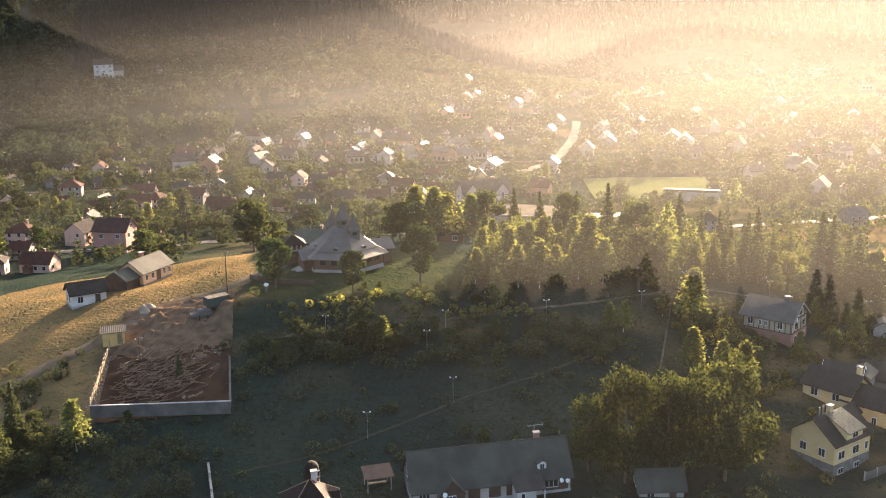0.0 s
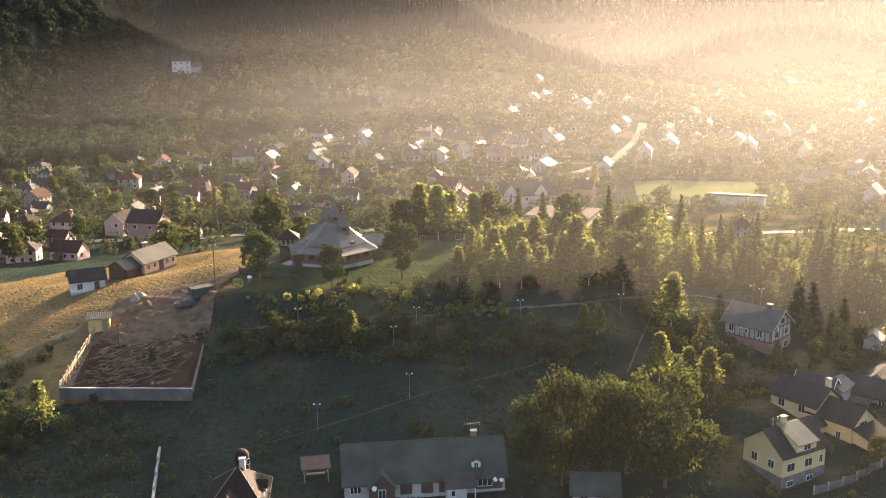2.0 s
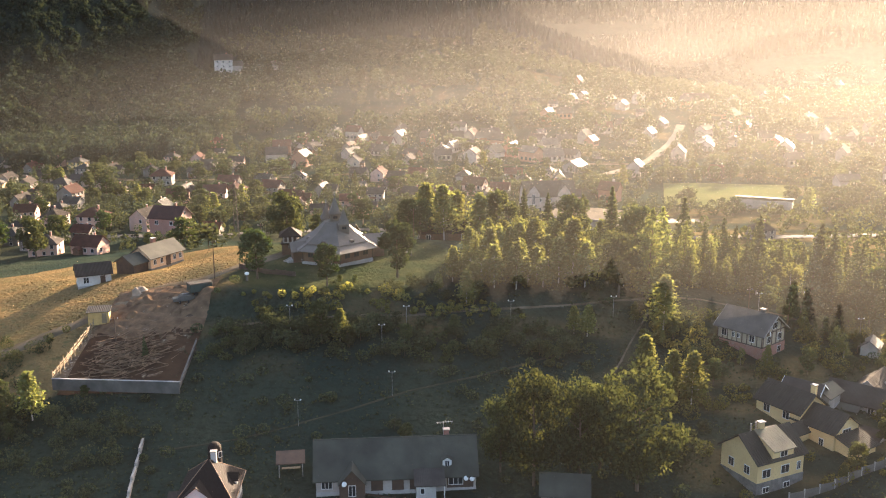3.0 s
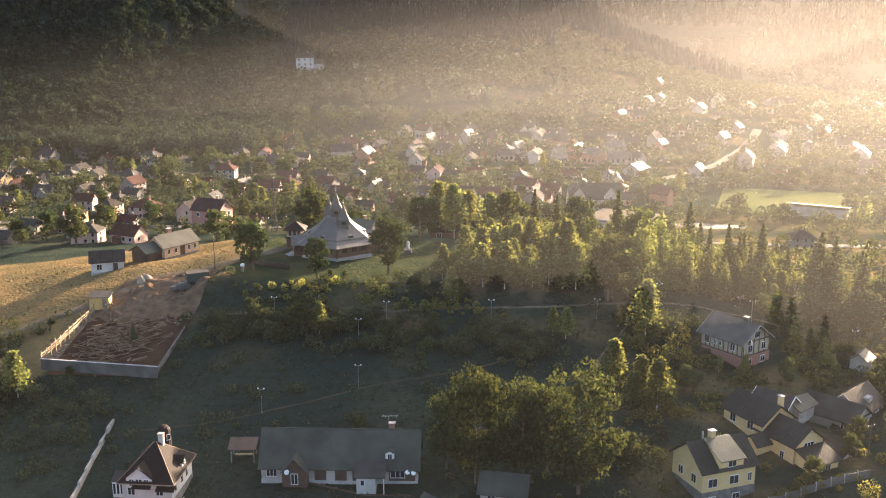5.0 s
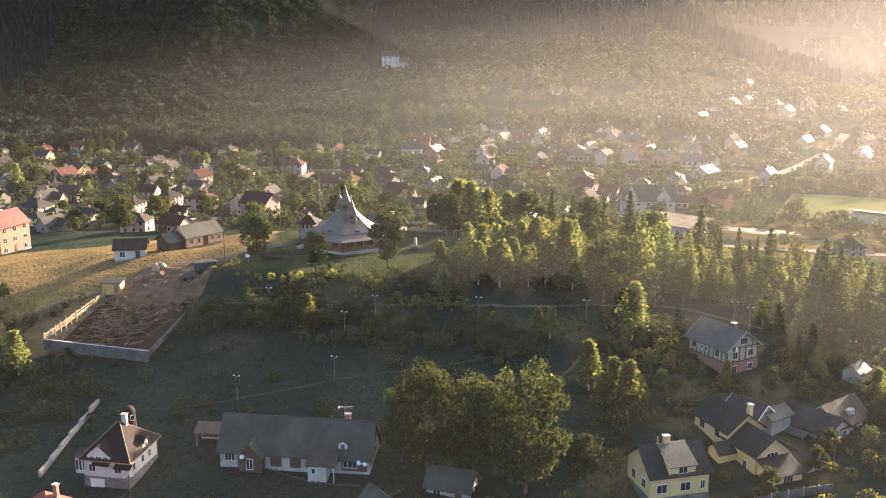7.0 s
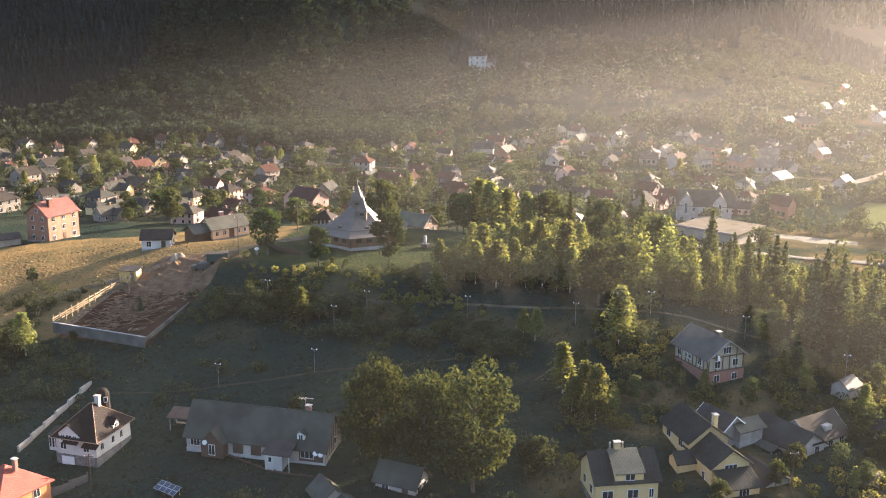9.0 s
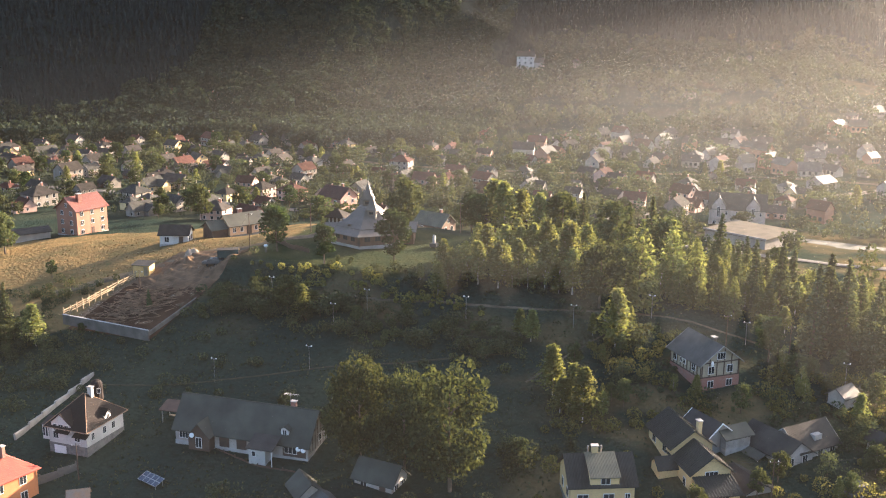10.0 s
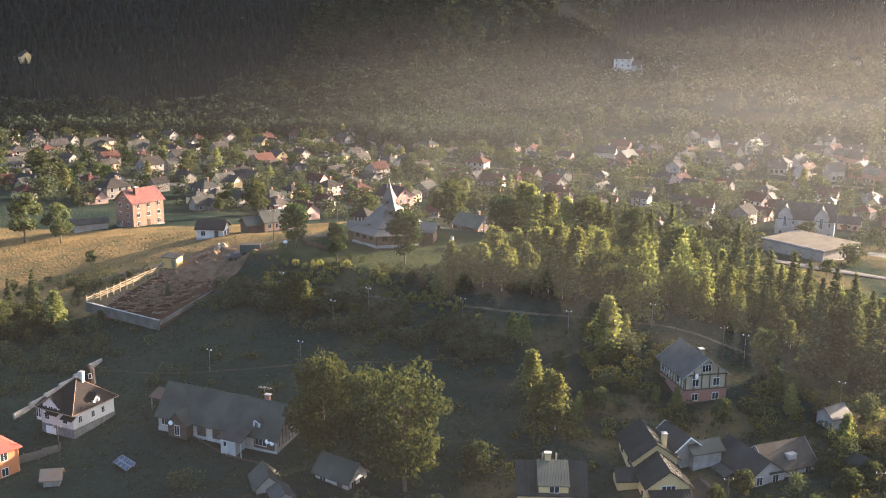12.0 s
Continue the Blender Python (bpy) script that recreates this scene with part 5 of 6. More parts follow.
# ---- fences, lamps, poles and small garden things ----
def street_lamp(x, y):
    if "lamp" not in SHARED:
        ob = thing("street_lamp", pose(x, y, height(x, y)), "slim twin-headed lamp post beside the path", "lamp", "lamps along the path")
        part("pole", pole(bmesh.new(), (0, 0, -0.3), (0, 0, 4.0), 0.035, 0.025), M_STEEL, ob)
        bm = bmesh.new()
        pole(bm, (-0.45, 0, 4.0), (0.45, 0, 4.0), 0.03, 0.03, 6)
        part("arm", bm, M_STEEL, ob)
        for s in (-1, 1):
            bm = bmesh.new()
            bmesh.ops.create_uvsphere(bm, u_segments=10, v_segments=8, radius=0.12, matrix=Matrix.Translation((s * 0.45, 0, 4.12)))
            part("globe", bm, M_PAPER, ob, "white globe")
        SHARED["lamp"] = ob
        return
    copy_thing(SHARED["lamp"], pose(x, y, height(x, y)))


for x, y in LAMPS:
    street_lamp(x, y)


def utility_pole(x, y, h, label="grey wooden power pole with a crossarm"):
    ob = thing("utility_pole", pose(x, y, height(x, y), 0, 0, 30), label, "pole", "power poles")
    part("pole", pole(bmesh.new(), (0, 0, -0.5), (0, 0, h), 0.1, 0.07), M_DARKWOOD, ob)
    part("crossarm", boxed(0, 0, h - 0.4, 1.2, 0.08, 0.08), M_DARKWOOD, ob)
    for k in (-0.55, 0, 0.55):
        part("insulator", pole(bmesh.new(), (k, 0, h - 0.35), (k, 0, h - 0.15), 0.05, 0.04, 6), M_PAPER, ob)
    return Vector((x, y, height(x, y) + h - 0.2))


def cable(a, b, sag, label="thin overhead power cable"):
    cu = bpy.data.curves.new("cable", "CURVE")
    cu.dimensions, cu.bevel_depth, cu.bevel_resolution = "3D", 0.014, 1
    sp = cu.splines.new("POLY")
    sp.points.add(14)
    for i in range(15):
        u = i / 14
        p = a.lerp(b, u) - Vector((0, 0, sag * 4 * u * (1 - u)))
        sp.points[i].co = (*p, 1)
    cu.materials.append(M_TYRE)
    tagged(new("cable", cu), label, "cable", "cables")


pa = utility_pole(33.0, 41.5, 6.2)
pb = utility_pole(43.0, 43.5, 6.0)
cable(pa, pb, 0.8)
pc = utility_pole(-43.2, -28.2, 5.6, "pale slender pole in the yard")
pd = utility_pole(-66.0, 47.5, 7.5)
pe = utility_pole(-78.5, 27.5, 4.5)
cable(pd, Vector((-70, 41, -3.0)), 0.4)
pf = utility_pole(46.0, 1.0, 7.0)
pg = utility_pole(62.0, 12.0, 7.0)
cable(pf, pg, 0.9)
cable(pf, Vector((36, 1, -10)), 0.3)
ph = utility_pole(-60.0, 62.0, 6.5)
pi_ = utility_pole(-30.0, 75.0, 7.0)


def boundary(name, pts, h, thick, mat, label, panel=2.2, cap=None, proud=0.35):
    """A run of fence panels between posts; each panel is a part."""
    ob = thing(name, pose(*pts[0], 0), label, "fence")
    ox, oy = pts[0]
    for (x0, y0), (x1, y1) in zip(pts, pts[1:]):
        L = math.hypot(x1 - x0, y1 - y0)
        n = max(1, round(L / panel))
        rot = math.degrees(math.atan2(y1 - y0, x1 - x0))
        for i in range(n):
            u = (i + 0.5) / n
            x, y = x0 + (x1 - x0) * u, y0 + (y1 - y0) * u
            q = shared_part((name, "panel", L / n), "panel", lambda: boxed(0, 0, 0, L / n - 0.12, thick, h, bevel=0.01), mat, ob, pose(x - ox, y - oy, bumpy(x, y) + h / 2 - 0.1, 0, 0, rot))
            x, y = x0 + (x1 - x0) * i / n, y0 + (y1 - y0) * i / n
            shared_part((name, "post"), "post", lambda: boxed(0, 0, 0, 0.14, thick + 0.04, h + proud), cap or mat, ob, pose(x - ox, y - oy, bumpy(x, y) + h / 2 - 0.05, 0, 0, rot))
    return ob


bf = boundary("board_fence", [(-60.8, -22.6), (-63.0, -12), (-64.8, -1.2)], 1.0, 0.3, M_GREYWOOD, "weathered grey timber stack fence behind the white house", 3.4, None, 0.02)
boundary("concrete_fence", [(26.5, -11.0), (33.5, -8.0), (40.0, -4.5), (46, -1)], 1.3, 0.12, M_OLDCONCRETE, "grey concrete panel fence by the cream houses", 2.2, M_CONCRETE)
boundary("yard_fence", [(-45.5, -26.2), (-47.5, -31), (-52, -40)], 1.3, 0.12, M_OLDCONCRETE, "low concrete yard wall", 2.2)
boundary("picket_fence", [(-31, -13.8), (-22, -15.6), (-16, -15.2)], 0.35, 0.06, M_DARKWOOD, "low weathered edging in front of the cottage", 2.2)
boundary("church_fence", [(-62, 51), (-56, 47), (-50, 45)], 1.0, 0.08, M_DARKWOOD, "dark wooden fence round the churchyard", 2.0)


def solar_table():
    ob = thing("solar_panel_rack", pose(-33.0, -25.2, height(-33, -25.2), 0, 0, -14), "slanted rack of solar panels on the grass", "solar panels")
    blue = plain("dark_cell_glass", (0.05, 0.06, 0.08), (0.035, 0.045, 0.065), 0.15, 4, 1, bump=0)
    tilt = pose(0, 0, 0.8, 22, 0, 0)
    for i in range(4):
        for j in range(2):
            q = part("panel", boxed(0, 0, 0, 0.96, 0.8, 0.05), blue, ob)
            q.matrix_basis = tilt @ pose(-1.5 + i, -0.42 + 0.84 * j, 0)
            r = bmesh.new()
            for s in (-1, 1):
                box(r, 0, s * 0.4, 0.03, 1.0, 0.05, 0.05)
                box(r, s * 0.48, 0, 0.03, 0.05, 0.8, 0.05)
            part("frame", r, M_STEEL, q)
    for s in (-1.7, 1.7):
        part("leg", pole(bmesh.new(), (s, 0.6, -0.2), (s, 0.6, 1.0), 0.05, 0.05, 6), M_STEEL, ob)
        part("leg", pole(bmesh.new(), (s, -0.6, -0.2), (s, -0.6, 0.55), 0.05, 0.05, 6), M_STEEL, ob)


solar_table()
g = thing("garden_pergola", pose(-41.5, -9.0, height(-41.5, -9.0), 0, 0, 10), "small open timber arbour with plank roof", "arbour")
for xx in (-1.6, 1.6):
    for yy in (-1.1, 1.1):
        part("post", boxed(xx, yy, 0.9, 0.12, 0.12, 2.2), M_GREYWOOD, g)
bm = bmesh.new()
prism(bm, [(-1.5, 1.9), (1.4, 2.6), (1.4, 2.7), (-1.5, 2.0)], -2.0, 2.0)
part("roof", bm, M_DARKWOOD, g)
part("bench", boxed(0, 0.6, 0.4, 2.6, 0.5, 0.1), M_RAWWOOD, g)


# ---- the lattice mast ----
def lattice_mast(x, y, h):
    ob = thing("lattice_mast", pose(x, y, height(x, y)), "tall grey lattice mast among the houses", "mast")
    for a, b in ((-1, -1), (1, -1), (1, 1), (-1, 1)):
        part("leg", pole(bmesh.new(), (a * 0.75, b * 0.75, -0.5), (a * 0.22, b * 0.22, h), 0.07, 0.05, 5), M_RUSTY, ob)
    bm = bmesh.new()
    n = 9
    for i in range(n):
        z0, z1 = h * i / n, h * (i + 1) / n
        r0, r1 = 0.75 - 0.53 * i / n, 0.75 - 0.53 * (i + 1) / n
        cs = ((-1, -1), (1, -1), (1, 1), (-1, 1))
        for q in range(4):
            a, b = cs[q], cs[(q + 1) % 4]
            pole(bm, (a[0] * r0, a[1] * r0, z0), (b[0] * r1, b[1] * r1, z1), 0.035, 0.035, 4)
            pole(bm, (a[0] * r1, a[1] * r1, z1), (b[0] * r1, b[1] * r1, z1), 0.03, 0.03, 4)
    part("bracing", bm, M_RUSTY, ob)
    for z in (h * 0.8, h * 0.92):
        part("crossarm", boxed(0, 0, z, 2.6, 0.12, 0.12), M_RUSTY, ob)


lattice_mast(-88.5, 157, 16)


# ---- trees ----
def quads(centres, size, rnd, flat=0.0):
    """Small leaf quads at the centres, turned at random; flat: how far they lie level."""
    n = len(centres)
    c = np.array(centres)
    a = rnd.normal(size=(n, 3))
    a[:, 2] *= 1 - flat
    a /= np.linalg.norm(a, axis=1)[:, None] + 1e-9
    b = rnd.normal(size=(n, 3))
    b[:, 2] *= 1 - flat
    b -= a * (a * b).sum(1)[:, None]
    b /= np.linalg.norm(b, axis=1)[:, None] + 1e-9
    s = size * rnd.uniform(0.6, 1.35, size=(n, 1))
    v = np.stack([c - a * s - b * s * 0.15, c - b * s * 0.55, c + a * s, c + b * s * 0.55], 1).reshape(-1, 3)
    f = np.arange(4 * n).reshape(-1, 4)
    return v.tolist(), f.tolist()


def limbs(bm, h, r, count, rnd, start=0.3, reach=0.5):
    pole(bm, (0, 0, -0.4), (0, 0, h * 0.55), r, r * 0.6, 7)
    pole(bm, (0, 0, h * 0.55), (rnd.uniform(-0.2, 0.2), rnd.uniform(-0.2, 0.2), h * 0.93), r * 0.6, r * 0.15, 6)
    for i in range(count):
        z = h * (start + (0.85 - start) * i / count)
        a = rnd.uniform(0, 6.28)
        d = h * reach * 0.5 * (1 - 0.5 * i / count)
        pole(bm, (0, 0, z), (d * math.cos(a), d * math.sin(a), z + h * 0.12), r * 0.35, r * 0.1, 5)
    return bm


def make_tree(kind, seed, n, grow=1.0):
    """One tree at a height of 10 m, of the kind given; n leaves."""
    rnd = np.random.RandomState(seed)
    cs = []
    bark, leaf, size = M_BARK, L_BROAD, 0.2 if kind == "G" else 0.34
    if kind in ("B", "D", "G"):
        leaf = {"D": L_DARK, "B": L_BROAD, "G": L_GREAT}[kind]
        wide, z0, z1 = {"D": (3.0, 2.0, 10.0), "B": (3.6, 2.0, 10.0), "G": (4.6, 1.2, 10.0)}[kind]
        blobs = []
        for i in range({"B": 26, "D": 34, "G": 60}[kind]):
            u = rnd.uniform(0, 1)
            z = z0 + (z1 - z0) * (0.1 + 0.8 * u)
            prof = math.sin(math.pi * (0.12 + 0.8 * u)) ** 0.7
            a = rnd.uniform(0, 6.283)
            rr = wide * prof * rnd.uniform(0.35, 0.8)
            blobs.append((rr * math.cos(a), rr * math.sin(a), z, rnd.uniform(0.8, 1.5) * (0.85 if kind == "D" else 1)))
        for i in range(n):
            x, y, z, r = blobs[rnd.randint(len(blobs))]
            d = rnd.normal(size=3)
            d /= np.linalg.norm(d)
            d[2] = d[2] * 0.8 + 0.12
            cs.append((np.array((x, y, z)) + d * r * rnd.uniform(0.72, 1.08)).tolist())
    elif kind == "W":
        bark, leaf, size = M_BIRCH, L_YELLOW, 0.30
        blobs = []
        for i in range(24):
            u = rnd.uniform(0, 1)
            rr = 3.3 * math.sin(math.pi * (0.2 + 0.72 * u)) ** 0.8 * rnd.uniform(0.2, 0.8)
            a = rnd.uniform(0, 6.283)
            blobs.append((rr * math.cos(a), rr * math.sin(a), 1.0 + 8.4 * u, rnd.uniform(0.7, 1.3)))
        for i in range(n):
            x, y, z, r = blobs[rnd.randint(24)]
            d = rnd.normal(size=3)
            d /= np.linalg.norm(d)
            t = r * rnd.uniform(0.5, 1.25)
            cs.append((x + d[0] * t, y + d[1] * t, z + d[2] * t * 1.25))
    elif kind == "Y":
        bark, leaf, size = M_BIRCH, L_YELLOW, 0.31
        for i in range(n):
            u = rnd.beta(1.3, 1.1)
            z = 2.0 + 8.0 * u
            b = rnd.randint(22)
            a = b * 2.4 + rnd.normal() * 0.25
            reach = (0.4 + 3.0 * (1 - u) ** 0.7 * (0.6 + 0.4 * math.sin(b * 5.1))) * (0.55 + 0.45 * min(1, u * 4))
            r = reach * math.sqrt(rnd.uniform(0.05, 1))
            cs.append((r * math.cos(a) + rnd.normal() * 0.18, r * math.sin(a) + rnd.normal() * 0.18, z - 0.35 * r + rnd.normal() * 0.2))
    elif kind in ("S", "P"):
        leaf = L_SPRUCE if kind == "S" else L_PINE
        size = 0.24 if kind == "S" else 0.25
        wide = 2.0 if kind == "S" else 2.6
        layers = 17
        per = max(1, n // layers)
        for j in range(layers):
            u = j / (layers - 1)
            z = 0.7 + 9.0 * u
            R = wide * (1 - u) ** (0.85 if kind == "S" else 0.6) * rnd.uniform(0.85, 1.1) + 0.12
            arms = 11 if u < 0.7 else 7
            turn = rnd.uniform(0, 6.28)
            lens = [rnd.uniform(0.65, 1.1) for _ in range(arms)]
            m = int(per * (0.35 + 1.5 * (1 - u)))
            for i in range(m):
                k = rnd.randint(arms)
                a = turn + 6.283 * k / arms + rnd.normal() * 0.11
                r = R * lens[k] * math.sqrt(rnd.uniform(0.02, 1))
                cs.append((r * math.cos(a), r * math.sin(a), z - 0.32 * r + 0.14 * rnd.normal() + (0.1 * r * r / R)))
        for i in range(12):
            cs.append((0.06 * rnd.normal(), 0.06 * rnd.normal(), 9.4 + 0.06 * i))
    else:
        leaf, size = L_SHRUB, 0.5
        blobs = [(rnd.normal() * 2.2, rnd.normal() * 2.2, rnd.uniform(2.2, 7.0), rnd.uniform(1.6, 2.8)) for _ in range(13)]
        for i in range(n):
            x, y, z, r = blobs[rnd.randint(13)]
            d = rnd.normal(size=3)
            d /= np.linalg.norm(d)
            p = np.array((x, y, z)) + d * r * rnd.uniform(0.7, 1.1)
            cs.append((p[0], p[1], max(0.2, p[2])))
    words = {"B": ("broadleaf_tree", "full green broadleaf tree with a rounded crown", "tree"), "G": ("great_tree", "large spreading broadleaf tree with a dense crown", "tree"), "D": ("lime_tree", "dense dark green tree with an oval crown", "tree"), "W": ("willow_tree", "young willow with a rounded pale yellow-green crown", "tree"), "Y": ("birch_tree", "slender birch with yellowing leaves and pale trunk", "tree"),
             "S": ("spruce_tree", "tall dark pointed spruce", "tree"), "P": ("pine_tree", "tall green conifer with a broad soft crown", "tree"), "U": ("shrub", "rounded green shrub on the grassy slope", "shrub")}[kind]
    ob = thing(words[0], Matrix(), words[1], words[2])
    part("trunk", limbs(bmesh.new(), 9.4 if kind in "SP" else 8.2, 0.2 if kind in "BDSG" else 0.11, 0 if kind == "S" else 9, rnd), bark, ob)
    v, f = quads(cs, size * grow, rnd, 0.45 if kind == "S" else 0.1)
    raw("crown", v, f, leaf, ob)
    return ob


PROTO, USED = {}, set()
FULL = {"G": 7000, "B": 1900, "D": 2300, "W": 1400, "Y": 1600, "S": 1800, "P": 1700, "U": 520}
LIGHT = {"B": 1000, "D": 1000, "W": 700, "Y": 700, "S": 800, "P": 700, "U": 420}


def plant(kind, x, y, h, rnd, light=False, group="", wide=1.0):
    variant = rnd.randrange(3 if not light else 2)
    key = (kind, variant, light)
    if key not in PROTO:
        PROTO[key] = make_tree(kind, 11 + variant * 7 + ord(kind), (LIGHT if light else FULL)[kind], 1.35 if light else 1.0)
    s = h / 10.0
    m = pose(x, y, bumpy(x, y), rnd.uniform(-2, 2), rnd.uniform(-2, 2), rnd.uniform(0, 360)) @ Matrix.Diagonal((s * wide, s * wide, s, 1))
    if key in USED:
        p = PROTO[key]
        ob = copy_thing(p, m @ Matrix.Diagonal((1 / p.scale.x, 1 / p.scale.y, 1 / p.scale.z, 1)))
    else:
        USED.add(key)
        ob = PROTO[key]
        ob.matrix_basis = m
    if group:
        ob["group"] = group
    return ob


R = random.Random(7)
for kind, rows in HILL_TREES.items():
    for x, y, h in rows:
        plant(kind, x, y, h, R, wide={"Y": 1.3, "G": 0.72 if x < 0 else 0.84}.get(kind, 1.1), group="trees on the hill" if kind != "U" else "shrubs on the slope")

# the young wood on the hill, thicker behind
WOOD = [(-22, 43), (-8, 43), (6, 47), (20, 51), (34, 58), (46, 57), (60, 57), (76, 60), (70, 84), (46, 92), (20, 92), (0, 86), (-16, 74)]
placed = [(x, y) for rows in HILL_TREES.values() for x, y, _ in rows]
tries = 0
while tries < 3000 and len(placed) < 300:
    tries += 1
    x, y = R.uniform(-24, 78), R.uniform(42, 94)
    if not in_poly(x, y, WOOD) or any((x - a) ** 2 + (y - b) ** 2 < 2.3 ** 2 for a, b in placed):
        continue
    placed.append((x, y))
    f = (x + 24) / 100
    kind = R.choices("WYPSB", (max(0.12, 1.2 - 1.3 * f), max(0.05, 0.5 - 0.5 * f), 0.05 + 0.3 * f, 0.5 * f ** 3, 0.1 + 0.3 * f))[0]
    lo, hi = {"W": (3.8, 6.6), "Y": (5, 7.5), "P": (5.5, 8.5), "S": (6, 9), "B": (4.5, 6.5)}[kind]
    plant(kind, x, y, R.uniform(lo, hi), R, group="trees on the hill", wide=1.35 if kind in "YW" else 1.1)
# the hedge-like band of bushes along the path and the thicket beside the plot
for x0, x1, y0, y1, n_, h0, h1 in ((-60, 2, 21, 30, 62, 1.6, 3.8), (-104, -84, -8, 12, 34, 2.0, 4.5), (-44, -14, 36, 42, 26, 0.8, 2.0), (20, 46, 20, 30, 16, 1.0, 2.6), (48, 74, 18, 40, 34, 1.5, 4.0)):
    for _ in range(n_):
        plant("U" if R.random() < 0.8 else "B", R.uniform(x0, x1), R.uniform(y0, y1), R.uniform(h0, h1), R, group="shrubs on the slope", wide=1.2)
# low bushes over the slope, too many to count
def low_bushes():
    rnd = np.random.RandomState(6)
    cs = []
    for _ in range(420):
        x, y = rnd.uniform(-80, 75), rnd.uniform(-18, 48)
        dens = noise.noise((x * 0.05, y * 0.07, 21)) + (0.25 if 20 < y < 32 and x < -10 else 0)
        if dens < -0.05 or in_poly(x, y, YARD) or in_poly(x, y, LAWN) or -46 < x < -12 and y < -6 or 14 < x < 58 and y < 22 or -60 < x < -42 and y < -6:
            continue
        r = rnd.uniform(0.4, 1.2)
        z = bumpy(x, y)
        for _ in range(int(60 + 110 * r)):
            d = rnd.normal(size=3)
            d /= np.linalg.norm(d)
            cs.append((x + d[0] * r * 1.1, y + d[1] * r * 1.1, z + r * 0.7 + d[2] * r * 0.8))
    v, f = quads(cs, 0.17, rnd)
    tagged(raw("low_bushes", v, f, L_SHRUB), "low dark bushes and tall weeds over the slope", "bushes", kind="stuff")


low_bushes()


def thicket(name, x0, x1, y0, y1, count, r0, r1, seed, mat, label, keep=()):
    """A tangle of bushes over a stretch of ground, clear of the houses given as x, y, radius."""
    rnd = np.random.RandomState(seed)
    cs = []
    for _ in range(count):
        x, y, r = rnd.uniform(x0, x1), rnd.uniform(y0, y1), rnd.uniform(r0, r1)
        if any((x - a) ** 2 + (y - b) ** 2 < (q + r) ** 2 for a, b, q in keep) or noise.noise((x * 0.12, y * 0.12, seed)) < -0.15:
            continue
        z = bumpy(x, y)
        for _ in range(int(110 * r + 60)):
            d = rnd.normal(size=3)
            d /= np.linalg.norm(d)
            t = rnd.uniform(0.75, 1.1)
            cs.append((x + d[0] * r * t, y + d[1] * r * t, z + r * 0.75 + d[2] * r * 0.85 * t))
    v, f = quads(cs, 0.16, rnd)
    tagged(raw(name, v, f, mat), label, "bushes", kind="stuff")


NEAR = [(24, -5, 6), (32, 10, 6), (38, 3, 6), (43, 17, 6), (49, 19, 6), (31, 33, 6.5), (36, 13.5, 4), (-27, -10, 12), (-4, -13, 5), (-50, -17, 7), (46, 1, 2), (52.2, 33.0, 3.5), (42.2, 6.4, 3), (48, 19, 5)]
thicket("garden_thicket", 12, 78, -12, 42, 520, 0.45, 1.5, 31, L_SUNLIT_BUSH, "dense garden bushes and berry rows", NEAR)
thicket("plot_thicket", -108, -66, -16, 9, 130, 0.6, 1.9, 32, L_SHRUB, "thick bushes beside the building plot")
thicket("meadow_edge_bushes", -118, -86, 10, 33, 60, 0.4, 1.3, 36, L_SHRUB, "olive bushes along the dry meadow's edge")
thicket("lane_thicket", -14, 14, -24, 0, 60, 0.4, 1.2, 33, L_SHRUB, "bushes under the great trees", NEAR)
thicket("bank_thicket", -62, 4, 19, 31, 120, 0.4, 1.3, 34, L_BROAD, "bushes along the bank below the path")
thicket("terrace_thicket", -58, -8, 33, 37.5, 90, 0.3, 0.9, 35, L_SUNLIT_BUSH, "weeds along the churchyard terrace")
for _ in range(70):
    x, y = R.uniform(11, 78), R.uniform(-10, 42)
    if not any((x - a) ** 2 + (y - b) ** 2 < (q + 1.5) ** 2 for a, b, q in NEAR):
        GARDEN.append((x, y, R.uniform(2.2, 5.0), R.choice("BBWYU")))
for x, y, h, k in GARDEN:
    plant(k, x, y, h, R, group="garden trees")

# ---- the village in the valley ----
WALLS = {"w": M_VILLAGE, "y": M_CREAM, "p": M_PINK, "b": M_BRICK}
ROOFS = {"g": M_R_GREY, "d": M_R_DARK, "r": M_R_RED, "s": M_R_ZINC}
COLOUR = {"w": "white rendered", "y": "cream rendered", "p": "pink rendered", "b": "red brick"}
COVER = {"g": "a grey sheet roof", "d": "a dark tiled roof", "r": "a red tiled roof", "s": "a bright tin roof"}
HOUSES = {}
sites = [(-193, 568, 22), (-108, 158, 9)]


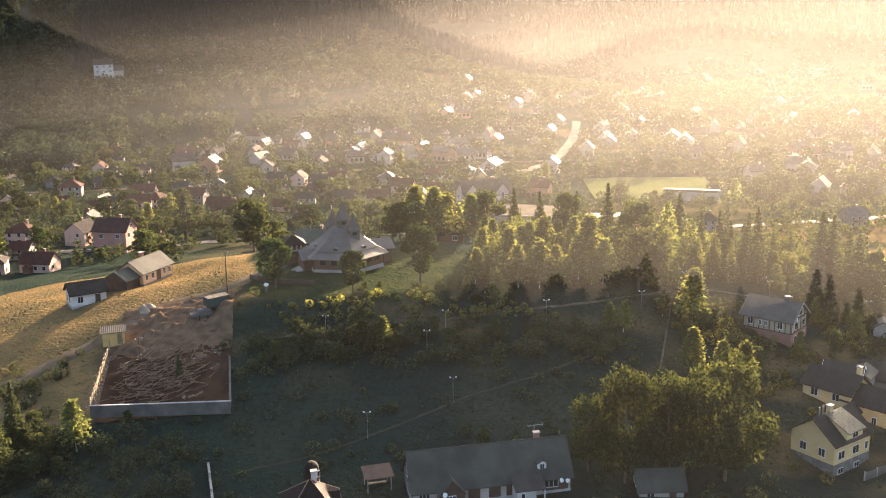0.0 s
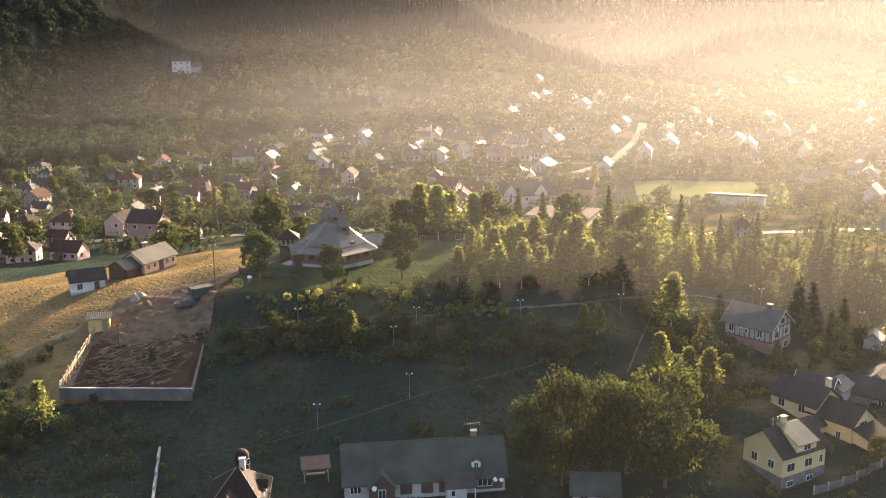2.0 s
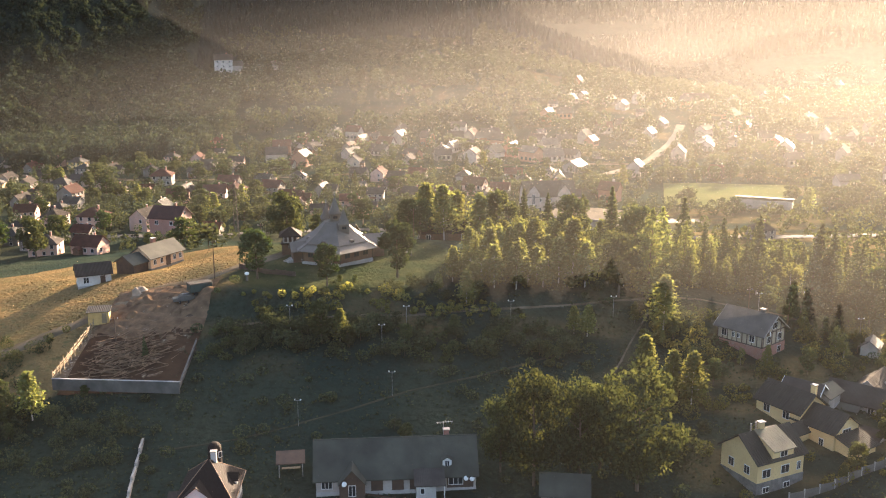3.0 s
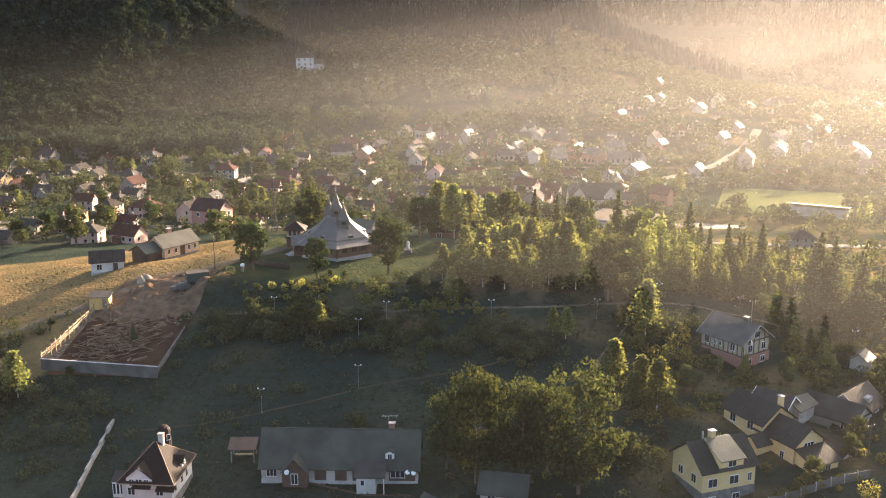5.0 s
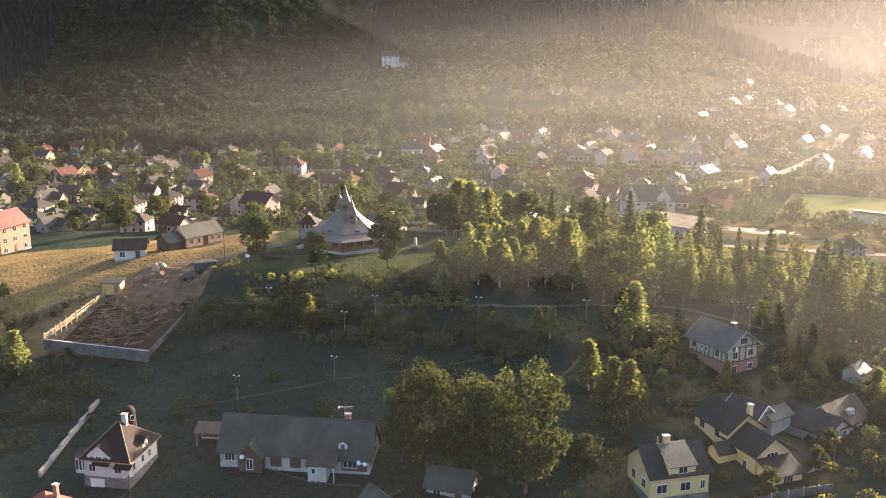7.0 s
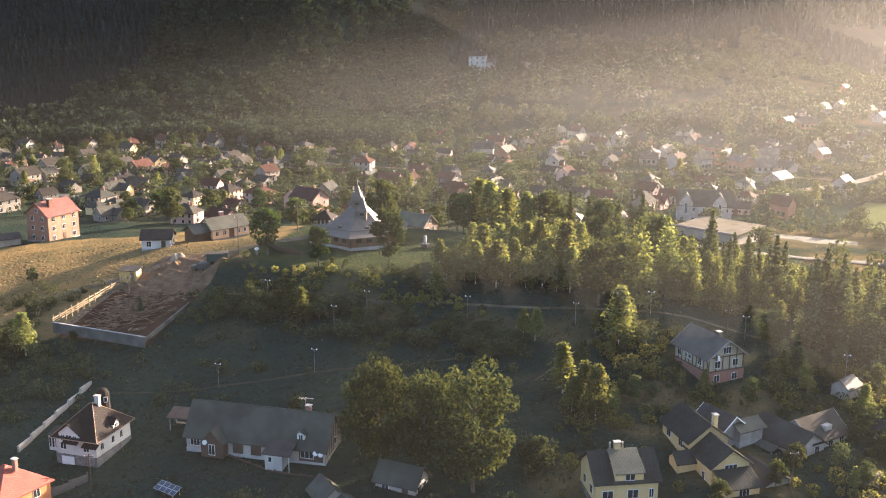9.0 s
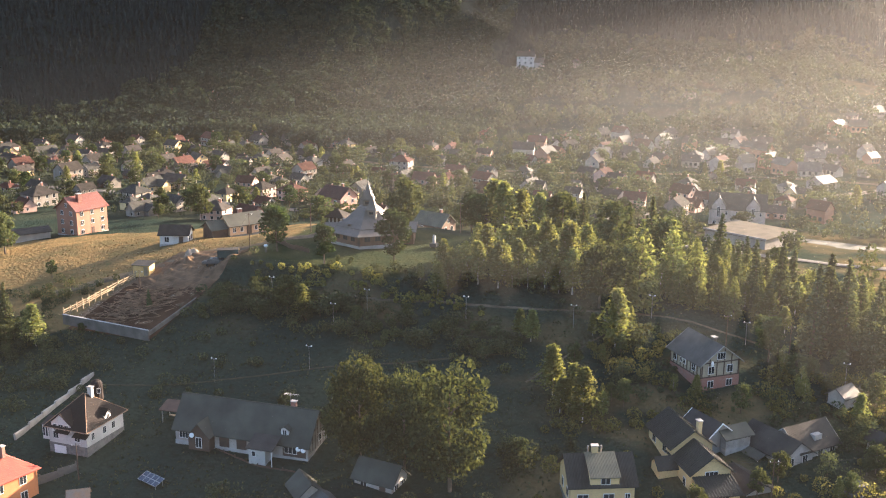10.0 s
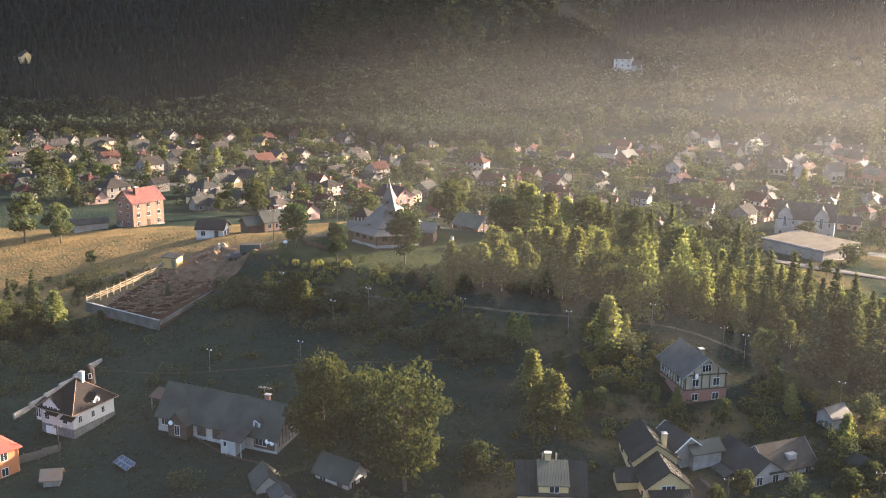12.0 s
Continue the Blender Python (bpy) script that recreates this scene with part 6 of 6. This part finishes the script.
def village_house(code, x, y, L, rnd):
    variant = rnd.randrange(4)
    key = code + str(variant)
    rot = rnd.choice((-8, 82, 4, -16, 72)) + rnd.uniform(-7, 7)
    first = key not in HOUSES
    if first:
        W, h, rise, hip, fl = ((7.2, 3.3, 2.8, False, (1.7,)), (8.0, 5.2, 3.0, False, (1.4, 4.0)), (8.4, 4.6, 2.6, True, (1.3, 3.6)), (6.6, 3.0, 3.2, False, (1.6,)))[variant]
        wall = WALLS[code[0]]
        ob = house("village_house", 0, 0, 0, 10, W, h, rise, wall, ROOFS[code[1]], f"{COLOUR[code[0]]} village house with {COVER[code[1]]}", "village houses", z=0, hip=hip, plinth=False, lit=False)
        for zc in fl:
            for xx in (-3.0, 0.4, 3.2):
                simple_window(ob, xx, -W / 2 - 0.03, zc, 0)
            for s_ in (-1, 1):
                simple_window(ob, s_ * 5.03, -1.2, zc, 90 * s_)
        if variant == 3:
            q = part("wing", walls_mesh(6.5, 5.0, 2.8, 2.4), wall, ob)
            q.matrix_basis = pose(2.2, -3.6, 0, 0, 0, 90)
            part("wing_roof", gable_roof_mesh(6.5, 5.0, 2.8, 2.4, 0.4), ROOFS[code[1]], q)
        if variant == 1:
            simple_window(ob, 5.03, 0, 6.3, 90)
            q = part("balcony", boxed(-1.0, -W / 2 - 0.6, 2.8, 3.4, 1.2, 0.9), M_LOG, ob)
        if variant == 0:
            q = part("veranda", walls_mesh(3.0, 2.2, 2.3, 0.8), M_LOG, ob)
            q.matrix_basis = pose(-1.5, -W / 2 - 0.9, 0, 0, 0, 90)
            part("veranda_roof", gable_roof_mesh(3.0, 2.2, 2.3, 0.8, 0.25), ROOFS[code[1]], q)
        HOUSES[key] = ob
    s = min(1.2, max(0.55, L * (0.78 if code[1] == "s" else 1.0) / 16.5)) * rnd.uniform(0.88, 1.1)
    m = pose(x, y, height(x, y) + 0.1, 0, 0, rot) @ Matrix.Diagonal((s, s, s, 1))
    if first:
        HOUSES[key].matrix_basis = m
    else:
        p = HOUSES[key]
        copy_thing(p, m @ Matrix.Diagonal((1 / p.scale.x, 1 / p.scale.y, 1 / p.scale.z, 1)))
    sites.append((x, y, 0.42 * L))


for code, rows in VILLAGE.items():
    for x, y, L in rows:
        village_house(code, x, y, L, R)
KEEP = [(-108, 158, 10), (-193, 568, 14), (7, 224, 13), (15, 186, 15), (52, 190, 18), (84, 226, 14), (80, 260, 34), (-24, 90, 8), (-145, 83, 10)]
def open_site(x, y, gap):
    if wooded(x, y) > -12 or (y < 150 and x > -90) or (x > 30 and y < 205) or (y < 118 and x > -190):
        return False
    return not on_road(x, y, 4.0 + gap) and not any((x - a) ** 2 + (y - b) ** 2 < (r + gap) ** 2 for a, b, r in sites + KEEP)


def far_houses(rows, name, label):
    """Distant houses in one mesh: walls, gabled roofs with their eaves, chimneys."""
    mats = [M_VILLAGE, M_GREYWALL, M_SALMON, M_R_GREY, M_R_DARK, M_R_RED, M_R_ZINC]
    verts, faces, which = [], [], []

    def add(vs, fs, m, k):
        b = len(verts)
        verts.extend((m @ Vector(v))[:] for v in vs)
        faces.extend([b + q for q in f] for f in fs)
        which.extend([k] * len(fs))

    cube = [(0, 1, 3, 2), (4, 6, 7, 5), (0, 4, 5, 1), (2, 3, 7, 6), (0, 2, 6, 4), (1, 5, 7, 3)]
    for x, y, L, rnd in rows:
        W, h, rise = L * rnd.uniform(0.65, 0.85), rnd.choice((2.8, 3.2, 5.0)), rnd.uniform(2.0, 3.2)
        m = pose(x, y, height(x, y), 0, 0, rnd.choice((-22, 68, -35, 55, 12)) + rnd.uniform(-8, 8))
        wall, roof = rnd.choice((0, 0, 1, 1, 2)), rnd.choice((3, 3, 3, 4, 4, 4, 5, 5, 6))
        a, b = L / 2, W / 2
        add([(-a, -b, -2), (-a, b, -2), (-a, b, h), (-a, 0, h + rise), (-a, -b, h), (a, -b, -2), (a, b, -2), (a, b, h), (a, 0, h + rise), (a, -b, h)],
            [(4, 3, 2, 1, 0), (5, 6, 7, 8, 9), (0, 5, 9, 4), (1, 2, 7, 6)], m, wall)
        o, d = 0.45, rise * 0.45 / b
        for s in (-1, 1):
            e = [(i, j, k) for i in (-a - o, a + o) for j, k in ((s * (b + o), h - d), (0, h + rise)) for k in (k + 0.03, k + 0.17)]
            add(e, cube, m, roof)
        add([(a * 0.3 + i, b * 0.2 + j, k) for i in (-0.35, 0.35) for j in (-0.3, 0.3) for k in (h, h + rise + 0.9)], cube, m, 1)
        for k in (-0.55, 0.0, 0.55):
            add([(a * k + i, -b - 0.02 + j, 1.6 + q) for i in (-0.6, 0.6) for j in (-0.05, 0.05) for q in (-0.7, 0.7)], cube, m, 4)
    ob = raw(name, verts, faces, mats[0])
    for mt in mats[1:]:
        ob.data.materials.append(mt)
    ob.data.polygons.foreach_set("material_index", which)
    tagged(ob, label, "houses", kind="stuff")


far_rows = []
for x0, x1, y0, y1, most in ((-420, -120, 100, 350, 110), (-120, 20, 150, 340, 30), (-120, 20, 340, 440, 36), (20, 280, 215, 480, 60), (10, 140, 430, 600, 16), (140, 420, 330, 800, 50)):
    made = 0
    for _ in range(1500):
        x, y = R.uniform(x0, x1), R.uniform(y0, y1)
        if made >= most or y < 0.72 * -x - 90 or not open_site(x, y, 5):
            continue
        made += 1
        if y0 >= 330 or x0 == 20:
            far_rows.append((x, y, R.uniform(6.5, 10), R))
            sites.append((x, y, 5))
            continue
        far = (x + 400) / 600
        village_house(R.choices(("wg", "wd", "wr", "pg", "yd", "ws", "pr"), (5, 5, 3, 1.4, 1.6, 1.6 * far, 1.2))[0], x, y, R.uniform(10, 14), R)
far_houses(far_rows, "far_houses", "hazy pale houses with tin and tile roofs far down the valley")

# village trees: those in the nearer streets one by one
spots = []
for i in range(6000):
    x, y = R.uniform(-400, 230), R.uniform(100, 400)
    if len(spots) >= 520 or y < 0.72 * -x - 92 or not open_site(x, y, 0.5) or any((x - a) ** 2 + (y - b) ** 2 < 36 for a, b in spots):
        continue
    if noise.noise((x * 0.02, y * 0.02, 31)) < -0.32:
        continue
    spots.append((x, y))
    plant(R.choices("BDUSY", (6, 3.5, 5, 1, 0.6))[0], x, y, R.uniform(3.2, 9.4), R, light=True, group="village trees", wide=1.3)


# rows of round trees beyond the sports field
for k in range(11):
    plant("D" if k % 3 else "B", 46 + 7.2 * k + R.uniform(-1.5, 1.5), 301 + 0.5 * k + R.uniform(-2, 2), R.uniform(5.0, 7.5), R, light=True, group="trees by the sports field", wide=1.4)
for k in range(6):
    plant("B", 98 + 7 * k + R.uniform(-2, 2), 236 + 5 * k + R.uniform(-3, 3), R.uniform(5.0, 8.0), R, light=True, group="trees by the sports field", wide=1.4)


# ---- the woods on the mountain ----
def far_wood(name, region, count, seed, conifer, mat, label, hmin, hmax):
    rnd = np.random.RandomState(seed)
    verts, faces = [], []
    x0, x1, y0, y1, test = region
    made = 0
    for _ in range(count * 6):
        if made >= count:
            break
        x, y = rnd.uniform(x0, x1), rnd.uniform(y0, y1)
        if not test(x, y):
            continue
        made += 1
        z, h = height(x, y), rnd.uniform(hmin, hmax)
        if conifer:
            n, w = 6, h * 0.27 * rnd.uniform(0.75, 1.25)
            for k in range(3):
                zb, zt, r = z + h * (0.08 + 0.27 * k), z + h * (0.5 + 0.25 * k), w * (1 - 0.28 * k)
                base = len(verts)
                t = rnd.uniform(0, 6.28)
                for i in range(n):
                    a = t + 6.283 * i / n
                    rr = r * (1.15 if i % 2 else 0.7)
                    verts.append((x + rr * math.cos(a), y + rr * math.sin(a), zb - (0.06 * h if i % 2 else 0)))
                verts.append((x, y, zt))
                faces += [(base + i, base + (i + 1) % n, base + n) for i in range(n)]
        else:
            cs = []
            w = h * 0.36
            for i in range(58):
                d = rnd.normal(size=3)
                d /= np.linalg.norm(d)
                cs.append((x + d[0] * w * rnd.uniform(0.6, 1), y + d[1] * w * rnd.uniform(0.6, 1), z + h * 0.58 + d[2] * h * 0.36))
            v, f = quads(cs, h * 0.105, rnd)
            b = len(verts)
            verts += v
            faces += [[b + q for q in g] for g in f]
    tagged(raw(name, verts, faces, mat), label, "woods", kind="stuff")


far_wood("mountain_spruce_wood", (-820, -25, 60, 960, lambda x, y: wooded(x, y) > 8 and height(x, y) < 90 and not leafy_shoulder(x, y)), 24000, 3, True, L_SHADED_SPRUCE, "dense spruce forest on the mountainside, darkened for shade", 6, 10)
far_wood("mountain_edge_wood", (-560, -60, 120, 640, lambda x, y: (-14 < wooded(x, y) < 25 or leafy_shoulder(x, y) or -310 < x < -165 and y > 345 + 30 * noise.noise((x * 0.02, 7, 0)) and wooded(x, y) < 25) and not any((x - a) ** 2 + (y - b) ** 2 < (r + 2) ** 2 for a, b, r in sites)), 5200, 5, False, L_SLOPE, "mixed broadleaf wood along the mountain foot", 4.5, 12)
far_wood("village_copse", (-330, 330, 395, 700, lambda x, y: wooded(x, y) < -5 and noise.noise((x * 0.018, y * 0.03, 71)) + 0.5 * noise.noise((x * 0.06, y * 0.06, 72)) > 0.02 and not on_road(x, y, 7) and not any((x - a) ** 2 + (y - b) ** 2 < (r + 3) ** 2 for a, b, r in sites)), 2600, 12, False, L_FAR, "hedges and orchard trees between the far houses", 3.0, 11)
far_wood("garden_shrubs", (-380, 260, 105, 400, lambda x, y: open_site(x, y, 0) and noise.noise((x * 0.05, y * 0.05, 8)) > -0.25), 2600, 13, False, L_SHRUB, "garden hedges and bushes between the houses", 1.4, 3.8)
far_wood("orchard_trees", (-380, 260, 105, 400, lambda x, y: open_site(x, y, 1.0)), 2000, 15, False, L_FAR, "green orchard and street trees between the houses", 2.4, 5.6)
far_wood("valley_bushes", (48, 230, 102, 214, lambda x, y: noise.noise((x * 0.05, y * 0.05, 44)) > -0.2 and not any((x - a) ** 2 + (y - b) ** 2 < (r + 1) ** 2 for a, b, r in sites + KEEP)), 420, 17, False, L_BROAD, "bushes and small trees on the valley meadow", 2.0, 6.5)
far_wood("plain_wood", (150, 1600, 660, 1600, lambda x, y: noise.noise((x * 0.006, y * 0.006, 51)) > -0.15), 2400, 19, False, L_SHADED_SPRUCE, "scattered woods on the distant valley floor", 6, 14)
far_wood("spur_wood", (-170, 120, 540, 860, lambda x, y: height(x, y) > -22 and wooded(x, y) < 10 and noise.noise((x * 0.02, y * 0.02, 61)) > -0.3), 1500, 8, False, L_FAR, "scattered trees on the grassy spur", 4, 9)
far_wood("ridge_wood", (-60, 120, 690, 840, lambda x, y: height(x, y) > -24), 900, 18, True, L_SHADED_SPRUCE, "spruces along the crest of the spur", 10, 21)
far_wood("hill_wood", (130, 800, 930, 1400, lambda x, y: height(x, y) > -22 and y < 1260), 3000, 21, True, L_SHADED_SPRUCE, "wooded hill across the valley", 10, 18)
far_wood("distant_wood", (-500, 2000, 1500, 3000, lambda x, y: height(x, y) > -12), 9000, 9, True, L_SHADED_SPRUCE, "distant spruce woods on the far hill", 14, 26)


# ---- rough grass on the near slope ----
def rough_grass():
    rnd = np.random.RandomState(2)
    cs, dry = [], []
    for i in range(26000):
        x, y = rnd.uniform(-125, 80), rnd.uniform(-30, 66)
        if in_poly(x, y, YARD) or in_poly(x, y, LAWN) or noise.noise((x * 0.12, y * 0.12, 4)) + 0.5 * noise.noise((x * 0.5, y * 0.5, 4)) < -0.05:
            continue
        if in_poly(x, y, FIELD):
            if i % 3 == 0:
                dry.append((x, y, bumpy(x, y) + 0.05))
            continue
        cs.append((x, y, bumpy(x, y) + 0.12))
    for pts, mat, name, label in ((cs, L_SHRUB, "rough_grass", "rough green grass tufts on the slope"), (dry, plain("dry_stems", (0.20, 0.13, 0.055), (0.13, 0.09, 0.04), 0.95, 3, 0.4), "dry_grass", "dry straw-coloured grass tufts on the meadow")):
        v, f = quads(pts, 0.26, rnd)
        tagged(raw(name, v, f, mat), label, "grass", kind="stuff")


rough_grass()


# ---- morning mist ----
def mist_material(name, wide_share):
    """Thin air-borne mist: mostly clear, a part scatters light onward, brightest near the sun's direction."""
    m, n, l, p = material(name)
    clear, ahead, wide = n.new("ShaderNodeBsdfTransparent"), n.new("ShaderNodeBsdfRefraction"), n.new("ShaderNodeBsdfTranslucent")
    ahead.distribution = "GGX"
    ahead.inputs["Roughness"].default_value, ahead.inputs["IOR"].default_value = 1.0, 1.55
    ahead.inputs["Color"].default_value = (1, 0.97, 0.92, 1)
    wide.inputs["Color"].default_value = (0.92, 0.93, 0.95, 1)
    both, out = n.new("ShaderNodeMixShader"), n.new("ShaderNodeMixShader")
    both.inputs[0].default_value = wide_share
    l.new(ahead.outputs[0], both.inputs[1])
    l.new(wide.outputs[0], both.inputs[2])
    at = n.new("ShaderNodeAttribute")
    at.attribute_name = "mist_amount"
    l.new(at.outputs["Fac"], out.inputs[0])
    l.new(clear.outputs[0], out.inputs[1])
    l.new(both.outputs[0], out.inputs[2])
    l.new(out.outputs[0], n["Material Output"].inputs[0])
    return m


M_GLARE_MIST = mist_material("glare_veil_mist", 0.36)          # added veil of mist and sun glare, sending most light straight on
M_VALLEY_MIST = mist_material("valley_mist", 0.56)


def mist_bank(points, fade, seed, mat):
    """One drifting layer of mist standing along a line of points (x, y, thickness, top)."""
    nx, nz = 110, 20
    ks = np.linspace(0, len(points) - 1, nx + 1)
    line = [[np.interp(k, range(len(points)), [p[c] for p in points]) for c in range(4)] for k in ks]
    for _ in range(8):
        line = [line[0]] + [[(line[i - 1][c] + 2 * line[i][c] + line[i + 1][c]) / 4 for c in range(4)] for i in range(1, nx)] + [line[-1]]
    verts, faces, dens = [], [], []
    for j in range(nz + 1):
        v = j / nz
        for x, y, thick, top in line:
            y = y + 8 * noise.noise((x * 0.006, v * 2, seed))
            g = height(x, y) - 2
            z = g + (max(top, g + 40) - g) * v
            verts.append((x, y, z))
            cloud = 1.0 + 0.45 * noise.noise((x * 0.008, z * 0.02, seed + 5)) + 0.12 * noise.noise((x * 0.03, z * 0.04, seed))
            dens.append(max(0.0, min(0.9, thick * cloud)) * (1 - v) ** 0.8 * sstep(0.0, fade, z - g))
    w = nx + 1
    faces = [(j * w + i, j * w + i + 1, (j + 1) * w + i + 1, (j + 1) * w + i) for j in range(nz) for i in range(nx)]
    ob = raw("mist_bank", verts, faces, mat, smooth=True)
    ob.data.attributes.new("mist_amount", "FLOAT", "POINT").data.foreach_set("value", dens)
    tagged(ob, "thin golden sheet of morning mist and sun glare over the valley", "mist", "mist layers", "stuff")


for i, (fade, points) in enumerate(MIST):
    mist_bank(points, fade, 40 + i, M_GLARE_MIST if i < 2 else M_VALLEY_MIST)
